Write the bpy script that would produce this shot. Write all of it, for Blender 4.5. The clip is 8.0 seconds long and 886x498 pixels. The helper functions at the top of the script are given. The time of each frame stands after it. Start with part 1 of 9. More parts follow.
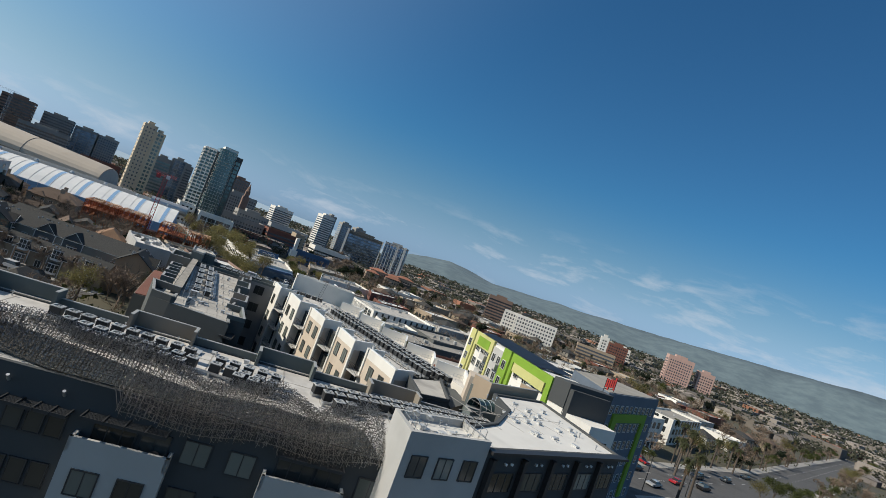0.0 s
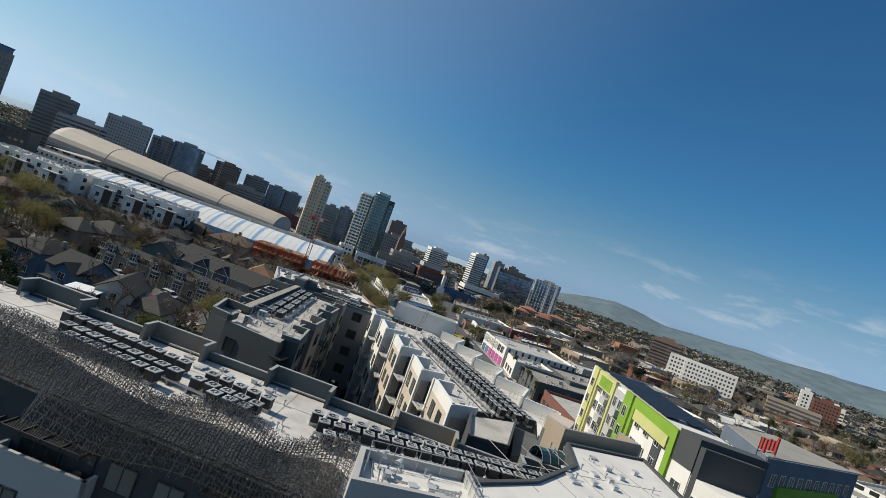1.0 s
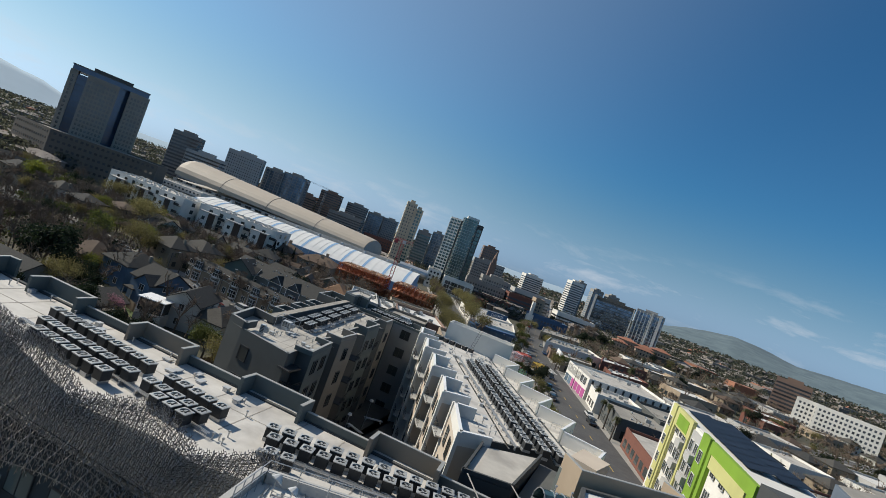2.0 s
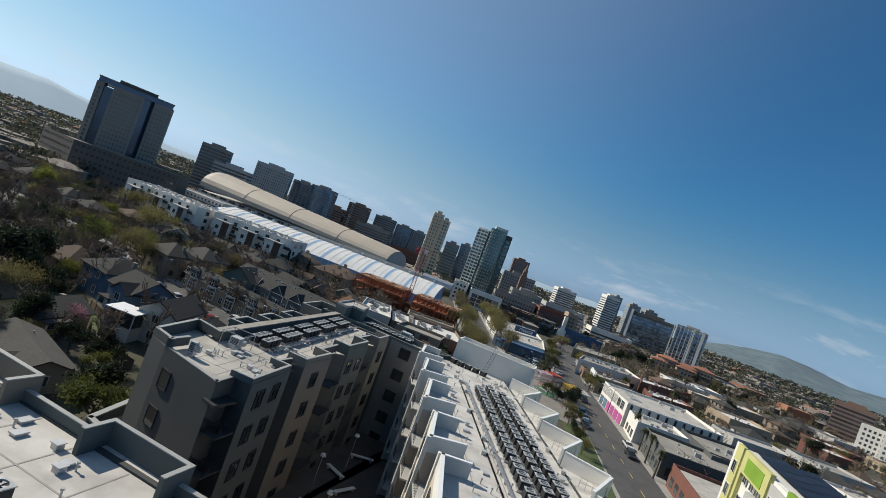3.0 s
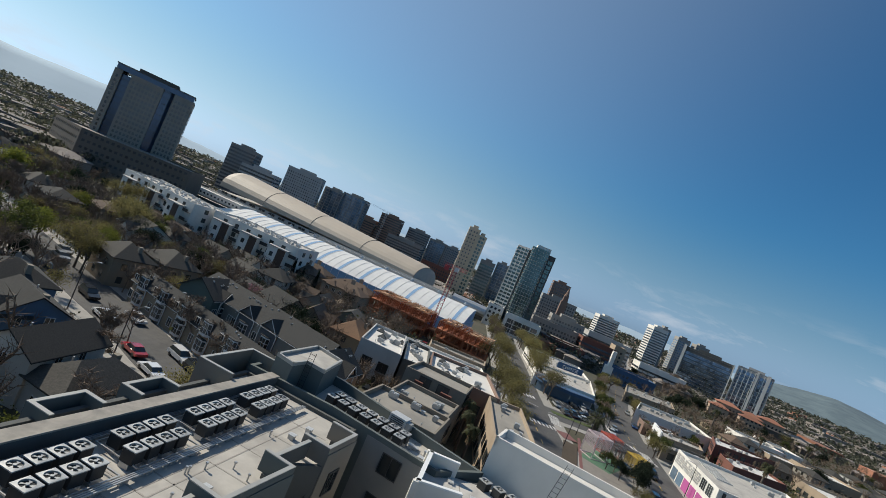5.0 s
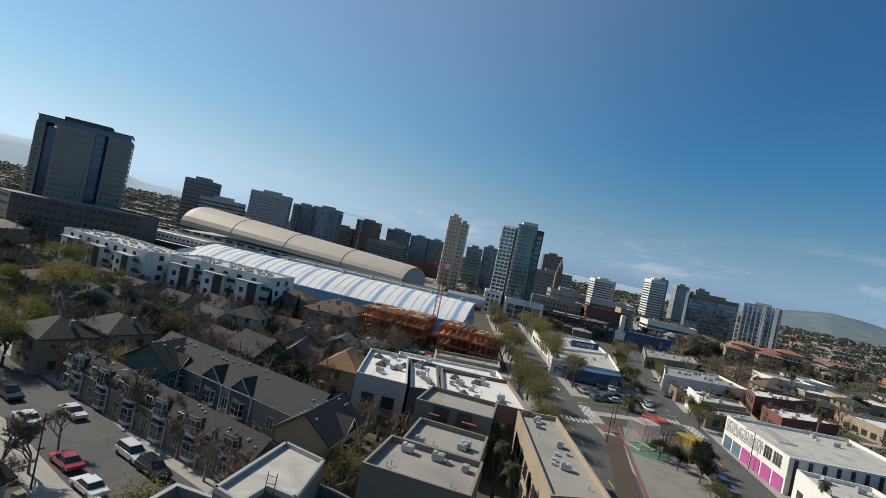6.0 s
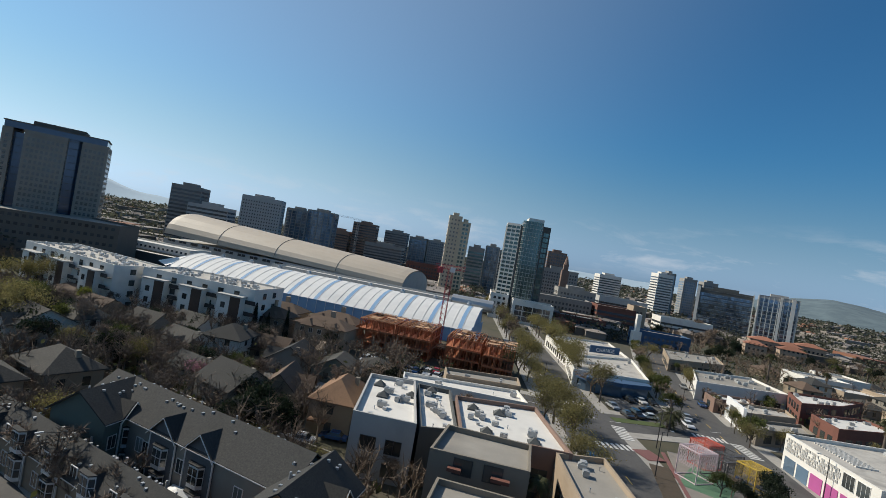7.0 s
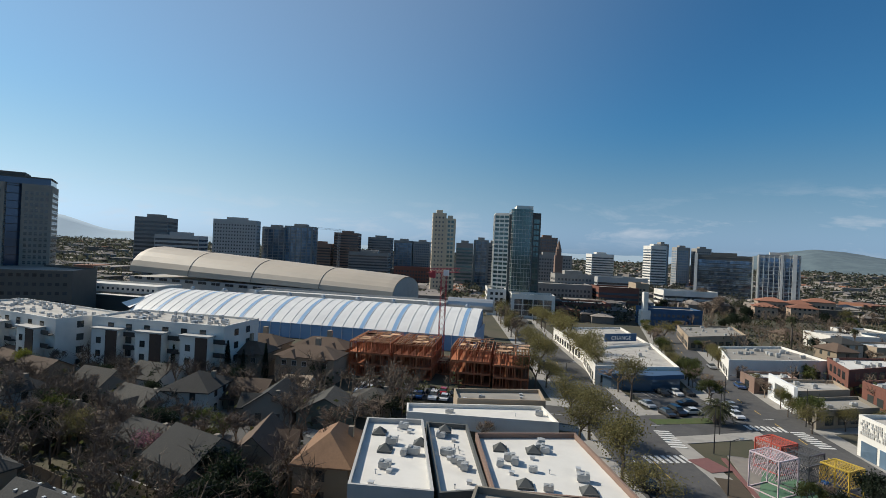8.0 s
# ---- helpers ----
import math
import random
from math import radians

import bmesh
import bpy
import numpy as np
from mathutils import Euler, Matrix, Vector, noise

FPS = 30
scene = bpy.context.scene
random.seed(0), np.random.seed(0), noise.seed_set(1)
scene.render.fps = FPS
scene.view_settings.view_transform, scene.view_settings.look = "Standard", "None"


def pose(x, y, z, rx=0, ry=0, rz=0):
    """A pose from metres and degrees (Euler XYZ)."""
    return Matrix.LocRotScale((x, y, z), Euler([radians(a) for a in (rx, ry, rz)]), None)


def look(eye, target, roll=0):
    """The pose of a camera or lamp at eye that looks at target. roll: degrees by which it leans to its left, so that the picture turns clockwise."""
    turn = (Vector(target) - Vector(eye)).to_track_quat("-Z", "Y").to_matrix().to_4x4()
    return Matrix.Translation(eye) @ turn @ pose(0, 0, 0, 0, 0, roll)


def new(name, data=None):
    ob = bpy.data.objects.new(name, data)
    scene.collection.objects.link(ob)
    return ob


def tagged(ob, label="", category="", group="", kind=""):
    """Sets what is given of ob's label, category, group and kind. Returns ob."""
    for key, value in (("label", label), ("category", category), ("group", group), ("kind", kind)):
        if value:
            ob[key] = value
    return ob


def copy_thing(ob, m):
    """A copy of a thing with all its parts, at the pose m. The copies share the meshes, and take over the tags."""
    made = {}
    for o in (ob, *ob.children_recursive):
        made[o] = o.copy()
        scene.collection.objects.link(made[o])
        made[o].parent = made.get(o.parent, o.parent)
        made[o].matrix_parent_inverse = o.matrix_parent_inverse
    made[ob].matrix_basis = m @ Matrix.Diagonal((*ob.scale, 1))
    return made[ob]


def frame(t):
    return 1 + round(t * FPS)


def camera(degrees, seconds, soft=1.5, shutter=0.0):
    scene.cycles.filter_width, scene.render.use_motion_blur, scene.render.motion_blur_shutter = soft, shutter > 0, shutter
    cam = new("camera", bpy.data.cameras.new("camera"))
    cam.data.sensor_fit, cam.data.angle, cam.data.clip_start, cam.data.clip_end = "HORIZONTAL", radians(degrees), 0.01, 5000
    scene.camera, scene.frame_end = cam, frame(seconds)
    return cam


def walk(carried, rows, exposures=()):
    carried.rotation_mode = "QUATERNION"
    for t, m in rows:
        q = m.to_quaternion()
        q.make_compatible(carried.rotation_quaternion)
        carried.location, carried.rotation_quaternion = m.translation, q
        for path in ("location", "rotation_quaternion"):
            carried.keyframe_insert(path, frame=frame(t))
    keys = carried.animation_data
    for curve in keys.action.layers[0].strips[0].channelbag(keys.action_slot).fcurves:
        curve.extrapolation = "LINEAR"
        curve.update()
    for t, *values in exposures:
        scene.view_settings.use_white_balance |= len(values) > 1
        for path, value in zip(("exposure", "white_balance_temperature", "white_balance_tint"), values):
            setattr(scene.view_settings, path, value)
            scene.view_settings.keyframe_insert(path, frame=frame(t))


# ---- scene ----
cam = camera(82.0, 8.0, soft=0.15)
PATH = [
    (0.0, -12.61, -46.16, 29.72, 92.74, -20.44, -24.74),
    (0.5, -5.32, -43.15, 30.00, 90.99, -18.82, -14.91),
    (0.7, -2.90, -42.10, 30.25, 90.87, -19.20, -9.70),
    (1.0, 0.33, -40.82, 30.77, 90.69, -19.73, -5.66),
    (1.5, 4.84, -38.12, 31.20, 89.70, -21.11, 0.76),
    (1.7, 6.58, -37.50, 31.72, 89.56, -21.13, 4.93),
    (2.8, 11.34, -25.14, 31.58, 89.82, -19.43, 7.46),
    (3.0, 11.20, -21.37, 31.30, 89.95, -20.17, 10.01),
    (3.5, 10.86, -12.43, 31.10, 90.18, -19.28, 11.70),
    (4.0, 9.95, -3.74, 31.23, 90.21, -23.11, 11.56),
    (4.5, 7.92, 5.19, 31.17, 90.24, -24.25, 13.33),
    (4.7, 6.97, 8.36, 31.19, 90.36, -23.68, 13.82),
    (5.8, 1.29, 24.93, 32.57, 90.02, -16.14, 13.04),
    (6.0, 0.36, 27.92, 32.74, 90.00, -11.88, 12.29),
    (6.5, -2.57, 35.88, 32.87, 90.00, -8.62, 11.65),
    (7.0, -5.35, 44.37, 33.07, 90.00, -9.96, 12.09),
    (7.5, -7.75, 53.02, 33.39, 90.03, -4.40, 10.80),
    (8.0, -10.05, 61.11, 33.76, 90.01, -2.65, 10.48),
]
walk(cam, [(t, pose(x, y, z, rx, ry, rz)) for t, x, y, z, rx, ry, rz in PATH])

# ---- light ----
SUN_AZ, SUN_EL = radians(168), radians(38)      # from +x, counter-clockwise: where the sun stands
scene.view_settings.exposure = 0.0
world = bpy.data.worlds.new("sky")
scene.world = world
world.use_nodes = True
wn, wl = world.node_tree.nodes, world.node_tree.links
wn.clear()
w_out = wn.new("ShaderNodeOutputWorld")
w_bg = wn.new("ShaderNodeBackground")
w_sky = wn.new("ShaderNodeTexSky")
w_sky.sky_type = "NISHITA"
w_sky.sun_disc = False
w_sky.sun_elevation = SUN_EL
w_sky.sun_rotation = math.pi / 2 - SUN_AZ
w_sky.altitude = 0
w_sky.air_density = 1.15
w_sky.dust_density = 0.4
w_sky.ozone_density = 1.6
w_bg.inputs["Strength"].default_value = 0.07
# the sky's own blue, and thin clouds low over the horizon
w_tint = wn.new("ShaderNodeMix")
w_tint.data_type, w_tint.blend_type = "RGBA", "MULTIPLY"
w_tint.inputs["Factor"].default_value = 1.0
w_tint.inputs["B"].default_value = (0.34, 0.86, 1.22, 1)
wl.new(w_sky.outputs["Color"], w_tint.inputs["A"])
w_tc = wn.new("ShaderNodeTexCoord")
w_sep = wn.new("ShaderNodeSeparateXYZ")
wl.new(w_tc.outputs["Generated"], w_sep.inputs["Vector"])
w_map = wn.new("ShaderNodeMapping")
w_map.inputs["Scale"].default_value = (3.4, 3.4, 13.0)
wl.new(w_tc.outputs["Generated"], w_map.inputs["Vector"])
w_noise = wn.new("ShaderNodeTexNoise")
w_noise.inputs["Scale"].default_value, w_noise.inputs["Detail"].default_value, w_noise.inputs["Roughness"].default_value, w_noise.inputs["Distortion"].default_value = 2.4, 9, 0.62, 0.3
wl.new(w_map.outputs["Vector"], w_noise.inputs["Vector"])
w_rng = wn.new("ShaderNodeMapRange")
w_rng.inputs["From Min"].default_value, w_rng.inputs["From Max"].default_value, w_rng.inputs["To Max"].default_value = 0.51, 0.76, 0.62
wl.new(w_noise.outputs["Fac"], w_rng.inputs["Value"])
w_low = wn.new("ShaderNodeMapRange")
w_low.inputs["From Min"].default_value, w_low.inputs["From Max"].default_value, w_low.inputs["To Min"].default_value, w_low.inputs["To Max"].default_value = 0.035, 0.105, 1.0, 0.0
w_east, w_bank = wn.new("ShaderNodeMath"), wn.new("ShaderNodeMath")      # the bank of cloud stands higher to the east
w_east.operation, w_bank.operation = "MAXIMUM", "MULTIPLY_ADD"
w_east.inputs[1].default_value = 0.0
wl.new(w_sep.outputs["X"], w_east.inputs[0])
w_bank.inputs[1].default_value = -0.09
wl.new(w_east.outputs["Value"], w_bank.inputs[0])
wl.new(w_sep.outputs["Z"], w_bank.inputs[2])
wl.new(w_bank.outputs["Value"], w_low.inputs["Value"])
w_up = wn.new("ShaderNodeMapRange")
w_up.inputs["From Min"].default_value, w_up.inputs["From Max"].default_value = 0.0, 0.04
wl.new(w_sep.outputs["Z"], w_up.inputs["Value"])
w_m1, w_m2 = wn.new("ShaderNodeMath"), wn.new("ShaderNodeMath")
w_m1.operation = w_m2.operation = "MULTIPLY"
wl.new(w_rng.outputs["Result"], w_m1.inputs[0])
wl.new(w_low.outputs["Result"], w_m1.inputs[1])
wl.new(w_m1.outputs["Value"], w_m2.inputs[0])
wl.new(w_up.outputs["Result"], w_m2.inputs[1])
# pale haze over the horizon
w_bw, w_hz, w_hm, w_hf = wn.new("ShaderNodeRGBToBW"), wn.new("ShaderNodeMix"), wn.new("ShaderNodeMix"), wn.new("ShaderNodeMapRange")
wl.new(w_sky.outputs["Color"], w_bw.inputs["Color"])
w_hz.data_type, w_hz.blend_type = "RGBA", "MULTIPLY"
w_hz.inputs["Factor"].default_value = 1.0
w_hz.inputs["B"].default_value = (0.62, 0.95, 1.36, 1)
wl.new(w_bw.outputs["Val"], w_hz.inputs["A"])
w_hf.interpolation_type = "SMOOTHSTEP"
w_hf.inputs["From Min"].default_value, w_hf.inputs["From Max"].default_value, w_hf.inputs["To Min"].default_value, w_hf.inputs["To Max"].default_value = 0.0, 0.26, 0.97, 0.0
wl.new(w_sep.outputs["Z"], w_hf.inputs["Value"])
w_hm.data_type = "RGBA"
wl.new(w_hf.outputs["Result"], w_hm.inputs["Factor"])
wl.new(w_tint.outputs["Result"], w_hm.inputs["A"])
wl.new(w_hz.outputs["Result"], w_hm.inputs["B"])
# the white glow of the sky towards the sun
w_dot, w_gf, w_glow = wn.new("ShaderNodeVectorMath"), wn.new("ShaderNodeMapRange"), wn.new("ShaderNodeMix")
w_dot.operation = "DOT_PRODUCT"
w_dot.inputs[1].default_value = (math.cos(SUN_EL) * math.cos(SUN_AZ), math.cos(SUN_EL) * math.sin(SUN_AZ), math.sin(SUN_EL))
wl.new(w_tc.outputs["Generated"], w_dot.inputs[0])
w_gf.interpolation_type = "SMOOTHSTEP"
w_gf.inputs["From Min"].default_value, w_gf.inputs["From Max"].default_value = 0.08, 0.92
wl.new(w_dot.outputs["Value"], w_gf.inputs["Value"])
w_glow.data_type, w_glow.blend_type = "RGBA", "ADD"
w_glow.inputs["B"].default_value = (2.35, 2.05, 1.15, 1)
wl.new(w_gf.outputs["Result"], w_glow.inputs["Factor"])
wl.new(w_hm.outputs["Result"], w_glow.inputs["A"])
w_cl = wn.new("ShaderNodeMix")
w_cl.data_type = "RGBA"
w_cl.inputs["B"].default_value = (9.0, 9.6, 10.5, 1)
wl.new(w_m2.outputs["Value"], w_cl.inputs["Factor"])
wl.new(w_glow.outputs["Result"], w_cl.inputs["A"])
wl.new(w_cl.outputs["Result"], w_bg.inputs["Color"])
wl.new(w_bg.outputs["Background"], w_out.inputs["Surface"])
sun = new("sun", bpy.data.lights.new("sun", "SUN"))
sun.data.energy, sun.data.angle, sun.data.color = 5.0, radians(0.55), (1.0, 0.925, 0.79)
sun.matrix_world = look((0, 0, 300), (-300 * math.cos(SUN_EL) * math.cos(SUN_AZ), -300 * math.cos(SUN_EL) * math.sin(SUN_AZ), 300 - 300 * math.sin(SUN_EL)))

# ---- materials ----
MATS = {}


def material(name, colour, rough=0.8, metal=0.0, second=None, scale=1.0, grain=0.35, bump=0.0, bump_scale=20.0, stain=None, stain_amount=0.0,
             stain_scale=0.25, per_object=0.0, per_island=0.0, spec=0.5, coat=0.0, through_light=0.0):
    """A painted or mineral surface: two colours mixed by noise at two scales, stains, a fine relief, a shade of its own for each object or island."""
    if name in MATS:
        return MATS[name]
    m = bpy.data.materials.new(name)
    m.use_nodes = True
    n, l = m.node_tree.nodes, m.node_tree.links
    b = n["Principled BSDF"]
    b.inputs["Roughness"].default_value, b.inputs["Metallic"].default_value = rough, metal
    b.inputs["Specular IOR Level"].default_value, b.inputs["Coat Weight"].default_value = spec, coat
    second = second or tuple(c * 0.72 for c in colour)
    tc = n.new("ShaderNodeTexCoord")
    geo = n.new("ShaderNodeNewGeometry")
    n1 = n.new("ShaderNodeTexNoise")
    n1.inputs["Scale"].default_value, n1.inputs["Detail"].default_value, n1.inputs["Roughness"].default_value = scale, 6, 0.65
    l.new(geo.outputs["Position"], n1.inputs["Vector"])
    ramp = n.new("ShaderNodeMapRange")
    ramp.inputs["From Min"].default_value, ramp.inputs["From Max"].default_value = 0.5 - grain, 0.5 + grain
    l.new(n1.outputs["Fac"], ramp.inputs["Value"])
    mix = n.new("ShaderNodeMix")
    mix.data_type = "RGBA"
    mix.inputs["A"].default_value, mix.inputs["B"].default_value = (*second, 1), (*colour, 1)
    l.new(ramp.outputs["Result"], mix.inputs["Factor"])
    last = mix.outputs["Result"]
    if stain_amount:
        n2 = n.new("ShaderNodeTexNoise")
        n2.inputs["Scale"].default_value, n2.inputs["Detail"].default_value, n2.inputs["Distortion"].default_value = stain_scale, 8, 0.6
        l.new(geo.outputs["Position"], n2.inputs["Vector"])
        r2 = n.new("ShaderNodeMapRange")
        r2.inputs["From Min"].default_value, r2.inputs["From Max"].default_value, r2.inputs["To Max"].default_value = 0.48, 0.72, stain_amount
        l.new(n2.outputs["Fac"], r2.inputs["Value"])
        mx = n.new("ShaderNodeMix")
        mx.data_type = "RGBA"
        mx.inputs["B"].default_value = (*(stain or tuple(c * 0.4 for c in colour)), 1)
        l.new(r2.outputs["Result"], mx.inputs["Factor"])
        l.new(last, mx.inputs["A"])
        last = mx.outputs["Result"]
    for amount, source, socket in ((per_object, "ShaderNodeObjectInfo", "Random"), (per_island, "ShaderNodeNewGeometry", "Random Per Island")):
        if amount:
            oi = n.new(source)
            mr = n.new("ShaderNodeMapRange")
            mr.inputs["To Min"].default_value, mr.inputs["To Max"].default_value = 1 - amount, 1 + amount * 0.6
            l.new(oi.outputs[socket], mr.inputs["Value"])
            hsv = n.new("ShaderNodeHueSaturation")
            l.new(mr.outputs["Result"], hsv.inputs["Value"])
            l.new(last, hsv.inputs["Color"])
            last = hsv.outputs["Color"]
    l.new(last, b.inputs["Base Color"])
    if bump:
        n3 = n.new("ShaderNodeTexNoise")
        n3.inputs["Scale"].default_value, n3.inputs["Detail"].default_value = bump_scale, 4
        l.new(geo.outputs["Position"], n3.inputs["Vector"])
        bp = n.new("ShaderNodeBump")
        bp.inputs["Strength"].default_value, bp.inputs["Distance"].default_value = bump, 0.05
        l.new(n3.outputs["Fac"], bp.inputs["Height"])
        l.new(bp.outputs["Normal"], b.inputs["Normal"])
    if through_light:
        thin, blend_ = n.new("ShaderNodeBsdfTranslucent"), n.new("ShaderNodeMixShader")
        blend_.inputs["Fac"].default_value = through_light
        l.new(last, thin.inputs["Color"])
        l.new(b.outputs["BSDF"], blend_.inputs[1])
        l.new(thin.outputs["BSDF"], blend_.inputs[2])
        l.new(blend_.outputs["Shader"], n["Material Output"].inputs["Surface"])
    MATS[name] = m
    return m


def glass(name, colour, rough=0.08, per_object=0.5, per_island=0.0, spec=0.8, metal=0.0):
    """Window glass seen from outside by day: a dark room behind a glossy pane."""
    return material(name, colour, rough=rough, metal=metal, second=tuple(c * 0.6 for c in colour), scale=0.15, per_object=per_object, per_island=per_island, spec=spec)


def stucco(name, colour, **k):
    return material(name, colour, rough=0.9, second=tuple(c * 0.88 for c in colour), scale=0.5, bump=0.15, bump_scale=25, stain_amount=0.22, stain_scale=0.18, **k)


M_CHAR = stucco("charcoal_stucco", (0.062, 0.066, 0.068))
M_SLATE = stucco("slate_stucco", (0.098, 0.102, 0.098))
M_LGREY = stucco("light_grey_stucco", (0.44, 0.43, 0.41))
M_LGREY2 = stucco("mid_grey_stucco", (0.23, 0.23, 0.225))
M_WHITE = stucco("white_stucco", (0.74, 0.71, 0.65))
M_SAND = stucco("pale_sand_stucco", (0.56, 0.47, 0.375))
M_WARMG = stucco("warm_grey_stucco", (0.215, 0.195, 0.165))
M_TAUPE = stucco("taupe_stucco", (0.225, 0.195, 0.155))
M_CAP = material("parapet_cap_metal", (0.42, 0.41, 0.38), rough=0.5, metal=0.2, scale=0.6)
M_MEMBRANE = material("light_roof_membrane", (0.50, 0.47, 0.42), rough=0.85, second=(0.36, 0.335, 0.30), scale=0.6, grain=0.25, stain=(0.24, 0.225, 0.205), stain_amount=0.75, stain_scale=0.3, bump=0.1, bump_scale=8)
M_WROOF = material("white_roof_membrane", (0.70, 0.675, 0.625), rough=0.7, second=(0.58, 0.555, 0.51), scale=0.3, stain=(0.45, 0.43, 0.40), stain_amount=0.4, stain_scale=0.2)
M_GROOF = material("grey_gravel_roof", (0.33, 0.305, 0.265), rough=0.95, second=(0.23, 0.212, 0.185), scale=0.25, stain=(0.13, 0.125, 0.12), stain_amount=0.5, stain_scale=0.12, bump=0.4, bump_scale=12)
M_SROOF = material("pale_roof_membrane", (0.60, 0.575, 0.535), rough=0.8, second=(0.46, 0.435, 0.40), scale=0.6, grain=0.25, stain=(0.30, 0.28, 0.26), stain_amount=0.7, stain_scale=0.35, bump=0.1, bump_scale=8)
M_CGLASS = glass("curtained_glass", (0.17, 0.19, 0.175), per_object=0.7)
M_GLASS = glass("window_glass", (0.055, 0.062, 0.062))
M_TGLASS = glass("teal_curtain_glass", (0.14, 0.25, 0.26), rough=0.08, per_island=0.4, metal=0.6)
M_BGLASS = glass("blue_curtain_glass", (0.19, 0.29, 0.40), rough=0.1, per_island=0.45, metal=0.35)
# lifted from near black, so the distant glass carries haze in its colour
M_DGLASS = glass("dark_band_glass", (0.075, 0.085, 0.10), rough=0.1, per_island=0.5)
M_FRAME = material("window_frame", (0.04, 0.042, 0.045), rough=0.5, scale=2)
M_WFRAME = material("white_window_frame", (0.70, 0.69, 0.67), rough=0.6, scale=2)
M_SHINGLE = material("dark_asphalt_shingle", (0.052, 0.050, 0.045), rough=0.95, second=(0.024, 0.025, 0.026), scale=5.0, grain=0.2, stain_amount=0.3, stain_scale=0.3, bump=0.5, bump_scale=9, per_object=0.3)
M_BSHINGLE = material("brown_asphalt_shingle", (0.115, 0.075, 0.05), rough=0.95, second=(0.085, 0.06, 0.045), scale=3.0, stain_amount=0.35, stain_scale=0.3, bump=0.5, bump_scale=9, per_object=0.3)
M_TSHINGLE = material("tan_asphalt_shingle", (0.26, 0.15, 0.085), rough=0.95, second=(0.17, 0.10, 0.06), scale=3.0, stain_amount=0.25, stain_scale=0.3, bump=0.5, bump_scale=9)
M_GSHINGLE = material("grey_asphalt_shingle", (0.078, 0.072, 0.062), rough=0.95, second=(0.04, 0.038, 0.034), scale=4.0, grain=0.2, stain_amount=0.35, stain_scale=0.3, bump=0.5, bump_scale=9, per_object=0.35)
M_ASPHALT = material("asphalt", (0.105, 0.10, 0.094), rough=0.9, second=(0.055, 0.055, 0.058), scale=0.8, stain=(0.035, 0.035, 0.036), stain_amount=0.6, stain_scale=0.12, bump=0.3, bump_scale=15)
M_CONC = material("pavement_concrete", (0.36, 0.335, 0.295), rough=0.9, second=(0.27, 0.26, 0.245), scale=0.5, stain=(0.16, 0.155, 0.145), stain_amount=0.4, stain_scale=0.3, bump=0.2)
M_PAINT = material("road_paint", (0.70, 0.69, 0.66), rough=0.8, second=(0.45, 0.44, 0.42), scale=3, grain=0.2)
M_YPAINT = material("yellow_road_paint", (0.62, 0.42, 0.08), rough=0.8, second=(0.4, 0.28, 0.08), scale=3, grain=0.2)
M_GROUND = material("suburban_ground", (0.095, 0.078, 0.050), rough=1.0, second=(0.045, 0.05, 0.028), scale=0.05, grain=0.2, stain=(0.07, 0.065, 0.06), stain_amount=0.7, stain_scale=0.02)
M_GRASS = material("lawn", (0.075, 0.105, 0.03), rough=1.0, second=(0.045, 0.065, 0.02), scale=1.5, stain=(0.11, 0.095, 0.05), stain_amount=0.4, stain_scale=0.4, bump=0.5, bump_scale=20)
M_METAL = material("galvanised_metal", (0.52, 0.53, 0.54), rough=0.45, metal=0.7, scale=4)
M_DARK = material("black_metal", (0.025, 0.025, 0.027), rough=0.5, scale=3)
M_BARK = material("bark", (0.13, 0.105, 0.085), rough=1.0, second=(0.07, 0.055, 0.045), scale=3, bump=0.6, bump_scale=20, per_object=0.3)
M_WHITEP = material("white_paint", (0.76, 0.76, 0.75), rough=0.6, scale=2, second=(0.68, 0.68, 0.67))
M_BRICK = material("red_brick", (0.20, 0.080, 0.055), rough=0.95, second=(0.14, 0.06, 0.045), scale=2, stain_amount=0.3, bump=0.3)
M_WOOD = material("orange_lumber", (0.46, 0.17, 0.075), rough=0.9, second=(0.33, 0.11, 0.05), scale=1.0, per_island=0.5)
M_GREYC = stucco("grey_tower_concrete", (0.31, 0.295, 0.27))
# colour lightened for the haze over the far towers
M_DGREY = stucco("dark_tower_concrete", (0.25, 0.24, 0.225))
M_BROWN = stucco("brown_tower_stone", (0.23, 0.15, 0.115))
M_CREAM = stucco("cream_tower_concrete", (0.62, 0.51, 0.37))
M_TAN = stucco("tan_stucco", (0.36, 0.28, 0.20))
M_CEDAR = material("brown_cedar_cladding", (0.085, 0.05, 0.035), rough=0.8, scale=1.5)
M_TBLUE_D = stucco("deep_blue_stucco", (0.045, 0.10, 0.19))
M_PINK = stucco("pink_stone", (0.50, 0.33, 0.28))
M_MAGENTA = stucco("magenta_paint", (0.42, 0.09, 0.27))
M_LIME = stucco("lime_panel", (0.20, 0.34, 0.03))
M_YELLOW = stucco("pale_yellow_panel", (0.52, 0.50, 0.20))
M_PEACHS = stucco("peach_stucco", (0.42, 0.31, 0.23))
M_CLAY = material("bright_clay_tile", (0.34, 0.145, 0.085), rough=0.9, second=(0.25, 0.11, 0.07), scale=1.2, per_object=0.3)
M_OFFICE = stucco("brown_grey_office_stone", (0.135, 0.118, 0.10))

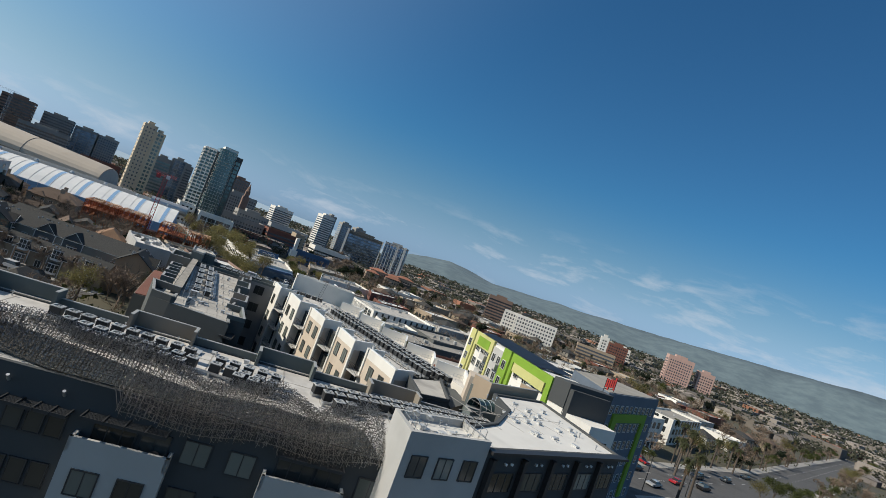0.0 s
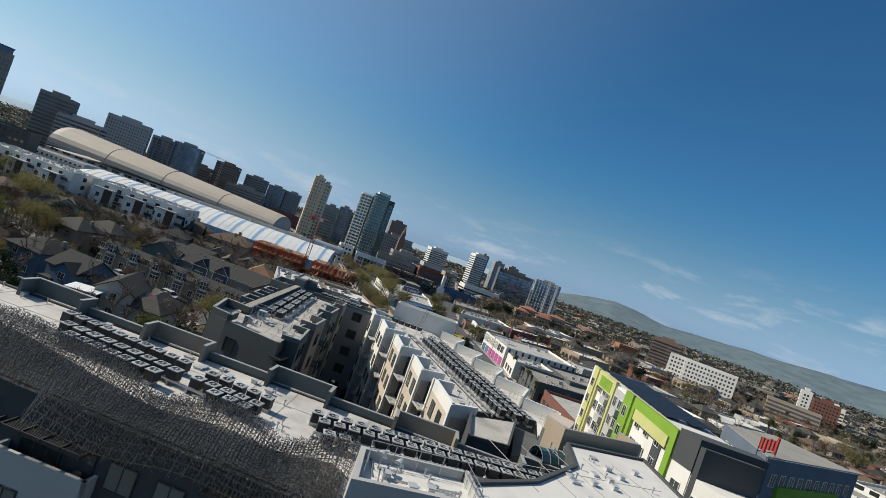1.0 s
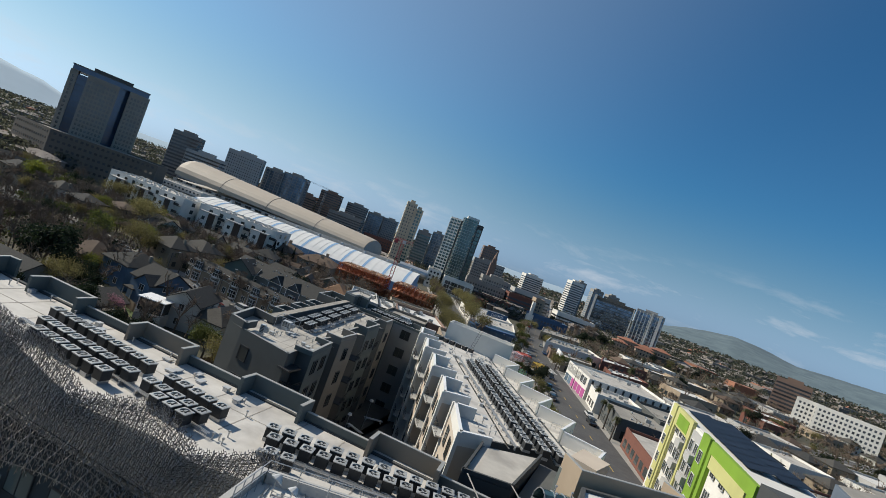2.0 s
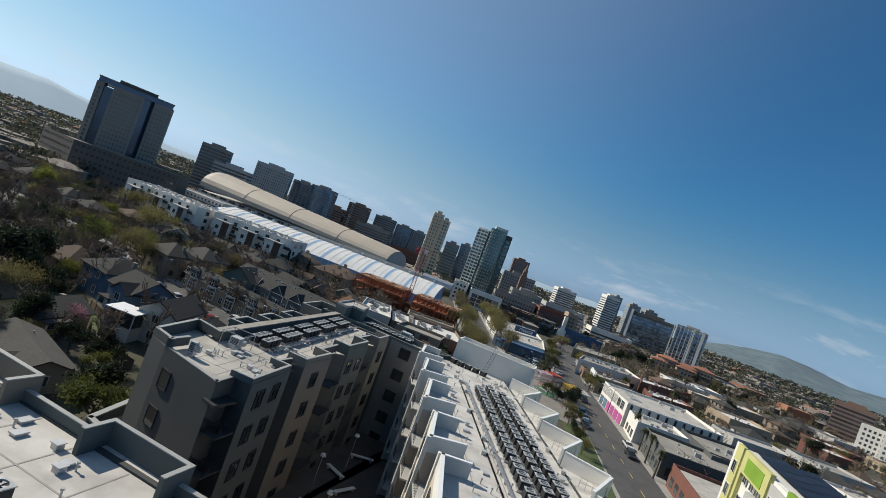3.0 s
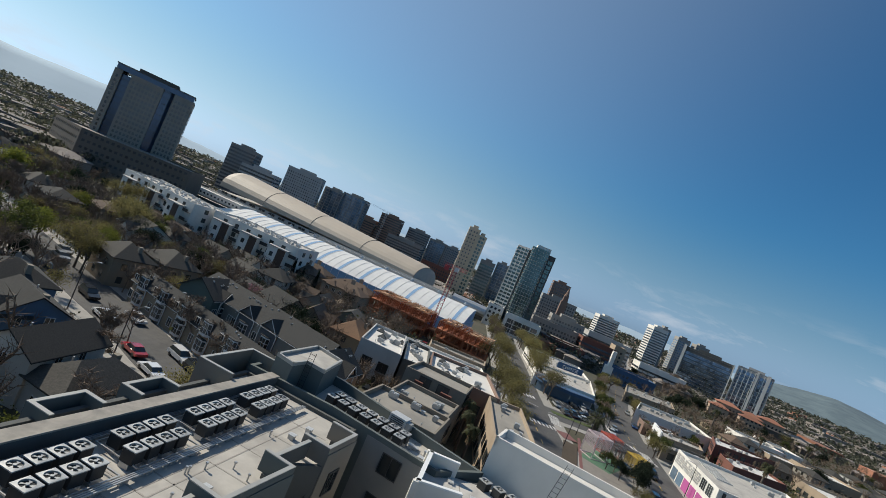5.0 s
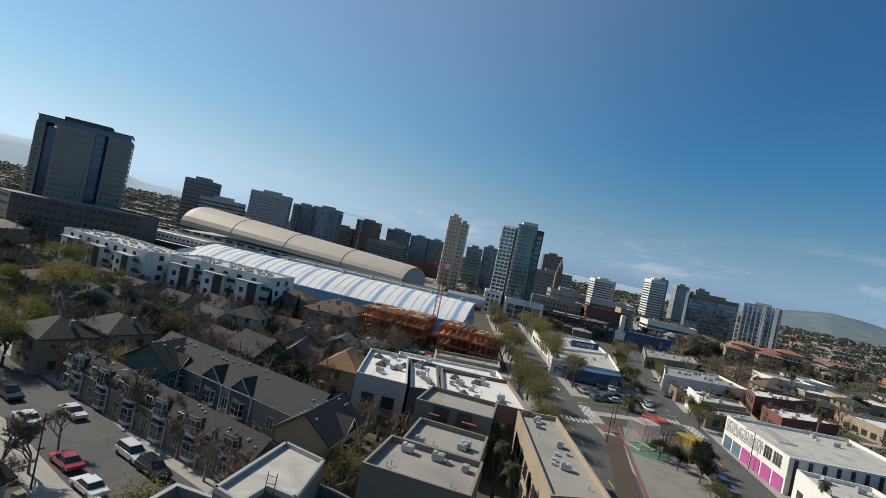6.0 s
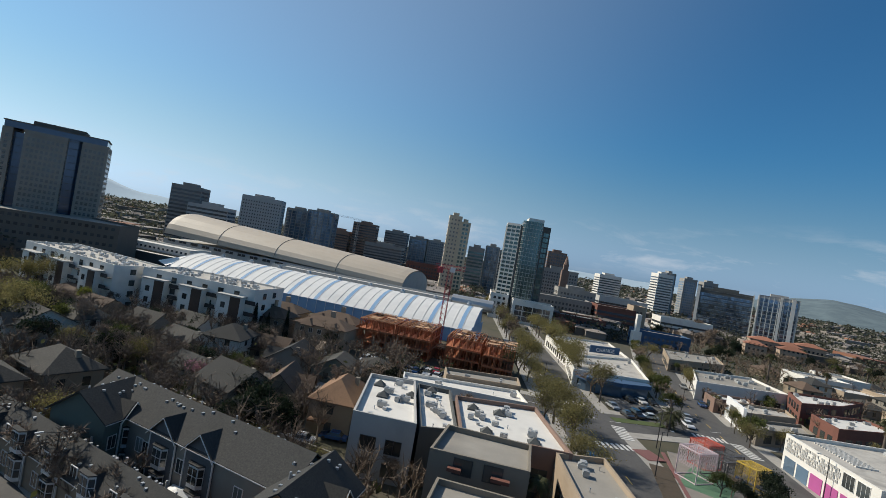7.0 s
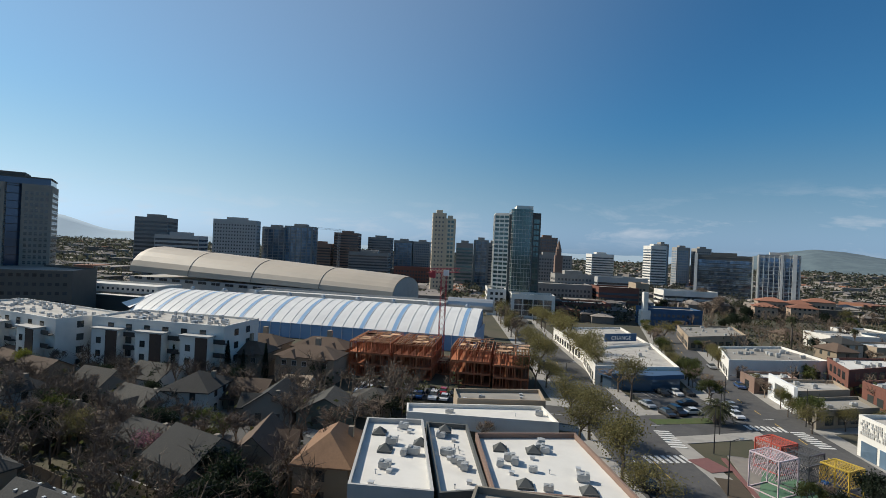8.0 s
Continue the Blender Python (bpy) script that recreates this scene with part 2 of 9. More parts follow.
# ---- building helpers ----
class Build:
    """Collects boxes, prisms and strips for one mesh."""

    def __init__(self):
        self.v, self.f = [], []

    def poly(self, pts):
        k = len(self.v)
        self.v += [tuple(p) for p in pts]
        self.f.append(tuple(range(k, k + len(pts))))

    def box(self, x, y, z, sx, sy, sz, rz=0.0):
        """A box whose base centre is at x, y, z."""
        c, s = math.cos(rz), math.sin(rz)
        k = len(self.v)
        for dz in (0, sz):
            for dx, dy in ((-1, -1), (1, -1), (1, 1), (-1, 1)):
                a, b = dx * sx / 2, dy * sy / 2
                self.v.append((x + a * c - b * s, y + a * s + b * c, z + dz))
        self.f += [(k + 3, k + 2, k + 1, k), (k + 4, k + 5, k + 6, k + 7)] + [(k + i, k + (i + 1) % 4, k + 4 + (i + 1) % 4, k + 4 + i) for i in range(4)]
        return self

    def prism(self, pts, z0, z1, top=True, bottom=True):
        """An upright prism over a counter-clockwise outline."""
        n, k = len(pts), len(self.v)
        self.v += [(p[0], p[1], z0) for p in pts] + [(p[0], p[1], z1) for p in pts]
        self.f += [(k + i, k + (i + 1) % n, k + n + (i + 1) % n, k + n + i) for i in range(n)]
        if top:
            self.f.append(tuple(range(k + n, k + 2 * n)))
        if bottom:
            self.f.append(tuple(range(k + n - 1, k - 1, -1)))
        return self

    def wall(self, a, b, z0, z1, t=0.25):
        """An upright wall of thickness t from a to b, inside (left of) the line a to b."""
        d = (Vector(b[:2]) - Vector(a[:2])).normalized()
        o = Vector((-d.y, d.x)) * t
        return self.prism([a[:2], b[:2], (b[0] + o.x, b[1] + o.y), (a[0] + o.x, a[1] + o.y)], z0, z1)

    def bar(self, a, b, r, n=4):
        """A straight bar of radius r between two points."""
        a, b = Vector(a), Vector(b)
        d = (b - a).normalized()
        u = d.cross(Vector((0, 0, 1)) if abs(d.z) < 0.9 else Vector((1, 0, 0))).normalized()
        w = d.cross(u)
        k = len(self.v)
        for p in (a, b):
            for i in range(n):
                an = 2 * math.pi * (i + 0.5) / n
                q = p + (u * math.cos(an) + w * math.sin(an)) * r
                self.v.append((q.x, q.y, q.z))
        self.f += [(k + i, k + (i + 1) % n, k + n + (i + 1) % n, k + n + i) for i in range(n)]
        self.f += [tuple(range(k + n - 1, k - 1, -1)), tuple(range(k + n, k + 2 * n))]
        return self

    def cone(self, a, b, ra, rb, n=8):
        a, b = Vector(a), Vector(b)
        d = (b - a).normalized()
        u = d.cross(Vector((0, 0, 1)) if abs(d.z) < 0.9 else Vector((1, 0, 0))).normalized()
        w = d.cross(u)
        k = len(self.v)
        for p, r in ((a, ra), (b, rb)):
            for i in range(n):
                an = 2 * math.pi * i / n
                q = p + (u * math.cos(an) + w * math.sin(an)) * r
                self.v.append((q.x, q.y, q.z))
        self.f += [(k + i, k + (i + 1) % n, k + n + (i + 1) % n, k + n + i) for i in range(n)]
        self.f += [tuple(range(k + n - 1, k - 1, -1)), tuple(range(k + n, k + 2 * n))]
        return self

    def tube(self, pts, r):
        """A square tube bent along a line of points."""
        k = len(self.v)
        for i, p in enumerate(pts):
            p = Vector(p)
            d = (Vector(pts[min(i + 1, len(pts) - 1)]) - Vector(pts[max(i - 1, 0)])).normalized()
            u = d.cross(Vector((0, 0, 1)) if abs(d.z) < 0.9 else Vector((1, 0, 0))).normalized()
            w = d.cross(u)
            for a, b in ((-1, -1), (1, -1), (1, 1), (-1, 1)):
                self.v.append(tuple(p + u * a * r + w * b * r))
        for i in range(len(pts) - 1):
            for j in range(4):
                self.f.append((k + i * 4 + j, k + i * 4 + (j + 1) % 4, k + i * 4 + 4 + (j + 1) % 4, k + i * 4 + 4 + j))
        return self

    def mesh(self, name, mat):
        me = bpy.data.meshes.new(name)
        me.from_pydata(self.v, [], self.f)
        if mat:
            me.materials.append(mat)
        me.update()
        return me


def part(name, shape, mat, parent, label="", m=None, kind=""):
    """Links a Build (or a mesh already made) as one mesh object under a thing or a part."""
    ob = new(name, shape.mesh(name, mat) if isinstance(shape, Build) else shape)
    ob.parent = parent
    if m is not None:
        ob.matrix_basis = m
    return tagged(ob, label, kind=kind)


def thing(name, label, category, m=None, group="", kind=""):
    ob = new(name)
    ob.empty_display_size = 0.2
    if m is not None:
        ob.matrix_basis = m
    return tagged(ob, label, category, group, kind)


def solid(name, shape, mat, label, category, group="", kind="", m=None):
    ob = new(name, shape.mesh(name, mat) if isinstance(shape, Build) else shape)
    if m is not None:
        ob.matrix_basis = m
    return tagged(ob, label, category, group, kind)


def rect(cx, cy, sx, sy, deg=0.0):
    c, s = math.cos(radians(deg)), math.sin(radians(deg))
    return [(cx + a * c - b * s, cy + a * s + b * c) for a, b in ((-sx / 2, -sy / 2), (sx / 2, -sy / 2), (sx / 2, sy / 2), (-sx / 2, sy / 2))]


def ccw(pts):
    area = sum(p[0] * q[1] - q[0] * p[1] for p, q in zip(pts, pts[1:] + pts[:1]))
    return list(pts) if area > 0 else list(pts)[::-1]


def inset(pts, d):
    """A counter-clockwise outline moved inwards by d."""
    out = []
    n = len(pts)
    for i in range(n):
        p, q, r = Vector(pts[i - 1][:2]), Vector(pts[i][:2]), Vector(pts[(i + 1) % n][:2])
        e, g = (q - p).normalized(), (r - q).normalized()
        n1, n2 = Vector((-e.y, e.x)), Vector((-g.y, g.x))
        bis = (n1 + n2)
        k = max(bis.dot(n1), 0.3)
        o = bis * (d / k)
        out.append((q.x + o.x, q.y + o.y))
    return out


WINDOW_MESHES = {}


def window_meshes(w, h, mull, frame_mat, glass_mat):
    key = (w, h, mull, frame_mat.name, glass_mat.name)
    if key not in WINDOW_MESHES:
        f = Build()
        t = 0.07
        f.box(0, 0, 0, w, 0.12, t).box(0, 0, h - t, w, 0.12, t)
        f.box(-w / 2 + t / 2, 0, t, t, 0.12, h - 2 * t).box(w / 2 - t / 2, 0, t, t, 0.12, h - 2 * t)
        for i in range(mull):
            f.box(-w / 2 + w * (i + 1) / (mull + 1), 0, t, 0.06, 0.10, h - 2 * t)
        g = Build().box(0, 0.0, t * 0.8, w - t, 0.05, h - 1.6 * t)
        WINDOW_MESHES[key] = f.mesh("window", frame_mat), g.mesh("pane", glass_mat)
    return WINDOW_MESHES[key]


def edge_frame(a, b):
    d = Vector(b[:2]) - Vector(a[:2])
    return d.length, d.normalized(), math.atan2(d.y, d.x)


def put_window(owner, a, b, s, z, w, h, mull=1, frame_mat=None, glass_mat=None):
    """A window at s metres along the wall from a to b (outside on the right), sill at z."""
    fr, gl = window_meshes(w, h, mull, frame_mat or M_FRAME, glass_mat or M_GLASS)
    length, d, an = edge_frame(a, b)
    win = part("window", fr, None, owner, m=Matrix.Translation((a[0] + d.x * s, a[1] + d.y * s, z)) @ Matrix.Rotation(an, 4, "Z") @ Matrix.Translation((0, -0.03, 0)))
    part("pane", gl, None, win)


def wall_windows(owner, a, b, z0, storeys, storey, pitch, w, h, sill=0.9, mull=1, frame_mat=None, glass_mat=None, margin=1.0, skip=0.0):
    length = edge_frame(a, b)[0]
    n = int((length - 2 * margin) / pitch)
    for i in range(n):
        for j in range(storeys):
            if skip and random.random() < skip:
                continue
            put_window(owner, a, b, length / 2 + (i - (n - 1) / 2) * pitch, z0 + j * storey + sill, w, h, mull, frame_mat, glass_mat)


def joined_windows(shape, a, b, z0, storeys, storey, pitch, w, h, sill=0.9, margin=0.6, out=0.04, depth=0.1):
    """Small far windows of one wall, as boxes in one mesh."""
    length, d, an = edge_frame(a, b)
    n = max(int((length - 2 * margin) / pitch), 0)
    for i in range(n):
        s = length / 2 + (i - (n - 1) / 2) * pitch
        for j in range(storeys):
            shape.box(a[0] + d.x * s + d.y * (out - depth / 2), a[1] + d.y * s - d.x * (out - depth / 2), z0 + j * storey + sill, w, depth, h, an)


def flat_block(name, label, category, pts, z0, z1, wall_mat, roof_mat, parapet=0.8, thick=0.3, cap=None, group=""):
    """A flat-roofed building: walls up to the parapet, a roof deck below its top, a cap on it."""
    pts = ccw(pts)
    ob = thing(name, label, category, group=group)
    inner = inset(pts, thick)
    w = Build()
    n = len(pts)
    for i in range(n):
        j = (i + 1) % n
        p, q, r, s = pts[i], pts[j], inner[j], inner[i]
        w.poly([(*p, z0), (*q, z0), (*q, z1), (*p, z1)])
        w.poly([(*r, z1 - parapet - 0.2), (*s, z1 - parapet - 0.2), (*s, z1), (*r, z1)])
        w.poly([(*p, z1), (*q, z1), (*r, z1), (*s, z1)])
    part("wall", w, wall_mat, ob)
    deck = Build()
    deck.prism(inset(pts, thick * 0.5), z1 - parapet - 0.3, z1 - parapet)
    part("roof", deck, roof_mat, ob)
    if cap:
        c = Build()
        o, u = inset(pts, -0.05), inset(pts, thick + 0.05)
        for i in range(n):
            j = (i + 1) % n
            c.poly([(*o[i], z1 + 0.06), (*o[j], z1 + 0.06), (*u[j], z1 + 0.06), (*u[i], z1 + 0.06)])
            c.poly([(*o[i], z1 - 0.05), (*o[j], z1 - 0.05), (*o[j], z1 + 0.06), (*o[i], z1 + 0.06)])
            c.poly([(*u[j], z1 - 0.05), (*u[i], z1 - 0.05), (*u[i], z1 + 0.06), (*u[j], z1 + 0.06)])
        part("parapet_cap", c, cap, ob)
    return ob

# ---- ground, streets, hills ----
g = Build()
ring = [0, 150, 300, 600, 1200, 2400, 4700]
for i in range(len(ring) - 1):
    for k in range(48):
        a, b = 2 * math.pi * k / 48, 2 * math.pi * (k + 1) / 48
        pts = [(ring[i] * math.cos(a), 120 + ring[i] * math.sin(a), 0), (ring[i + 1] * math.cos(a), 120 + ring[i + 1] * math.sin(a), 0),
               (ring[i + 1] * math.cos(b), 120 + ring[i + 1] * math.sin(b), 0), (ring[i] * math.cos(b), 120 + ring[i] * math.sin(b), 0)]
        g.poly(pts if i else pts[1:])
solid("ground", g, M_GROUND, "dry grass and bare soil between the houses", "ground", kind="structure")


def strip(name, pts, width, mat, label, z0, z1, category="road"):
    """A ribbon with mitred bends along a line of points."""
    b = Build()
    left, right = [], []
    for i, p in enumerate(pts):
        d0 = (Vector(p) - Vector(pts[i - 1])).normalized() if i else None
        d1 = (Vector(pts[i + 1]) - Vector(p)).normalized() if i + 1 < len(pts) else None
        d = ((d0 or d1) + (d1 or d0)).normalized()
        o = Vector((-d.y, d.x)) * width / 2 / max(d.dot(d0 or d1), 0.5)
        left.append((p[0] + o.x, p[1] + o.y))
        right.append((p[0] - o.x, p[1] - o.y))
    b.prism(right + left[::-1], z0, z1) if len(pts) == 2 else [b.prism([right[i], right[i + 1], left[i + 1], left[i]], z0, z1, bottom=False) for i in range(len(pts) - 1)]
    return solid(name, b, mat, label, category, kind="structure")


MARKET = [(33, 20), (27, 60), (19, 108), (11, 148), (4, 186), (-6, 243), (-29, 372), (-62, 620), (-110, 980)]
FIRST = [(49, 20), (45, 100), (42.5, 150), (40, 195), (41, 240), (57, 378), (80, 560), (120, 900)]
CROSS = [(-20, 172), (14, 170), (48, 186), (130, 215), (260, 260)]
SIDE = [(-30, 74), (-43.5, 78.5), (-58, 84.5), (-72, 88.5), (-120, 103), (-240, 140)]
BACK = [(-16, 130), (-40, 138), (-60, 143), (-100, 152), (-190, 175)]
EAST = [(30, -60), (77, 38), (115, 45), (200, 68), (540, 200)]
STREETS = ((MARKET, 13), (FIRST, 12), (CROSS, 12), (SIDE, 10), (BACK, 8), (EAST, 16))
for k, (pts, width) in enumerate(STREETS):
    strip("pavement", pts, width + 7, M_CONC, "worn grey concrete pavement along the street", -0.1, 0.12 + 0.004 * k, "pavement")
for k, (pts, width) in enumerate(STREETS):
    strip("road", pts, width, M_ASPHALT, "patched dark asphalt street", -0.1, 0.15 + 0.004 * k)

# distance haze is mixed into both base colours, the far ridge paler
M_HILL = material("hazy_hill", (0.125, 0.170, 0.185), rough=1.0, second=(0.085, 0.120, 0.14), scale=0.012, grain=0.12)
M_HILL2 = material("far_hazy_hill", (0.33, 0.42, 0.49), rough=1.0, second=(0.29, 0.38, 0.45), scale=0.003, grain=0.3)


def hills(name, mat, radius, profile, label):
    """A ridge far off: heights in degrees over the horizon by bearing (positive to the left of +y)."""
    b = Build()
    az0, az1 = profile[0][0], profile[-1][0]
    n = 160
    rows = []
    for i in range(n + 1):
        az = az0 + (az1 - az0) * i / n
        el = float(np.interp(az, [p[0] for p in profile], [p[1] for p in profile]))
        el = max(0.0, el + 0.12 * noise.noise((az * 0.35, radius * 0.01, 0)) + 0.05 * noise.noise((az * 1.3, 3, 0)))
        col = []
        for f, hh in ((0.80, 0.0), (0.88, 0.42), (0.94, 0.75), (1.0, 1.0), (1.05, 0.0)):
            r = radius * f + radius * 0.02 * noise.noise((az * 0.12, f * 9, 1))
            z = (32 + radius * math.tan(radians(el))) * hh * (1 + (0.22 * noise.noise((az * 0.3, f * 7, 2)) if 0 < hh < 1 else 0))
            col.append((-r * math.sin(radians(az)), 60 + r * math.cos(radians(az)), max(z, 0) - (0 if hh else 3)))
        rows.append(col)
    for row in rows:
        b.v += row
    for i in range(n):
        for k in range(4):
            q = i * 5 + k
            b.f.append((q, q + 1, q + 6, q + 5))
    ob = solid(name, b, mat, label, "hills", kind="structure")
    for p in ob.data.polygons:
        p.use_smooth = True


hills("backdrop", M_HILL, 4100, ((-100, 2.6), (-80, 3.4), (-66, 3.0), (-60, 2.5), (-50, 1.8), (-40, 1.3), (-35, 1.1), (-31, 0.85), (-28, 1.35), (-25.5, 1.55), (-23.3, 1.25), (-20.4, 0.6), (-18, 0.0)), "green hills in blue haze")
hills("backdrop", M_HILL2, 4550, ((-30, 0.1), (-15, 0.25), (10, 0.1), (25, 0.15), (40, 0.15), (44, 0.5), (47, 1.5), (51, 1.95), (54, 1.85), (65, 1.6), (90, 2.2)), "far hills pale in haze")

# ---- the flat-roofed apartment block in front ----
def frame_of(ox, oy, deg):
    c, s = math.cos(radians(deg)), math.sin(radians(deg))
    return lambda u, v: (ox + u * c - v * s, oy + u * s + v * c)


SW = frame_of(0.0, 0.0, -7.0)                     # along the north parapet of the front wing
MW = frame_of(9.6, 14.8, 14.0)                    # u across the middle wing to the east, v along it to the north
block = thing("apartment_block", "dark grey flat-roofed apartment block with condensers on its roofs", "apartment building")


def wing(owner, pts, z0, deck, top, wall_mat, roof_mat=None, thick=0.3):
    """A wing of the block: outer walls, a low parapet and the roof deck behind it."""
    pts = ccw(pts)
    inner = inset(pts, thick)
    w = Build()
    n = len(pts)
    for i in range(n):
        j = (i + 1) % n
        p, q, r, s = pts[i], pts[j], inner[j], inner[i]
        w.poly([(*p, z0), (*q, z0), (*q, top), (*p, top)])
        w.poly([(*r, deck - 0.3), (*s, deck - 0.3), (*s, top), (*r, top)])
        w.poly([(*p, top), (*q, top), (*r, top), (*s, top)])
    part("wall", w, wall_mat, owner)
    part("roof", Build().prism(inset(pts, thick * 0.5), deck - 0.4, deck), roof_mat or M_MEMBRANE, owner)
    return pts


M_GREEN_GREY = stucco("green_grey_stucco", (0.115, 0.132, 0.126))
S_DECK, W_DECK, M_DECK = 16.6, 16.1, 16.4
# south wing, with its west end wall square to the west wing
s_pts = wing(block, [(-30.5, -9.5), (2.2, -15.3), (22, -9), SW(23, 0), SW(-29.5, 0), (-30.5, 3.9)], 0, S_DECK, 16.72, M_CHAR, M_SROOF)
W_BAYS = (((-5.60, 15.35), (-5.60, 21.8), 16.85), ((-5.25, 23.9), (-4.75, 29.1), 17.2), ((-4.55, 33.5), (-4.10, 39.2), 17.5), ((-3.85, 42.9), (-3.60, 46.8), 17.55))
w_line = [(-15.75, 16.4), (-13.7, 15.5), (-7.3, 13.3), (-7.2, 15.7)]
for a_, b_, z_ in W_BAYS:
    w_line += [a_, b_, (b_[0] - 1.3, b_[1] + 0.05), (b_[0] - 1.2, b_[1] + 1.9)]
w_line = w_line[:-1] + [(-4.9, 50.4), (-15.3, 50.4), (-15.3, 22.9), (-16.4, 22.9)]
w_pts = wing(block, w_line, 0, W_DECK, 16.38, M_SLATE)
n_pts = wing(block, [(-15.3, 50.45), (-7.4, 50.9), (2.0, 49.5), (5.0, 53.6), (-9.6, 57.8), (-15.3, 58.4)], 0, W_DECK, 16.9, M_GREEN_GREY)
m_pts = wing(block, [MW(0.8, -4.5), MW(12.9, -2.0), MW(12.9, 39), MW(0.8, 37)], 0, M_DECK, 16.41, M_CHAR, M_SROOF)
e_pts = wing(block, [(8.95, -16.7), (27.3, -11.0), (28.4, 3.4), (19.6, 0.6), (18.4, -4.4), (13.6, -9.8), (8.6, -13.05)], 0, 19.3, 19.5, M_CHAR, M_WROOF)
c_pts = wing(block, [(2.1, -18.0), (8.9, -16.75), (8.5, -13.1), (2.3, -14.2)], 0, 19.5, 20.0, M_LGREY, M_WROOF)


def u_parapet(owner, a, b, back, z0, z1, mat, t=0.26, inner=None):
    """A raised parapet from a to b with returns that run back over the roof (to the left of a to b), and a pale cap on it."""
    d = (Vector(b) - Vector(a)).normalized()
    o = Vector((-d.y, d.x)) * back
    a2, b2 = (a[0] + o.x, a[1] + o.y), (b[0] + o.x, b[1] + o.y)
    e = d * t
    for p, q in ((a, b), (a2, (a[0] + o.x * t / back, a[1] + o.y * t / back)), ((b[0] + o.x * t / back, b[1] + o.y * t / back), b2)):
        w = part("parapet", Build().wall(p, q, z0, z1, t), mat, owner)
        part("parapet_cap", Build().wall(p, q, z1, z1 + 0.05, t), M_CAP, w)


# raised parapets along the north side of the south wing
for k in range(-5, 5, 2):
    a = 5.2 * k - 0.1
    u_parapet(block, SW(a + 5.2, 0.55), SW(a, 0.55), 1.8, 14, 17.9, M_TAUPE if k % 4 == 1 else M_GREEN_GREY)
    part("roof", Build().prism([SW(a, 0.0), SW(a + 5.2, 0.0), SW(a + 5.2, 0.5), SW(a, 0.5)], 16.2, 16.716), M_SROOF, block)
    low_ = part("parapet", Build().wall(SW(min(a + 10.4, 22.8), 0.03), SW(a + 5.2, 0.03), 16.0, 17.25, 0.26), M_GREEN_GREY, block)
    part("parapet_cap", Build().wall(SW(min(a + 10.4, 22.8), 0.03), SW(a + 5.2, 0.03), 17.25, 17.3, 0.26), M_CAP, low_)
u_parapet(block, (-30.6, 4.3), (-30.6, -4), 1.2, 14, 18.0, M_GREEN_GREY)
# bays on the east side of the west wing
for a_, b_, z_ in W_BAYS:
    tan_ = z_ in (17.2, 17.55)
    u_parapet(block, a_, b_, 2.0, 16.38, z_, M_WARMG if tan_ else M_GREEN_GREY)
    part("cladding", Build().wall((a_[0] + 0.06, a_[1] - 0.02), (b_[0] + 0.06, b_[1] + 0.02), 0, z_ - 0.4, 0.059), M_WARMG if tan_ else M_GREEN_GREY, block)
for (a_, b_, z_), (c_, d_, e_) in zip(W_BAYS, W_BAYS[1:]):
    low_ = part("parapet", Build().wall((b_[0] - 1.25, b_[1] + 0.1), (c_[0] - 1.25, c_[1] - 0.1), 16.38, z_ - 0.05, 0.26), M_SLATE, block)
    part("parapet_cap", Build().wall((b_[0] - 1.25, b_[1] + 0.1), (c_[0] - 1.25, c_[1] - 0.1), z_ - 0.05, z_, 0.26), M_CAP, low_)
# south end and west ledge of the west wing
for a, b in (((-15.75, 16.4), (-13.3, 15.45)), ((-16.4, 22.9), (-15.75, 16.4)), ((-13.1, 22.0), (-16.3, 22.9)), ((-13.35, 15.4), (-13.15, 17.6))):
    high_ = part("parapet", Build().wall(a, b, 16.38, 17.1, 0.3), M_SLATE, block)
    part("parapet_cap", Build().wall(a, b, 17.1, 17.15, 0.3), M_CAP, high_)
for a, b in (((-13.7, 15.5), (-7.3, 13.3)), ((-7.3, 13.3), (-7.2, 15.7))):
    part("parapet_cap", Build().wall(a, b, 16.38, 16.43, 0.3), M_CAP, block)
ledge = part("parapet", Build().prism([(-14.1, 22.3), (-13.1, 22.05), (-12.5, 50.4), (-13.4, 50.4)], W_DECK - 0.2, 17.05), M_SLATE, block)
part("parapet_cap", Build().prism([(-14.0, 22.2), (-13.05, 21.95), (-12.45, 50.5), (-13.3, 50.5)], 17.05, 17.15), material("weathered_coping", (0.37, 0.335, 0.285), rough=0.9, second=(0.24, 0.22, 0.195), scale=1.2, grain=0.2, stain=(0.12, 0.115, 0.105), stain_amount=0.6, stain_scale=0.6), ledge)
for y in (27.5, 33, 38.5):
    u_parapet(block, (-15.9, y + 3.2), (-15.9, y), 1.6, 8, 16.9, M_GREEN_GREY)
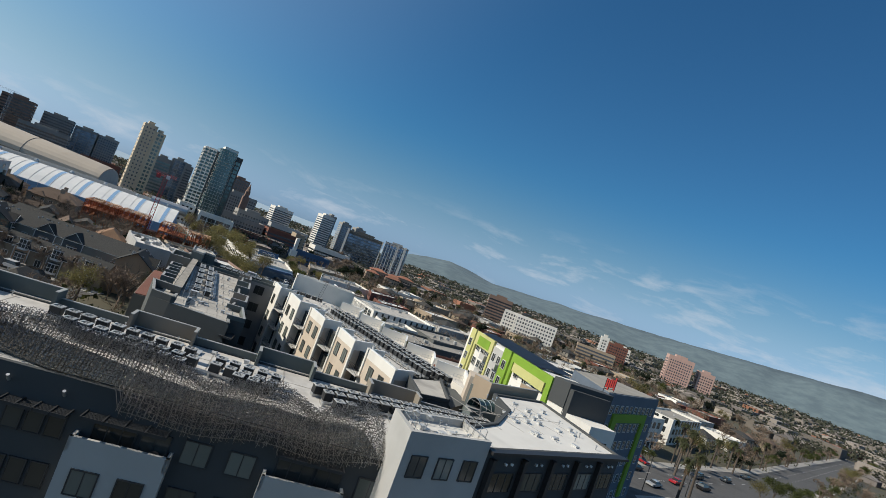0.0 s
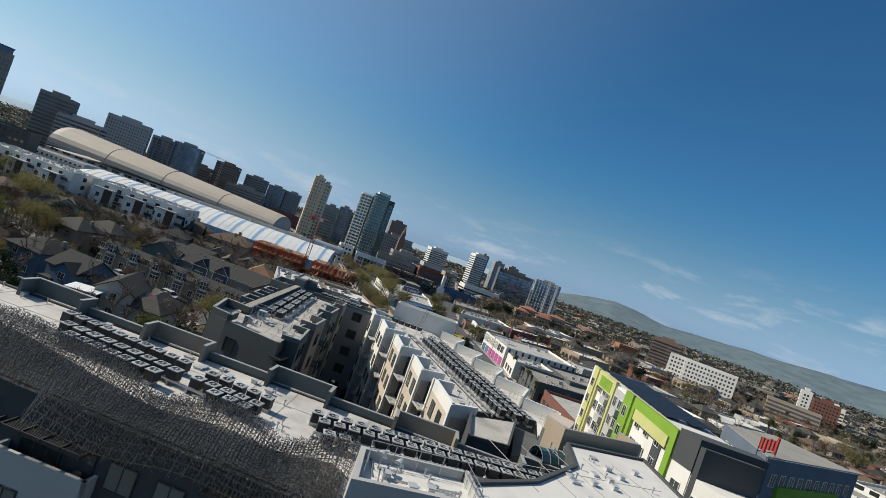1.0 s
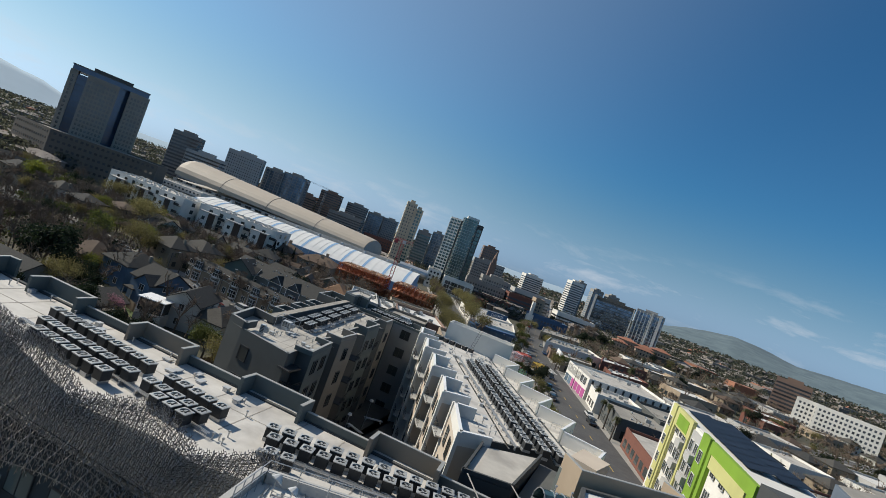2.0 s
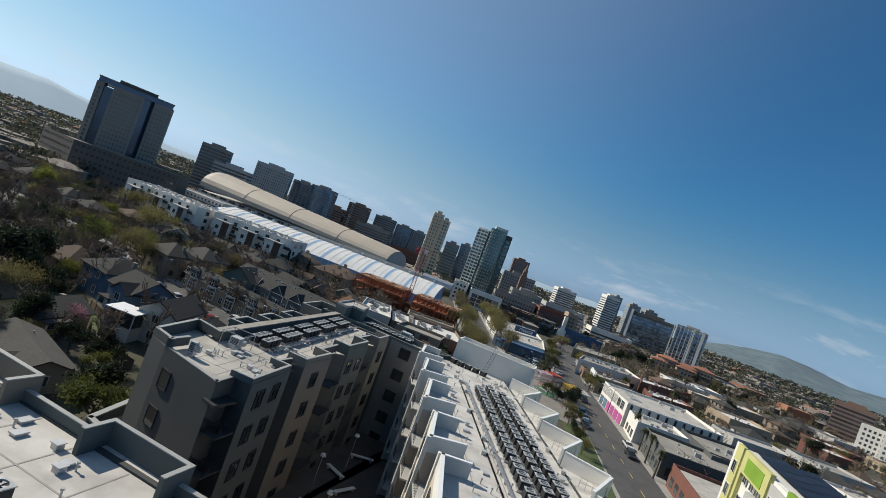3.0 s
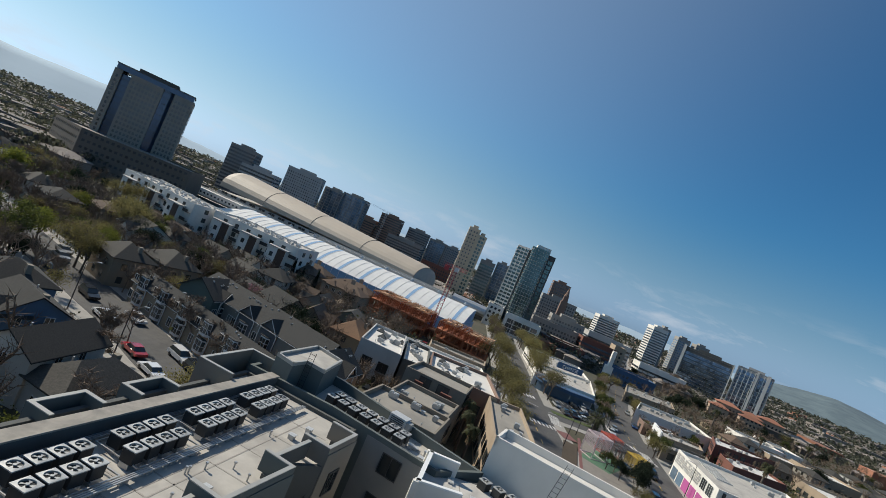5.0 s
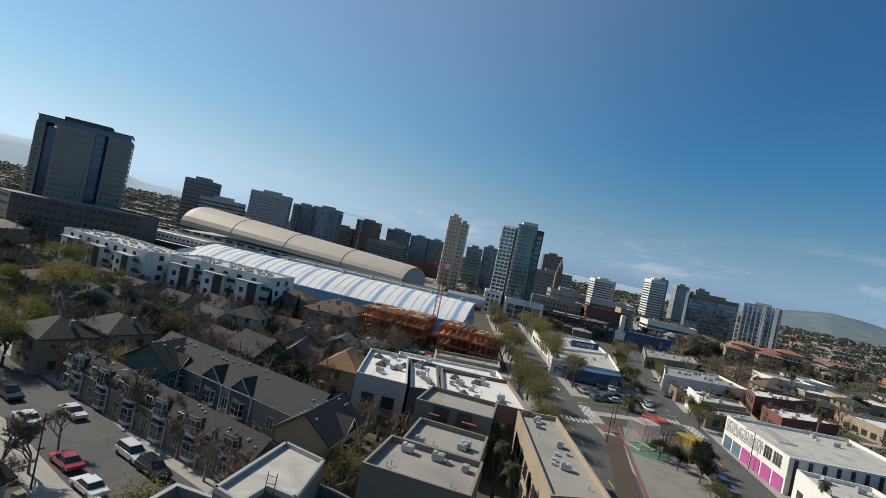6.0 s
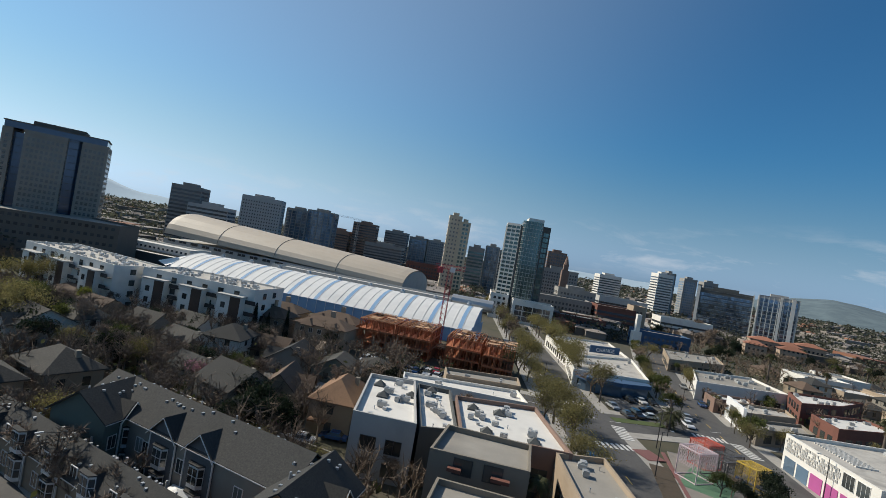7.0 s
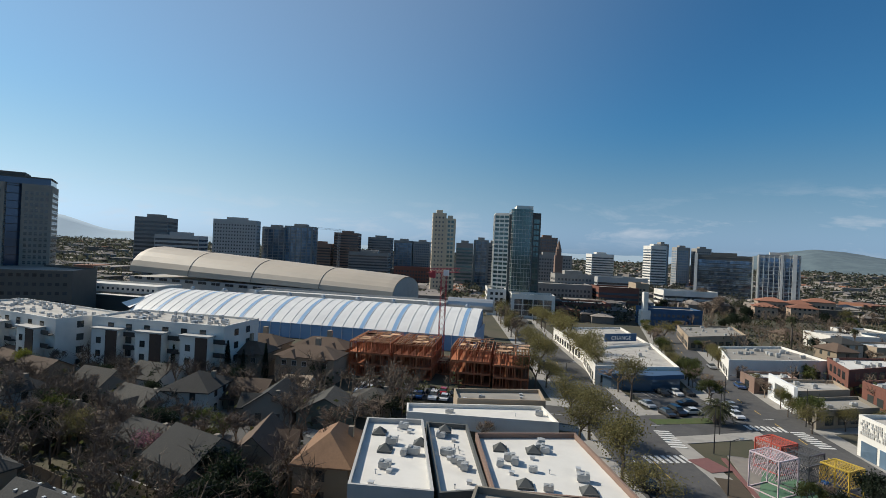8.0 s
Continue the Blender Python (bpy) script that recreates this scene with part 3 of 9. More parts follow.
# sunshade slab and corner balcony at the south end
part("sunshade", Build().prism([(-7.9, 13.2), (-6.6, 12.75), (-6.1, 15.0), (-7.15, 15.3)], 14.75, 14.95), M_FRAME, block, "black slatted sunshade")
for j in range(1, 5):
    bal = part("balcony", Build().prism([(-7.25, 13.4), (-5.9, 13.2), (-5.65, 15.3), (-7.15, 15.6)], j * 3.05 + 0.2, j * 3.05 + 0.36), M_CHAR, block)
    r = Build()
    for (ax_, ay_), (bx_, by_) in (((-7.25, 13.4), (-5.9, 13.2)), ((-5.9, 13.2), (-5.65, 15.3))):
        for k in range(9):
            q = (ax_ + (bx_ - ax_) * k / 8, ay_ + (by_ - ay_) * k / 8)
            r.bar((*q, j * 3.05 + 0.36), (*q, j * 3.05 + 1.4), 0.016)
        r.bar((ax_, ay_, j * 3.05 + 1.4), (bx_, by_, j * 3.05 + 1.4), 0.03)
    part("railing", r, M_DARK, bal)
    part("chair", Build().box(-6.4, 14.2, j * 3.05 + 0.36, 0.5, 0.5, 0.4).box(-6.6, 14.2, j * 3.05 + 0.76, 0.08, 0.5, 0.45), M_DARK, bal)
# pale capped terrace wall below the south end
low_ = part("terrace_wall", Build().wall((-17.4, 14.6), (-9.0, 11.8), 0, 9.0, 0.35).wall((-17.9, 19.5), (-17.4, 14.6), 0, 9.0, 0.35), M_SLATE, block)
part("parapet_cap", Build().wall((-17.45, 14.55), (-8.95, 11.75), 9.0, 9.12, 0.5).wall((-18.0, 19.5), (-17.45, 14.55), 9.0, 9.12, 0.5), M_CAP, low_)
part("terrace", Build().prism([(-17.3, 14.7), (-9.0, 11.95), (-7.4, 13.2), (-13.8, 15.4), (-15.8, 16.3), (-16.4, 19.5), (-17.8, 19.5)], 7.7, 8.0), M_CONC, block)
u_parapet(block, (-16.6, 52.2), (-16.6, 45.6), 3.0, 6, 17.5, M_TAUPE)
# dark lower edge of the west wing towards the gardens
part("wall", Build().prism([(-18.2, 29), (-15.31, 29), (-15.31, 50), (-18.2, 50)], 0, 13.4), M_TAUPE, block)
part("roof", Build().prism([(-18.1, 29.1), (-15.32, 29.1), (-15.32, 50), (-18.1, 50)], 13.4, 13.5), M_BRICK, block, "red-brown terrace floor")

# stair tower at the corner of west wing and connector
stair = part("stair_tower", Build().prism([(-13.9, 51.4), (-12.0, 50.9), (-11.8, 53.0), (-10.0, 52.8), (-10.7, 57.8), (-13.9, 58.6)], W_DECK - 0.3, 18.2), M_GREEN_GREY, block)
part("roof", Build().prism(inset(ccw([(-13.9, 51.4), (-12.0, 50.9), (-11.8, 53.0), (-10.0, 52.8), (-10.7, 57.8), (-13.9, 58.6)]), 0.22), 18.2, 18.24), M_MEMBRANE, stair)
rim = Build()
sp = ccw([(-13.9, 51.4), (-12.0, 50.9), (-11.8, 53.0), (-10.0, 52.8), (-10.7, 57.8), (-13.9, 58.6)])
for i in range(len(sp)):
    rim.wall(sp[i], sp[(i + 1) % len(sp)], 18.2, 18.5, 0.2)
part("parapet_cap", rim, M_CAP, stair)


def ladder(owner, foot, top, across, n):
    """A steel ladder from foot to top, its rungs along across."""
    b = Build()
    ax = Vector(across).normalized() * 0.25
    f, t = Vector(foot), Vector(top)
    for s in (-1, 1):
        b.bar(f + ax * s, t + ax * s, 0.025)
    for i in range(n):
        p = f.lerp(t, (i + 0.5) / n)
        b.bar(p - ax, p + ax, 0.018)
    part("ladder", b, M_DARK, owner)


ladder(stair, (-11.3, 52.2, W_DECK), (-11.5, 52.75, 19.4), (1, 0.1, 0), 9)
# white machine room on the north end of the middle wing
PH = frame_of(4.8, 54.3, -7.3)
pent = part("machine_room", Build().prism([PH(0, 0), PH(11.8, 0), PH(11.8, 3.6), PH(0, 3.6)], 12, 19.0), M_WHITE, block)
part("roof", Build().prism([PH(0.25, 0.25), PH(11.55, 0.25), PH(11.55, 3.35), PH(0.25, 3.35)], 19.0, 19.05), M_WROOF, pent)
rim = Build()
for p, q in ((PH(0, 0), PH(11.8, 0)), (PH(11.8, 0), PH(11.8, 3.6)), (PH(11.8, 3.6), PH(0, 3.6)), (PH(0, 3.6), PH(0, 0))):
    rim.wall(p, q, 19.0, 19.7, 0.22)
part("parapet", rim, M_WHITE, pent)
ladder(pent, (*PH(5.2, -0.9), W_DECK), (*PH(5.9, -0.1), 20.4), (*(Vector(PH(1, 0)) - Vector(PH(0, 0))), 0), 11)
part("cladding", Build().wall((-3.9, 50.34), (1.0, 49.61), 0, 16.5, 0.4), M_LGREY2, block, "mid-grey wall panel")
# slanting white bays on the west side of the middle wing
M_BAYS = ((-7.4, 0.4, M_SAND), (2.8, 9.2, M_SAND), (12.4, 19.4, M_SAND), (22.0, 28.8, M_WHITE), (31.2, 36.8, M_WHITE))
for v0, v1, mat_ in M_BAYS:
    face_ = [MW(0.2, v1), MW(-0.6, v0), MW(2.6, v0 + 0.6), MW(2.6, v1)]
    bay = part("bay", Build().prism(face_, 2.5, 16.38), mat_, block)
    part("roof", Build().prism(inset(ccw(face_), 0.15), 16.2, 16.425), M_SROOF, bay)
    for p, q in ((face_[0], face_[1]), (face_[1], face_[2]), (face_[3], face_[0])):
        wall_ = part("parapet", Build().wall(p, q, 16.38, 17.55, 0.24), M_WHITE, bay)
        part("parapet_cap", Build().wall(p, q, 17.55, 17.65, 0.3), M_WHITEP, wall_)
    trim_ = Build()
    for p in (face_[0], face_[1]):
        trim_.box(p[0], p[1], 2.6, 0.34, 0.34, 15.0, radians(14))
    part("corner_trim", trim_, M_WHITE, bay)
# saw-toothed white bays on the east side
for v in (33.6, 25.5, 17.6, 9.7, 1.8):
    tooth = [MW(12.91, v - 7.5), MW(16.6, v - 2.6), MW(12.91, v)]
    body_ = part("bay", Build().prism(tooth, 2.5, M_DECK - 0.02, top=False), M_WHITE, block)
    part("roof", Build().prism(inset(tooth, 0.12), M_DECK - 0.3, M_DECK + 0.016), M_SROOF, body_)
    for p, q in zip(tooth[:2], tooth[1:]):
        saw = part("parapet", Build().wall(p, q, M_DECK - 0.02, 17.75, 0.24), M_WHITE, body_)
        part("parapet_cap", Build().wall(p, q, 17.75, 17.82, 0.27), M_WHITEP, saw)
    wall_windows(body_, tooth[0], tooth[1], 2.2, 5, 2.9, 2.6, 1.5, 1.6, margin=0.4)
    rack_b = Build()
    for k in range(5):
        p = Vector(MW(13.2 + 0.55 * k, v - 3.9 - 0.1 * k))
        rack_b.bar((p.x, p.y, M_DECK), (p.x, p.y, M_DECK + 0.9), 0.03)
    p, q = Vector(MW(13.2, v - 3.9)), Vector(MW(15.4, v - 4.3))
    for z in (0.5, 0.9):
        rack_b.bar((p.x, p.y, M_DECK + z), (q.x, q.y, M_DECK + z), 0.025)
    part("pipe_rail", rack_b, M_METAL, body_)
# dark end of the middle wing and the tan boxes beside it
stair_b = part("stair_box", Build().prism([(11.6, 1.2), (15.5, 1.8), (18.6, 11.0), (12.9, 8.2)], 0, 16.9), M_CHAR, block)
part("roof", Build().prism(inset([(11.6, 1.2), (15.5, 1.8), (18.6, 11.0), (12.9, 8.2)], 0.2), 16.9, 16.95), M_MEMBRANE, stair_b)
for p, q in (((11.6, 1.2), (15.5, 1.8)), ((15.5, 1.8), (18.6, 11.0)), ((12.9, 8.2), (11.6, 1.2))):
    wall_ = part("parapet", Build().wall(p, q, 16.95, 17.3, 0.2), M_CHAR, stair_b)
for s_ in (0.35, 0.75):
    for j in range(4):
        put_window(stair_b, (11.6, 1.2), (15.5, 1.8), 4.0 * s_, 14.6 - 3.0 * j, 1.1, 1.5, 0)
part("wall", Build().prism([(16.0, 2.0), (20.0, 5.5), (20.9, 10.7), (18.7, 11.2)], 0, 16.4), M_SLATE, block)
tan_box = part("stair_box", Build().prism([(19.7, 6.4), (21.6, 5.2), (23.4, 8.3), (21.4, 9.8)], 10, 19.5), M_SAND, block)
u_parapet(block, (27.9, 4.4), (19.6, 1.6), -2.4, 15, 20.3, M_TAN)
u_parapet(block, (23.2, 4.4), (19.4, 2.6), -1.5, 14, 19.2, M_GREEN_GREY)
part("wall", Build().prism([(28.4, 3.4), (27.3, -11.0), (31.0, -10.0), (31.5, 5.0)], 0, 14.0), M_CHAR, block)

# ---- windows, balconies and brise-soleils of the block ----
wall_windows(block, (2.1, -18.0), (8.9, -16.75), 4.4, 5, 2.95, 2.15, 1.3, 1.45, mull=1, margin=0.15, glass_mat=M_CGLASS)
for a, b, z0, st, pitch in (((-3.6, 50.31), (0.9, 49.64), 1.0, 5, 3.2),):
    wall_windows(block, a, b, z0, st, 3.15, pitch, 1.7, 1.55, mull=1, margin=0.6)
for j in range(5):
    put_window(block, (-13.7, 15.5), (-7.3, 13.3), 1.25, 13.3 - 3.05 * j, 1.25, 1.6, 0)
for a_, b_, z_ in W_BAYS:
    wall_windows(block, (a_[0] + 0.06, a_[1]), (b_[0] + 0.06, b_[1]), 0.9, 5, 3.05, 2.6, 1.35, 1.6, margin=0.2)
for v0, v1, mat_ in M_BAYS:
    wall_windows(block, MW(0.2, v1), MW(-0.6, v0), 1.0, 5, 3.05, 2.9, 1.35, 1.75, margin=0.3, frame_mat=M_FRAME, glass_mat=M_CGLASS)
for v in (0.0, 9.4, 19.3, 28.5):
    for j in range(1, 5):
        b = Build()
        p = [MW(-0.6, v + 2.9), MW(-0.6, v), MW(0.85, v), MW(0.85, v + 2.9)]
        b.prism(ccw(p), j * 3.1 + 1.4, j * 3.1 + 1.58)
        bal = part("balcony", b, M_LGREY, block)
        r = Build()
        for k in range(8):
            q = MW(-0.55, v + 0.1 + k * 0.38)
            r.bar((*q, j * 3.1 + 1.58), (*q, j * 3.1 + 2.6), 0.02)
        r.bar((*MW(-0.55, v), j * 3.1 + 2.6), (*MW(-0.55, v + 2.9), j * 3.1 + 2.6), 0.03)
        part("railing", r, M_DARK, bal)
        put_window(block, MW(0.8, v + 2.9), MW(0.8, v), 1.45, j * 3.1 + 1.6, 2.2, 2.1, 1)
for y in (30.0, 39.9):
    for j in range(1, 5):
        bal = part("balcony", Build().prism([(-6.0, y), (-4.0, y), (-4.0, y + 2.6), (-6.0, y + 2.6)], j * 3.05 + 1.2, j * 3.05 + 1.36), M_CHAR, block)
        r = Build()
        for k in range(7):
            r.bar((-4.05, y + 0.1 + k * 0.4, j * 3.05 + 1.36), (-4.05, y + 0.1 + k * 0.4, j * 3.05 + 2.35), 0.02)
        r.bar((-4.05, y, j * 3.05 + 2.35), (-4.05, y + 2.6, j * 3.05 + 2.35), 0.03)
        part("railing", r, M_DARK, bal)
        put_window(block, (-5.75, y + 0.1), (-5.55, y + 2.5), 1.2, j * 3.05 + 1.4, 2.0, 2.1, 1)
# projecting grey bays of the south front, with a terrace behind their top edge
sf0, sf1 = Vector((-30.5, -9.5)), Vector((2.2, -15.3))
sd = (sf1 - sf0).normalized()
so = Vector((sd.y, -sd.x))


def front(s, out=0.0):
    p = sf0 + sd * s + so * out
    return (p.x, p.y)


for s0, s1, zt in ((15.5, 20.9, 14.0), (26.2, 31.4, 14.4)):
    bay = part("bay", Build().prism([front(s0, 0.9), front(s1, 0.9), front(s1, 0.02), front(s0, 0.02)], 0, zt - 0.9), M_LGREY, block)
    for p, q in ((front(s0, 0.9), front(s1, 0.9)), (front(s1, 0.9), front(s1, 0.0)), (front(s0, 0.0), front(s0, 0.9))):
        para = part("parapet", Build().wall(p, q, zt - 0.9, zt, 0.2), M_LGREY, bay)
    part("terrace", Build().prism([front(s0 + 0.25, 0.7), front(s1 - 0.25, 0.7), front(s1 - 0.25, 0.03), front(s0 + 0.25, 0.03)], zt - 0.9, zt - 0.85), M_SLATE, bay)
    for k in (0.27, 0.72):
        for j in range(4):
            put_window(bay, front(s0, 0.9), front(s1, 0.9), (s1 - s0) * k, zt - 3.2 - 2.95 * j, 1.5, 1.5, 1, None, M_CGLASS if k < 0.5 else M_GLASS)
    put_window(block, front(s0, 0.02), front(s1, 0.02), (s1 - s0) * 0.36, zt - 0.8, 2.4, 1.7, 2)
    put_window(block, front(s0, 0.02), front(s1, 0.02), (s1 - s0) * 0.78, zt - 0.8, 1.7, 1.7, 1)
    chair_ = Build().cone((*front(s0 + 4.4, 0.45), zt - 0.85), (*front(s0 + 4.4, 0.45), zt - 0.1), 0.28, 0.34, 10)
    solid("terrace_table", chair_, M_DARK, "small dark round table on a terrace", "table", group="terrace tables")
for s0, s1, z in ((11.6, 15.0, 14.95), (15.7, 20.3, 15.15), (26.6, 30.9, 15.75)):
    shade_ = part("sunshade", Build().prism([front(s0, 1.1), front(s1, 1.1), front(s1, 1.04), front(s0, 1.04)], z - 0.08, z + 0.12), M_FRAME, block, "black slatted sunshade")
    for k in range(8):
        part("slat", Build().prism([front(s0, 0.2 + k * 0.105), front(s1, 0.2 + k * 0.105), front(s1, 0.15 + k * 0.105), front(s0, 0.15 + k * 0.105)], z, z + 0.05), M_FRAME, shade_)
    for k in range(5):
        p = s0 + (s1 - s0) * k / 4
        part("bracket", Build().prism([front(p - 0.04, 1.15), front(p + 0.04, 1.15), front(p + 0.04, 0.0), front(p - 0.04, 0.0)], z - 0.06, z + 0.12), M_FRAME, shade_)
for s in (12.2, 13.3, 14.4, 22.1, 24.8, 33.0, 2.0, 5.0, 8.0):
    for j in range(5):
        put_window(block, front(0, 0.02), front(40, 0.02), s, (13.2 if s < 20 else 13.5 if s < 30 else 13.9) - 2.95 * j, 0.95 if s < 15 else 1.65, 1.5, 0 if s < 15 else 1, None, M_GLASS if s < 15 else M_CGLASS)
for s, z in ((11.4, 16.3), (14.3, 16.2), (18.4, 11.6), (29.0, 11.6)):
    part("wall_lamp", Build().cone((*front(s, 0.1), z - 0.5), (*front(s, 0.45), z - 0.1), 0.09, 0.09, 8), M_METAL, block, "small white tube wall lamp")
# glazed front of the east wing under its eaves
part("eave", Build().prism([(8.95, -17.3), (27.9, -11.6), (27.4, -10.9), (8.95, -16.7)], 19.3, 19.52), M_DARK, block)
for k in range(5):
    for j in range(4):
        put_window(block, (8.95, -16.7), (27.3, -11.0), 2.4 + k * 3.75, 16.3 - 3.3 * j, 2.7, 1.5 if j == 0 else 2.1, 2, None, M_CGLASS if (k + j) % 2 else M_GLASS)
        for e_ in (-0.35, 0.35):
            if j == 0:
                q = Vector((8.95, -16.7)).lerp(Vector((27.3, -11.0)), (2.4 + k * 3.75 + e_) / 19.2)
                part("wall_lamp", Build().cone((q.x + 0.05, q.y - 0.15, 18.55), (q.x + 0.1, q.y - 0.32, 18.55), 0.09, 0.11, 8), M_WHITEP, block, "small round white wall lamp")
    part("pilaster", Build().box(8.95 + (0.6 + k * 3.75) * 0.955, -16.95 + (0.6 + k * 3.75) * 0.297, 0, 0.4, 0.4, 18.9, radians(17.3)), M_DARK, block)
# pale low roof edge over the shop front below
part("roof", Build().prism([(3.5, -20.4), (24, -14.4), (23.6, -12.9), (3.2, -18.2)], 12.6, 13.0), M_LGREY, block)

# the courtyard, its paving colour darkened to carry the deep shade there
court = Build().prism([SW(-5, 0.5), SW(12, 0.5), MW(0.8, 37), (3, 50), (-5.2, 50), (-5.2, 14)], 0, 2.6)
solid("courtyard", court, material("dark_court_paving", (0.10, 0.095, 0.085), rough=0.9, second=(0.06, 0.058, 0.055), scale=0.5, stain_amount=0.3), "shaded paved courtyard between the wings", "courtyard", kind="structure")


def post_lamp(x, y, z, h=4.2):
    ob = thing("courtyard_lamp", "slim post lamp with a round white head", "lamp", m=pose(x, y, z), group="courtyard lamps")
    part("pole", Build().cone((0, 0, 0), (0, 0, h), 0.06, 0.045, 8), M_METAL, ob)
    part("head", Build().cone((0, 0, h), (0, 0, h + 0.25), 0.32, 0.22, 12), M_WHITEP, ob)


for x, y in ((-2.2, 30), (-1.2, 38), (1.2, 24)):
    post_lamp(x, y, 2.6)
for k, (x, y, r) in enumerate(((-0.5, 42, 20), (-1.8, 36, -30), (0.6, 33, 60), (-1, 28, 10))):
    solid("bench", Build().box(0, 0, 0.35, 3.0, 0.5, 0.1).box(-1.2, 0, 0, 0.2, 0.4, 0.35).box(1.2, 0, 0, 0.2, 0.4, 0.35), M_WHITEP, "long pale concrete courtyard bench", "bench", group="courtyard benches", m=pose(x, y, 2.6, 0, 0, r))

# ---- condensers ----
M_CAB = material("condenser_cabinet", (0.034, 0.036, 0.038), rough=0.6, metal=0.2, scale=6, per_object=0.25)
M_CTOP = material("condenser_top", (0.50, 0.50, 0.485), rough=0.5, metal=0.3, scale=5, per_object=0.2)
cs = 0.82


def condenser_master():
    ob = thing("condenser", "grey rooftop air-conditioning condenser with a fan grille", "condenser", group="rooftop condensers")
    part("cabinet", Build().prism([(-0.41, -0.43), (0.41, -0.43), (0.43, -0.41), (0.43, 0.41), (0.41, 0.43), (-0.41, 0.43), (-0.43, 0.41), (-0.43, -0.41)], 0.32, 1.06), M_CAB, ob)
    top = Build()
    n = 16
    for k in range(n):
        a, b = 2 * math.pi * k / n, 2 * math.pi * (k + 1) / n

        def sq(t):
            m_ = max(abs(math.cos(t)), abs(math.sin(t)))
            return 0.47 * math.cos(t) / m_, 0.47 * math.sin(t) / m_
        o0, o1, i0, i1 = sq(a), sq(b), (0.36 * math.cos(a), 0.36 * math.sin(a)), (0.36 * math.cos(b), 0.36 * math.sin(b))
        top.poly([(*o0, 1.14), (*o1, 1.14), (*i1, 1.16), (*i0, 1.16)])
        top.poly([(*o0, 1.08), (*o1, 1.08), (*o1, 1.14), (*o0, 1.14)])
        top.poly([(*i0, 1.16), (*i1, 1.16), (*i1, 1.04), (*i0, 1.04)])
    top.cone((0, 0, 1.10), (0, 0, 1.15), 0.09, 0.09, 8)
    for k in range(4):
        a = k * math.pi / 2
        top.poly([(0.08 * math.cos(a), 0.08 * math.sin(a), 1.10), (0.33 * math.cos(a + 0.1), 0.33 * math.sin(a + 0.1), 1.09), (0.33 * math.cos(a + 0.75), 0.33 * math.sin(a + 0.75), 1.11)])
    part("fan_grille", top, M_CTOP, ob)
    part("stand", Build().box(0, 0, 0, 0.62, 0.92, 0.32), M_METAL, ob)
    return ob


master = condenser_master()
spots = []


def condenser_row(f, u0, v, n, deck, deg, du=1.12, gap=0, every=4):
    u = u0
    for k in range(n):
        spots.append((*f(u, v), deck, deg))
        u += du + (gap if gap and (k + 1) % every == 0 else 0)


CW = frame_of(-20.2, -1.0, -14.0)
CE = frame_of(-0.6, -4.9, 5.5)
for u, v, n in ((0.0, 0.0, 10), (12.2, -0.1, 5), (1.8, -1.9, 9), (12.2, -1.75, 5), (3.4, -3.3, 7), (14.1, -2.75, 3)):
    condenser_row(CW, u, v, n, S_DECK, -14, 1.09)
for u, v, n in ((0.0, 0.0, 18), (0.5, -1.25, 18), (0.9, -3.0, 2)):
    condenser_row(CE, u, v, n, S_DECK, 5.5, 1.05)
CWW = frame_of(-11.45, 25.5, 90.0)
for v, u in ((0.0, 0.0), (-1.3, -0.4)):
    condenser_row(CWW, u, v, 3, W_DECK, 0, 0.98)
    condenser_row(CWW, u + 4.0, v, 16, W_DECK, 0, 0.98, 1.2)
CN = frame_of(-8.4, 52.6, -8)
for v in (0.0, 1.2):
    condenser_row(CN, 0, v, 7, W_DECK, -8, 1.1)
CM = frame_of(18.8, 12.8, 104.5)
for v, n in ((1.4, 24), (-0.3, 26), (-1.7, 25)):
    condenser_row(CM, 0.3 * v, v, n, M_DECK, 15, 1.15, 0.35)
CX = frame_of(5.4, 51.9, -8)
condenser_row(CX, 0, 0, 5, W_DECK, -30, 1.15)
for k, (x, y, z, deg) in enumerate(spots):
    m = pose(x, y, z, 0, 0, deg + random.uniform(-3, 3) + 90 * random.randrange(4)) @ Matrix.Diagonal((0.86, 0.86, 0.86, 1))
    if k == 0:
        master.matrix_basis = m
    else:
        copy_thing(master, m).matrix_basis = m
# pipe runs, stands and rails between the condensers
pipes = thing("roof_pipework", "grey refrigerant pipes on stands between the condensers", "pipework")
for f, length, v, deck in ((CW, 18, -2.3, S_DECK), (CE, 18, -2.0, S_DECK), (CWW, 24, 1.1, W_DECK), (CWW, 24, -2.3, W_DECK), (CM, 31, -0.45, M_DECK), (CM, 31, 2.6, M_DECK)):
    b = Build()
    for o in (-0.12, 0.0, 0.12):
        b.bar((*f(0, v + o), deck + 0.3), (*f(length, v + o), deck + 0.3), 0.045)
    for k in range(int(length / 1.5)):
        b.box(*f(k * 1.5, v), deck, 0.12, 0.5, 0.28, 0)
    part("pipe", b, M_METAL, pipes)
for k in range(5):
    u0 = (0, 4.0, 9.12, 14.24, 19.36)[k]
    b = Build()
    for v in (0.75, -2.0):
        b.bar((*CWW(u0 - 0.6, v), W_DECK + 0.28), (*CWW(u0 + (2.6 if k == 0 else 3.5), v), W_DECK + 0.28), 0.05)
    for du in (-0.6, 2.6 if k == 0 else 3.5):
        b.bar((*CWW(u0 + du, 0.75), W_DECK + 0.28), (*CWW(u0 + du, -2.0), W_DECK + 0.28), 0.05)
    part("rack", b, M_METAL, pipes)
b = Build()
for k in range(90):
    b.box(*CM(k * 0.34, 3.25), M_DECK + 0.02, 0.12, 0.9, 0.08, radians(15))
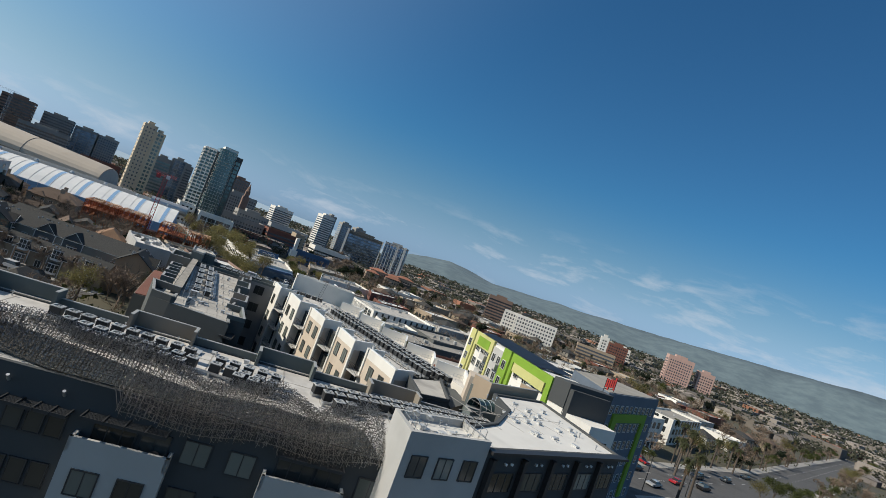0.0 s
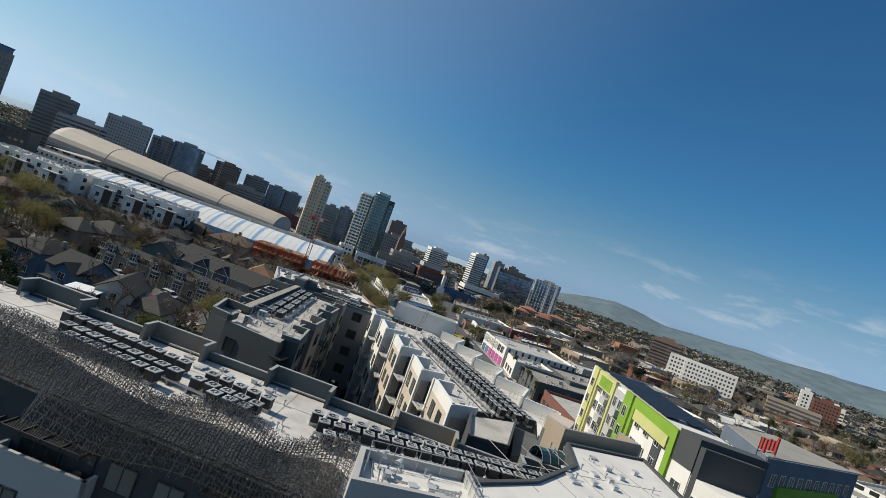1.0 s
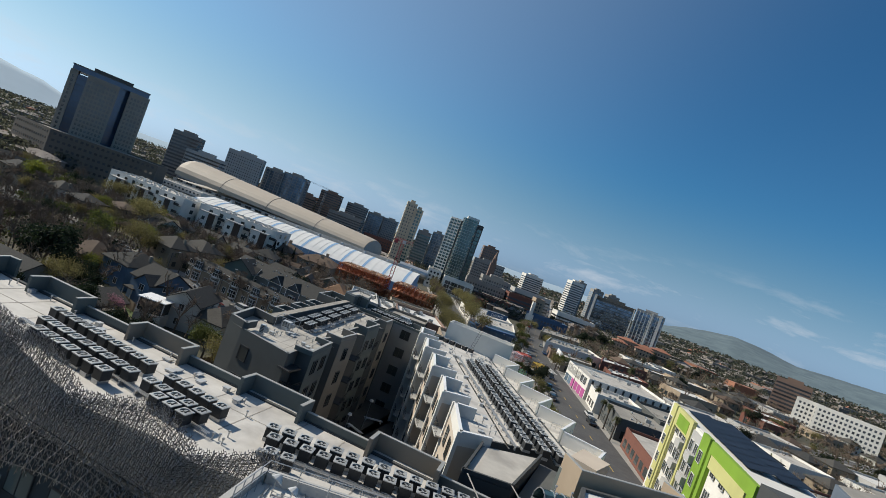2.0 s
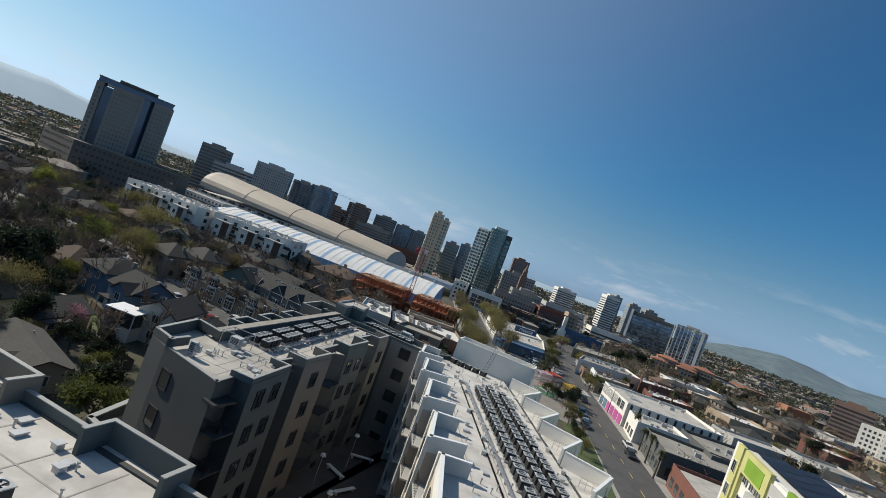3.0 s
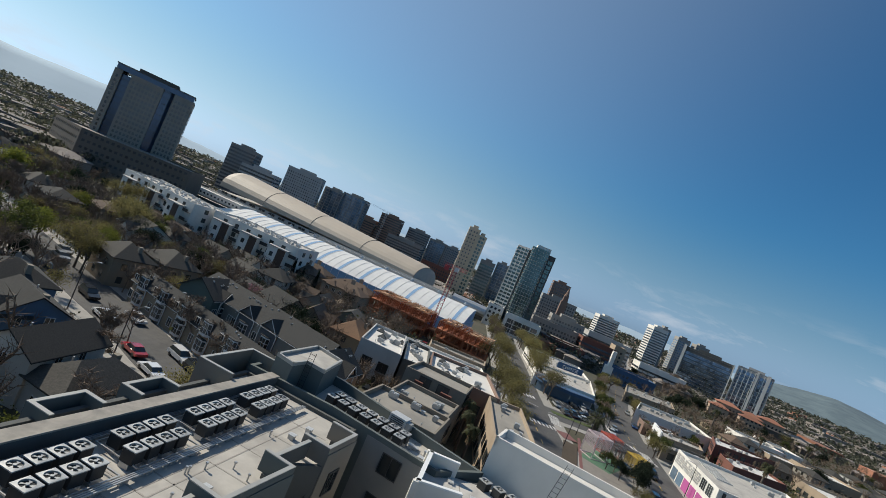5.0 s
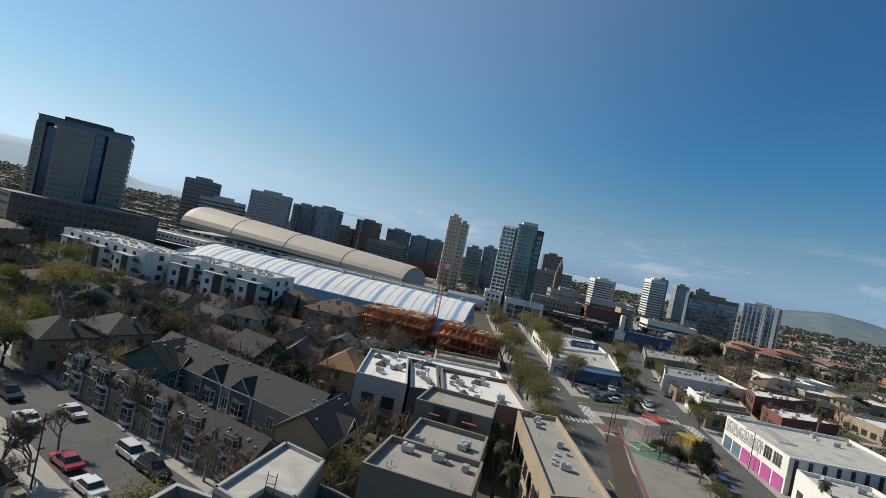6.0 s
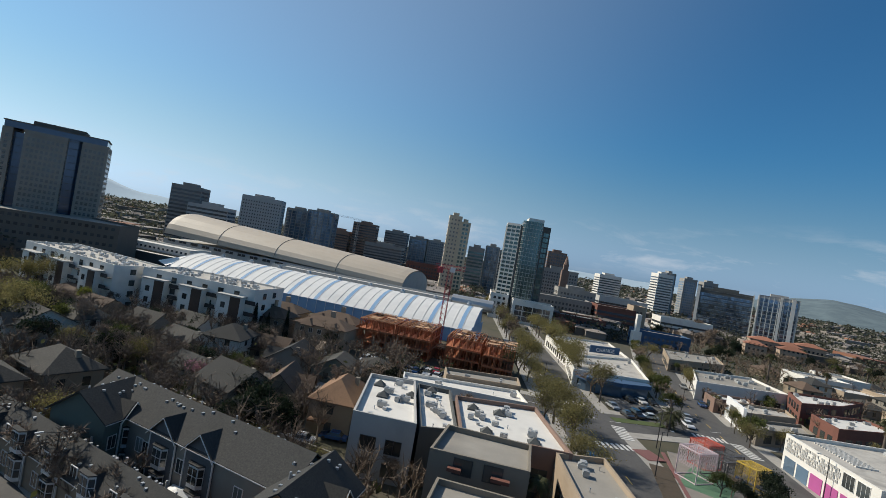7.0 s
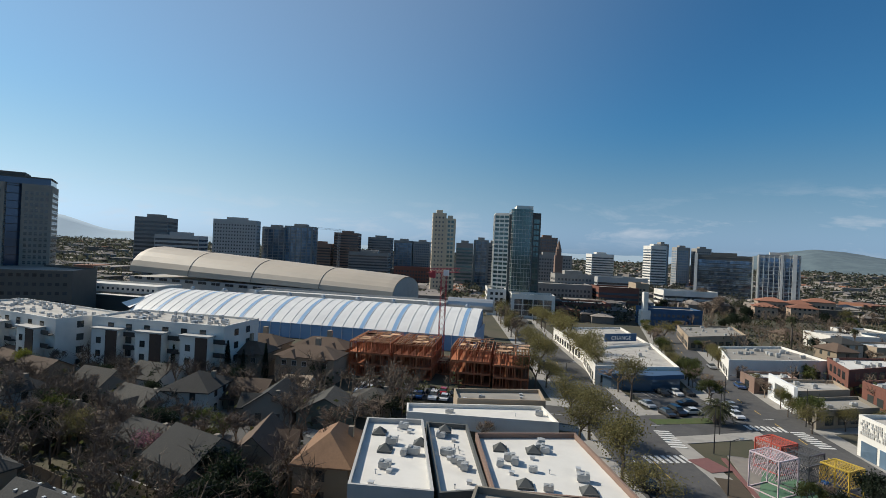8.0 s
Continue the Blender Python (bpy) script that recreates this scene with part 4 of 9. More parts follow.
part("walkway", b, M_SLATE, pipes, kind="stuff")

# ---- roof vents, hatches and drains ----
M_LIGHTM = material("pale_metal", (0.62, 0.62, 0.61), rough=0.45, metal=0.3, scale=3)
vent_a = Build().box(0, 0, 0, 0.75, 0.5, 0.12).box(0, 0, 0.12, 0.85, 0.6, 0.12).mesh("hatch", M_LIGHTM)
vent_b = Build().cone((0, 0, 0), (0, 0, 0.55), 0.06, 0.06, 6).cone((0, 0, 0.5), (0, 0, 0.62), 0.12, 0.1, 6).mesh("pipe_vent", M_METAL)
vent_c = Build().box(0, 0, 0, 0.5, 0.5, 0.35).box(0, 0, 0.4, 0.62, 0.62, 0.06).mesh("exhaust_vent", M_LIGHTM)


def scatter(f, u0, u1, v0, v1, deck, n, deg):
    for k in range(n):
        p = f(random.uniform(u0, u1), random.uniform(v0, v1))
        me, lab = random.choice(((vent_a, "low pale metal roof hatch"), (vent_b, "thin grey vent pipe on the roof"), (vent_b, "thin grey vent pipe on the roof"), (vent_c, "square pale exhaust vent on the roof")))
        solid(me.name.split(".")[0], me, None, lab, "roof vent", group="roof vents", m=pose(*p, deck, 0, 0, deg + random.choice((0, 90))) @ Matrix.Diagonal((0.78, 0.78, 0.7, 1)))


WORLD = frame_of(0, 0, 0)
scatter(SW, -28, -3, -2.8, -0.6, S_DECK, 26, -7)
scatter(WORLD, -3.4, -1.6, -8, -3, S_DECK, 5, -7)
scatter(WORLD, -12.4, -8.5, 16.4, 23, W_DECK, 16, 0)
scatter(WORLD, -8.3, -5.6, 15, 48, W_DECK, 30, 0)
scatter(MW, 1.6, 6.2, -3, 36, M_DECK, 42, 14)
scatter(MW, 10.8, 12.6, 0, 36, M_DECK, 22, 14)
scatter(MW, 1.8, 13.0, 27, 36.5, M_DECK, 34, 14)
scatter(WORLD, -7, 2, 51.5, 54.0, W_DECK, 14, 0)
scatter(WORLD, 17, 25.5, -11, -1, 19.3, 34, 10)
scatter(WORLD, 3.0, 8.0, -16.6, -14.3, 19.5, 12, 10)
# skylight vault at the end of the eastern condensers
sk = thing("vaulted_skylight", "barrel-vaulted glass skylight with a metal frame", "skylight")
fb, gb = Build(), Build()
SKF = frame_of(16.9, -0.8, 14)
for k in range(8):
    a, b = math.pi * k / 8, math.pi * (k + 1) / 8
    for s in range(4):
        gb.poly([(*SKF(s * 0.8, -1.1 * math.cos(a)), 17.7 + 1.1 * math.sin(a)), (*SKF(s * 0.8 + 0.8, -1.1 * math.cos(a)), 17.7 + 1.1 * math.sin(a)), (*SKF(s * 0.8 + 0.8, -1.1 * math.cos(b)), 17.7 + 1.1 * math.sin(b)), (*SKF(s * 0.8, -1.1 * math.cos(b)), 17.7 + 1.1 * math.sin(b))])
    for s in range(5):
        fb.bar((*SKF(s * 0.8, -1.12 * math.cos(a)), 17.7 + 1.12 * math.sin(a)), (*SKF(s * 0.8, -1.12 * math.cos(b)), 17.7 + 1.12 * math.sin(b)), 0.04)
fb.prism([SKF(0, -1.2), SKF(3.2, -1.2), SKF(3.2, 1.2), SKF(0, 1.2)], S_DECK, 17.7)
part("glazing", gb, M_TGLASS, sk)
part("frame", fb, M_METAL, sk)

# lapped seams of the roof sheets, walkway pads and larger machines
M_SEAM = material("membrane_seam", (0.36, 0.335, 0.295), rough=0.8, second=(0.26, 0.24, 0.215), scale=2.0)


def seams(owner, f, u0, u1, v0, v1, deck, step):
    b = Build()
    u = u0 + step * 0.6
    while u < u1:
        p, q = Vector(f(u, v0)), Vector(f(u, v1))
        o = Vector(f(u + 0.09, v0)) - p
        b.prism([(p.x, p.y), (p.x + o.x, p.y + o.y), (q.x + o.x, q.y + o.y), (q.x, q.y)], deck, deck + 0.012)
        u += step
    v = (v0 + v1) / 2
    p, q = Vector(f(u0, v)), Vector(f(u1, v))
    o = Vector(f(u0, v + 0.09)) - p
    b.prism([(p.x, p.y), (q.x, q.y), (q.x + o.x, q.y + o.y), (p.x + o.x, p.y + o.y)], deck + 0.001, deck + 0.014)
    part("seam", b, M_SEAM, owner, kind="stuff")


seams(block, WORLD, -12.6, -7.0, 16.6, 49.6, W_DECK, 1.8)
seams(block, frame_of(0, 0, 90), 15, 49, 5.6, 11.4, W_DECK, 3.0)
seams(block, SW, -28.5, 18, -6.5, -0.4, S_DECK, 3.0)
seams(block, MW, 1.4, 14.4, -0.5, 36, M_DECK, 2.6)
seams(block, frame_of(0, 0, 16.4), 8, 24, -14.5, -7.5, 19.3, 3.0)
seams(block, WORLD, -9.6, 1.6, 51.2, 54.6, W_DECK, 2.4)


def roof_machine(label, x, y, z, deg, w, d, h):
    """A large roof unit on rails: a cabinet, a hood and a louvred side."""
    ob = thing("roof_machine", label, "roof unit", m=pose(x, y, z, 0, 0, deg), group="roof machines")
    part("base", Build().box(0, 0, 0, w * 0.85, d * 1.1, 0.3), M_METAL, ob)
    part("cabinet", Build().box(0, 0, 0.3, w, d, h), M_LIGHTM, ob)
    part("hood", Build().prism([(w / 2, -d * 0.35), (w / 2 + 0.4, -d * 0.3), (w / 2 + 0.4, d * 0.3), (w / 2, d * 0.35)], 0.5, 0.3 + h * 0.8), M_CTOP, ob)
    for k in range(5):
        part("louvre", Build().box(0, -d / 2 - 0.02, 0.45 + k * h * 0.16, w * 0.8, 0.05, h * 0.06), M_CAB, ob)
    return ob


roof_machine("tall pale metal roof unit by the parapet", -11.9, 16.4, W_DECK, 4, 0.5, 0.5, 0.95)
roof_machine("framed grey roof unit beside the condensers", -11.6, 22.2, W_DECK, 0, 1.0, 0.8, 0.75)
roof_machine("grey roof unit on the connecting roof", -3.0, 55.0, W_DECK, -8, 1.6, 1.1, 1.0)
rack_ = thing("pipe_rack", "steel pipe rack around the roof unit", "pipe rack")
for x, y in ((-12.7, 21.3), (-10.5, 21.3), (-12.7, 23.2), (-10.5, 23.2)):
    part("leg", Build().bar((x, y, W_DECK), (x, y, W_DECK + 1.5), 0.035), M_METAL, rack_)
for a, b in (((-12.7, 21.3), (-10.5, 21.3)), ((-10.5, 21.3), (-10.5, 23.2)), ((-10.5, 23.2), (-12.7, 23.2)), ((-12.7, 23.2), (-12.7, 21.3))):
    part("rail", Build().bar((*a, W_DECK + 1.5), (*b, W_DECK + 1.5), 0.035), M_METAL, rack_)
# satellite dishes and loose pipes on the light-grey end block
for k, (x, y, r) in enumerate(((3.4, -15.2, 0.32), (4.3, -15.6, 0.28))):
    ob = thing("satellite_dish", "small pale satellite dish on a tripod", "satellite dish", m=pose(x, y, 19.5, 0, 0, 60), group="satellite dishes")
    part("dish", Build().cone((0, 0, 0.75), (0.18, 0, 0.95), r, 0.08, 12), M_LIGHTM, ob)
    part("mast", Build().bar((0, 0, 0), (0, 0, 0.8), 0.03), M_METAL, ob)
for k in range(7):
    x, y = random.uniform(3.0, 7.6), random.uniform(-16.4, -14.6)
    a = random.choice((0.2, 1.7))
    solid("loose_pipe", Build().bar((x, y, 19.56), (x + 1.3 * math.cos(a), y + 1.3 * math.sin(a), 19.56), 0.04), M_METAL, "grey loose pipe lying on the roof", "pipe", group="loose pipes")

rail_t = thing("roof_guard_rail", "thin grey guard rail on the end block", "guard rail")
for p, q in (((2.6, -17.3), (2.75, -14.6)), ((8.5, -16.4), (8.15, -13.6)), ((2.75, -14.6), (8.15, -13.6))):
    for k in range(5):
        c = Vector(p).lerp(Vector(q), k / 4)
        part("post", Build().bar((c.x, c.y, 19.5), (c.x, c.y, 20.6), 0.025), M_METAL, rail_t)
    for z in (20.15, 20.6):
        part("rail", Build().bar((*p, z), (*q, z), 0.022), M_METAL, rail_t)

# ---- the steel rod canopy over the south edge ----
M_STEEL = material("stainless_rod", (0.37, 0.35, 0.325), rough=0.3, metal=1.0, scale=3, per_island=0.7)
canopy = thing("rod_canopy", "undulating canopy of stainless steel rods over the roof edge", "canopy")
rods = Build()


EDGE_X = (-30, -20.5, -17.4, -13.9, -13.6, -9.5, -4.6, 2.5)


def canopy_span(x):
    """The canopy's south and north edges and its height on the north edge, at x along the front."""
    low = float(np.interp(x, EDGE_X, (-7.6, -10.3, -11.8, -12.9, -14.9, -15.3, -15.6, -15.7)))
    top = float(np.interp(x, (-30, -22, -18, -14, -9.5, -5, -2, 1, 2.5), (-3.4, -5.0, -6.6, -8.4, -10.2, -10.0, -10.8, -10.2, -11.2)))
    ridge = float(np.interp(x, (-30, -22, -17, -14, -11.5, -9.5, -7, -5, -3.4, -2, 0, 1.8, 2.5), (17.6, 17.9, 18.2, 18.8, 18.2, 17.7, 18.3, 18.5, 18.0, 17.5, 18.2, 18.9, 18.6)))
    return low, top, ridge


def canopy_at(x, s):
    """A point of the canopy, s from its south edge to its north edge."""
    s = max(0.0, min(1.0, s))
    low, top, ridge = canopy_span(x)
    base = 17.25 if x < -13.8 else 16.6 + 0.07 * math.sin(x * 0.9)
    z = base + (ridge - base) * math.sin(min(1.0, s * 1.15) * math.pi / 2) ** 0.8 + 0.12 * math.sin(x * 0.8 + s * 5)
    return Vector((x, low + (top - low) * s, z))


COLS = 156
for i in range(COLS):
    x0 = -29.5 + 31.9 * i / (COLS - 1)
    low, top, ridge = canopy_span(x0)
    n = int((top - low) / 0.2)
    for k in range(-1, n):
        if k < 0 and random.random() < 0.35:
            continue
        a = canopy_at(x0 + random.uniform(-0.04, 0.04), (max(k, 0) + (0.5 if i % 2 else 0.0) + random.uniform(-0.1, 0.1)) / n)
        if k < 0:
            a += Vector((0, -random.uniform(0.15, 0.4), -0.1))
        a.z -= 0.3
        b = a + Vector((0.05 + random.uniform(-0.05, 0.05), 0.06 + random.uniform(-0.05, 0.05), random.uniform(0.36, 0.5)))
        rods.bar(a, b, 0.0175, 3)
        rods.bar(b, b + Vector((0.13, -0.04, 0.09)), 0.0165, 3)
        rods.bar(b, b + Vector((-0.10, 0.05, 0.10)), 0.0165, 3)
        rods.bar(a + (b - a) * 0.45, a + Vector((0.17, -0.06, 0.14)), 0.015, 3)
    if i % 3 == 0:
        pts = [canopy_at(x0, q / 10) - Vector((0, 0, 0.3)) for q in range(11)]
        rail_ = Build().tube(pts, 0.014)
        part("rafter", rail_, M_STEEL, canopy)
for q in range(14):
    pts = [canopy_at(-29.5 + 31.9 * k / 48, 0.02 + q / 13.4) - Vector((0, 0, 0.34)) for k in range(49)]
    rail_ = Build().tube(pts, 0.016)
    part("rail", rail_, M_STEEL, canopy)
for k in range(9):
    for s in (0.3, 0.65, 0.95):
        p = canopy_at(-28.5 + 3.75 * k, s)
        part("post", Build().bar((p.x, p.y, S_DECK - 0.1), (p.x, p.y, p.z - 0.3), 0.04), M_STEEL, canopy)
part("rod", rods, M_STEEL, canopy, kind="stuff")
# charcoal sheet added on the deck, standing in for the darkness behind the rods
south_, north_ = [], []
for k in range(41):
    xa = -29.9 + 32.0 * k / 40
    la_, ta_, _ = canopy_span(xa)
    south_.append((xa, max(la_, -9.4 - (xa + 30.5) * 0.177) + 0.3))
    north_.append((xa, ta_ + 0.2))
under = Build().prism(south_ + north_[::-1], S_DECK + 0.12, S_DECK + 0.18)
part("roof", under, M_CHAR, block, "charcoal sheet added under the rod canopy")

# ---- halls, tent and flats beyond the houses ----
M_TENT = material("white_tent_membrane", (0.72, 0.71, 0.68), rough=0.55, second=(0.62, 0.61, 0.585), scale=0.2, stain=(0.42, 0.43, 0.44), stain_amount=0.35, stain_scale=0.1)
M_TBLUE = material("blue_tent_membrane", (0.22, 0.37, 0.56), rough=0.5, second=(0.18, 0.31, 0.48), scale=0.2)
M_TAUT = material("beige_hall_roof", (0.47, 0.40, 0.315), rough=0.6, second=(0.40, 0.34, 0.27), scale=0.08, stain=(0.33, 0.29, 0.24), stain_amount=0.35, stain_scale=0.05)

tent = thing("exhibition_tent", "long white membrane exhibition tent with blue stripes", "tent")
ex = (-160.0, -29.0)
ny = 34
wb = Build()


def tent_section(f):
    """Height profile across the tent from the south eave to the north side."""
    pts = []
    for k in range(9):
        s = k / 8
        pts.append((228.5 + 22.5 * s + (4.0 * f if f > 0 else 0), 5.2 + 7.0 * math.sin(s * math.pi / 2) ** 0.9))
    return pts


sec = tent_section(0)
for i in range(ny):
    x0, x1 = ex[0] + (ex[1] - ex[0]) * i / ny, ex[0] + (ex[1] - ex[0]) * (i + 1) / ny
    blue = 0.42 * (x1 - x0) if i % 3 == 2 else 0.0
    xb = x1 - blue
    sheet_ = Build()
    for k in range(8):
        sheet_.poly([(x0 + 0.06, *sec[k]), (xb, *sec[k]), (xb, *sec[k + 1]), (x0 + 0.06, *sec[k + 1])])
    part("roof_panel", sheet_, M_TENT, tent)
    if blue:
        stripe_ = Build()
        for k in range(8):
            stripe_.poly([(xb, *sec[k]), (x1, *sec[k]), (x1, *sec[k + 1]), (xb, *sec[k + 1])])
        part("roof_stripe", stripe_, M_TBLUE, tent, "pale blue membrane stripe")
    arch = Build().tube([(x0, 228.4, 0)] + [(x0, y_, z_ + 0.05) for y_, z_ in sec], 0.08)
    part("arch", arch, M_TENT, tent)
bw = Build()
bw.wall((ex[0], 228.7), (ex[1], 228.7), 0, 5.2, 0.2)
bw.wall((ex[1], 228.7), (ex[1] + 0.8, 252), 0, 6.6, 0.2)
for k in range(8):
    sec = tent_section(0)
    bw.poly([(ex[1], sec[k][0], 6.2), (ex[1], sec[k + 1][0], 6.2), (ex[1], sec[k + 1][0], sec[k + 1][1]), (ex[1], sec[k][0], sec[k][1])])
wb.poly([(ex[0], 228.5, 6.3), (ex[0], 251, 12.2), (ex[0] - 14, 240, 6.3)])
wb.poly([(ex[0], 251, 12.2), (ex[1], 251, 12.2), (ex[1], 254, 6), (ex[0], 254, 6)])
part("roof", wb, M_TENT, tent)
part("wall", bw, M_TBLUE, tent, "blue side wall")
cowl = Build().box(0, 0, 0, 1.8, 1.8, 0.9).cone((0, 0, 0.9), (0, 0, 1.6), 0.8, 0.6, 10)
cm = cowl.mesh("vent_cowl", M_METAL)
for i in range(9):
    part("vent_cowl", cm, None, tent, m=pose(-150 + 14.4 * i, 251, 12.0))
flat_block("service_strip", "low white-roofed service building behind the tent", "building", [(-128, 256), (-44, 256), (-44, 268), (-128, 268)], 0, 13, M_LGREY, M_WROOF)
flat_block("hall_annex", "white flat-roofed hall annex with small windows", "building", [(-222, 262), (-176, 262), (-176, 278), (-222, 278)], 0, 11.0, M_WHITE, M_WROOF)
an_ = Build()
joined_windows(an_, (-222, 262), (-176, 262), 5.0, 2, 2.6, 2.6, 1.2, 1.0)
part("glazing", an_, M_DGLASS, bpy.data.objects["hall_annex"], kind="stuff")
flat_block("hall_terrace", "low dark terrace roof before the hall annex", "building", [(-205, 250), (-164, 250), (-164, 261), (-205, 261)], 0, 7.5, M_SLATE, M_WROOF)

hall = thing("convention_hall", "convention hall under a long beige barrel roof", "hall")
HALL = frame_of(-73, 282, -5.0)
hl, hw, hz0, hz1 = 148.0, 38.0, 11.5, 20.0
rb = Build()
seg = 40
for i in range(seg):
    for k in range(14):
        c = []
        for ii, kk in ((i, k), (i + 1, k), (i + 1, k + 1), (i, k + 1)):
            u = -hl * ii / seg
            rise = 0.5 + 0.5 * math.sin(min(1, ii / 3) * math.pi / 2) if ii < 3 else 1.0
            lobes = 1.0
            a = math.pi * kk / 14
            p = HALL(u, hw / 2 - hw / 2 * math.cos(a))
            c.append((*p, hz0 + (hz1 - hz0 + 0.034 * -u) * math.sin(a) * lobes * (0.95 if ii in (0, seg) else 1) + 0.022 * -u))
        rb.poly(c)
ro = part("roof", rb, M_TAUT, hall)
for p in ro.data.polygons:
    p.use_smooth = True
wl_ = Build()
wl_.prism([HALL(-hl, 0.4), HALL(0, 0.4), HALL(0, hw - 0.4), HALL(-hl, hw - 0.4)], 0, hz0 + 0.6)
wl_.poly([(*HALL(0.0, hw / 2 - (hw / 2 - 0.5) * math.cos(math.pi * k / 14)), hz0 + (hz1 - hz0 - 0.3) * 0.95 * math.sin(math.pi * k / 14)) for k in range(15)])
part("wall", wl_, M_LGREY, hall)
for q in (0.25, 0.5, 0.75):
    rib = Build()
    u = -hl * q
    for k in range(14):
        a, b = math.pi * k / 14, math.pi * (k + 1) / 14
        z = lambda an: hz0 + (hz1 - hz0 + 0.034 * -u) * math.sin(an) + 0.022 * -u
        rib.bar((*HALL(u, hw / 2 - hw / 2 * math.cos(a)), z(a) + 0.1), (*HALL(u, hw / 2 - hw / 2 * math.cos(b)), z(b) + 0.1), 0.12)
    part("roof_joint", rib, M_SLATE, hall)
lv = Build()
for i in range(18):
    for k in (0, 1):
        u = -5 - i * 8 - k * 2.6
        lv.box(*HALL(u, 0.32), 9.2 + 0.012 * -u, 2.2, 0.2, 1.3, radians(-5))
part("louvre", lv, M_DARK, hall, kind="stuff")
cap = Build().cone((-44, 262, 12.2), (-26, 262, 12.2), 2.6, 2.6, 12)
solid("roof_duct", cap, M_METAL, "big silver duct behind the tent", "duct")


def flats(name, label, cx, cy, sx, sy, z1, deg, bays):
    """White flats with brown bays, dark windows and balconies, and vents on a pale roof."""
    pts = rect(cx, cy, sx, sy, deg)
    ob = flat_block(name, label, "apartment building", pts, 0, z1, M_WHITE, M_MEMBRANE, parapet=0.5)
    for i in (0, 1):
        wall_windows(ob, pts[i], pts[(i + 1) % 4], 0.3, 4, 3.1, 5.0, 1.6, 1.6, mull=1)
    f = frame_of(*pts[0], deg)
    for k in range(bays):
        u = sx * (k + 0.5) / bays
        q = [f(u - 3.6, -2.4), f(u + 3.6, -2.4), f(u + 3.6, 0.3), f(u - 3.6, 0.3)]
        part("bay", Build().prism(q, 0, z1 - 2.6), M_WHITE, ob)
        part("bay_roof", Build().prism(inset(q, -0.35), z1 - 2.6, z1 - 2.3), M_LGREY, ob)
        q2 = [f(u + 0.4, -2.6), f(u + 3.4, -2.6), f(u + 3.4, -2.3), f(u + 0.4, -2.3)]
        part("cladding", Build().prism(q2, 1, z1 - 2.7), M_CEDAR, ob, "brown cedar cladding")
        wall_windows(ob, q[0], f(u + 0.4, -2.4), 0.3, 3, 3.1, 3.2, 1.3, 1.5, margin=0.3)
        for j in range(1, 4):
            b = Build()
            b.prism([f(u + 4.2, -1.3), f(u + 7.2, -1.3), f(u + 7.2, 0), f(u + 4.2, 0)], j * 3.1, j * 3.1 + 0.15)
            b.prism([f(u + 4.2, -1.3), f(u + 7.2, -1.3), f(u + 7.2, -1.24), f(u + 4.2, -1.24)], j * 3.1 + 0.15, j * 3.1 + 1.1)
            part("balcony", b, M_DARK, ob)
    v = Build()
    for k in range(int(sx * 1.6)):
        p = f(random.uniform(1, sx - 1), random.uniform(1.2, sy - 1.2))
        v.box(*p, z1 - 0.55, random.uniform(0.5, 1.1), random.uniform(0.5, 1.0), random.uniform(0.5, 1.0), radians(deg))
    part("roof_unit", v, M_METAL, ob, kind="stuff")
    return ob


flats("flats", "white four-storey flats with brown cladding and roof units", -99, 176.5, 36, 15, 13.4, 0, 3)
flats("flats", "long white four-storey flats with brown cladding", -141, 176, 46, 16, 13.2, -14, 3)

# brown-roofed condominiums beside the building site
def hip_roof(b, f, x0, x1, y0, y1, z, rise, over=0.5):
    x0, x1, y0, y1 = x0 - over, x1 + over, y0 - over, y1 + over
    w, d = x1 - x0, y1 - y0
    if w >= d:
        r0, r1 = (x0 + d / 2, (y0 + y1) / 2), (x1 - d / 2, (y0 + y1) / 2)
    else:
        r0, r1 = ((x0 + x1) / 2, y0 + w / 2), ((x0 + x1) / 2, y1 - w / 2)
    A, B, C, D = [(*f(*p), z) for p in ((x0, y0), (x1, y0), (x1, y1), (x0, y1))]
    R0, R1 = (*f(*r0), z + rise), (*f(*r1), z + rise)
    if w >= d:
        b.poly([A, B, R1, R0]); b.poly([B, C, R1]); b.poly([C, D, R0, R1]); b.poly([D, A, R0])
    else:
        b.poly([A, B, R0]); b.poly([B, C, R1, R0]); b.poly([C, D, R1]); b.poly([D, A, R0, R1])
    A2, B2, C2, D2 = [(p[0], p[1], z - 0.18) for p in (A, B, C, D)]
    for p, q, r, s in ((A2, B2, B, A), (B2, C2, C, B), (C2, D2, D, C), (D2, A2, A, D)):
        b.poly([p, q, r, s])
    b.poly([D2, C2, B2, A2])


def gable_roof(b, f, x0, x1, y0, y1, z, rise, over=0.45, t=0.18):
    """A pitched roof whose ridge runs along x in the frame f, with thickness."""
    x0, x1 = x0 - over, x1 + over
    ym = (y0 + y1) / 2
    dz = over * rise / ((y1 - y0) / 2)
    e0, e1 = y0 - over, y1 + over
    for s, (ea, eb) in enumerate(((e0, ym), (ym, e1))):
        za, zb = (z - dz, z + rise) if s == 0 else (z + rise, z - dz)
        top = [(*f(x0, ea), za + t), (*f(x1, ea), za + t), (*f(x1, eb), zb + t), (*f(x0, eb), zb + t)]
        low = [(p[0], p[1], p[2] - t) for p in top]
        b.poly(top)
        b.poly(low[::-1])
        for i in range(4):
            j = (i + 1) % 4
            b.poly([low[i], low[j], top[j], top[i]])


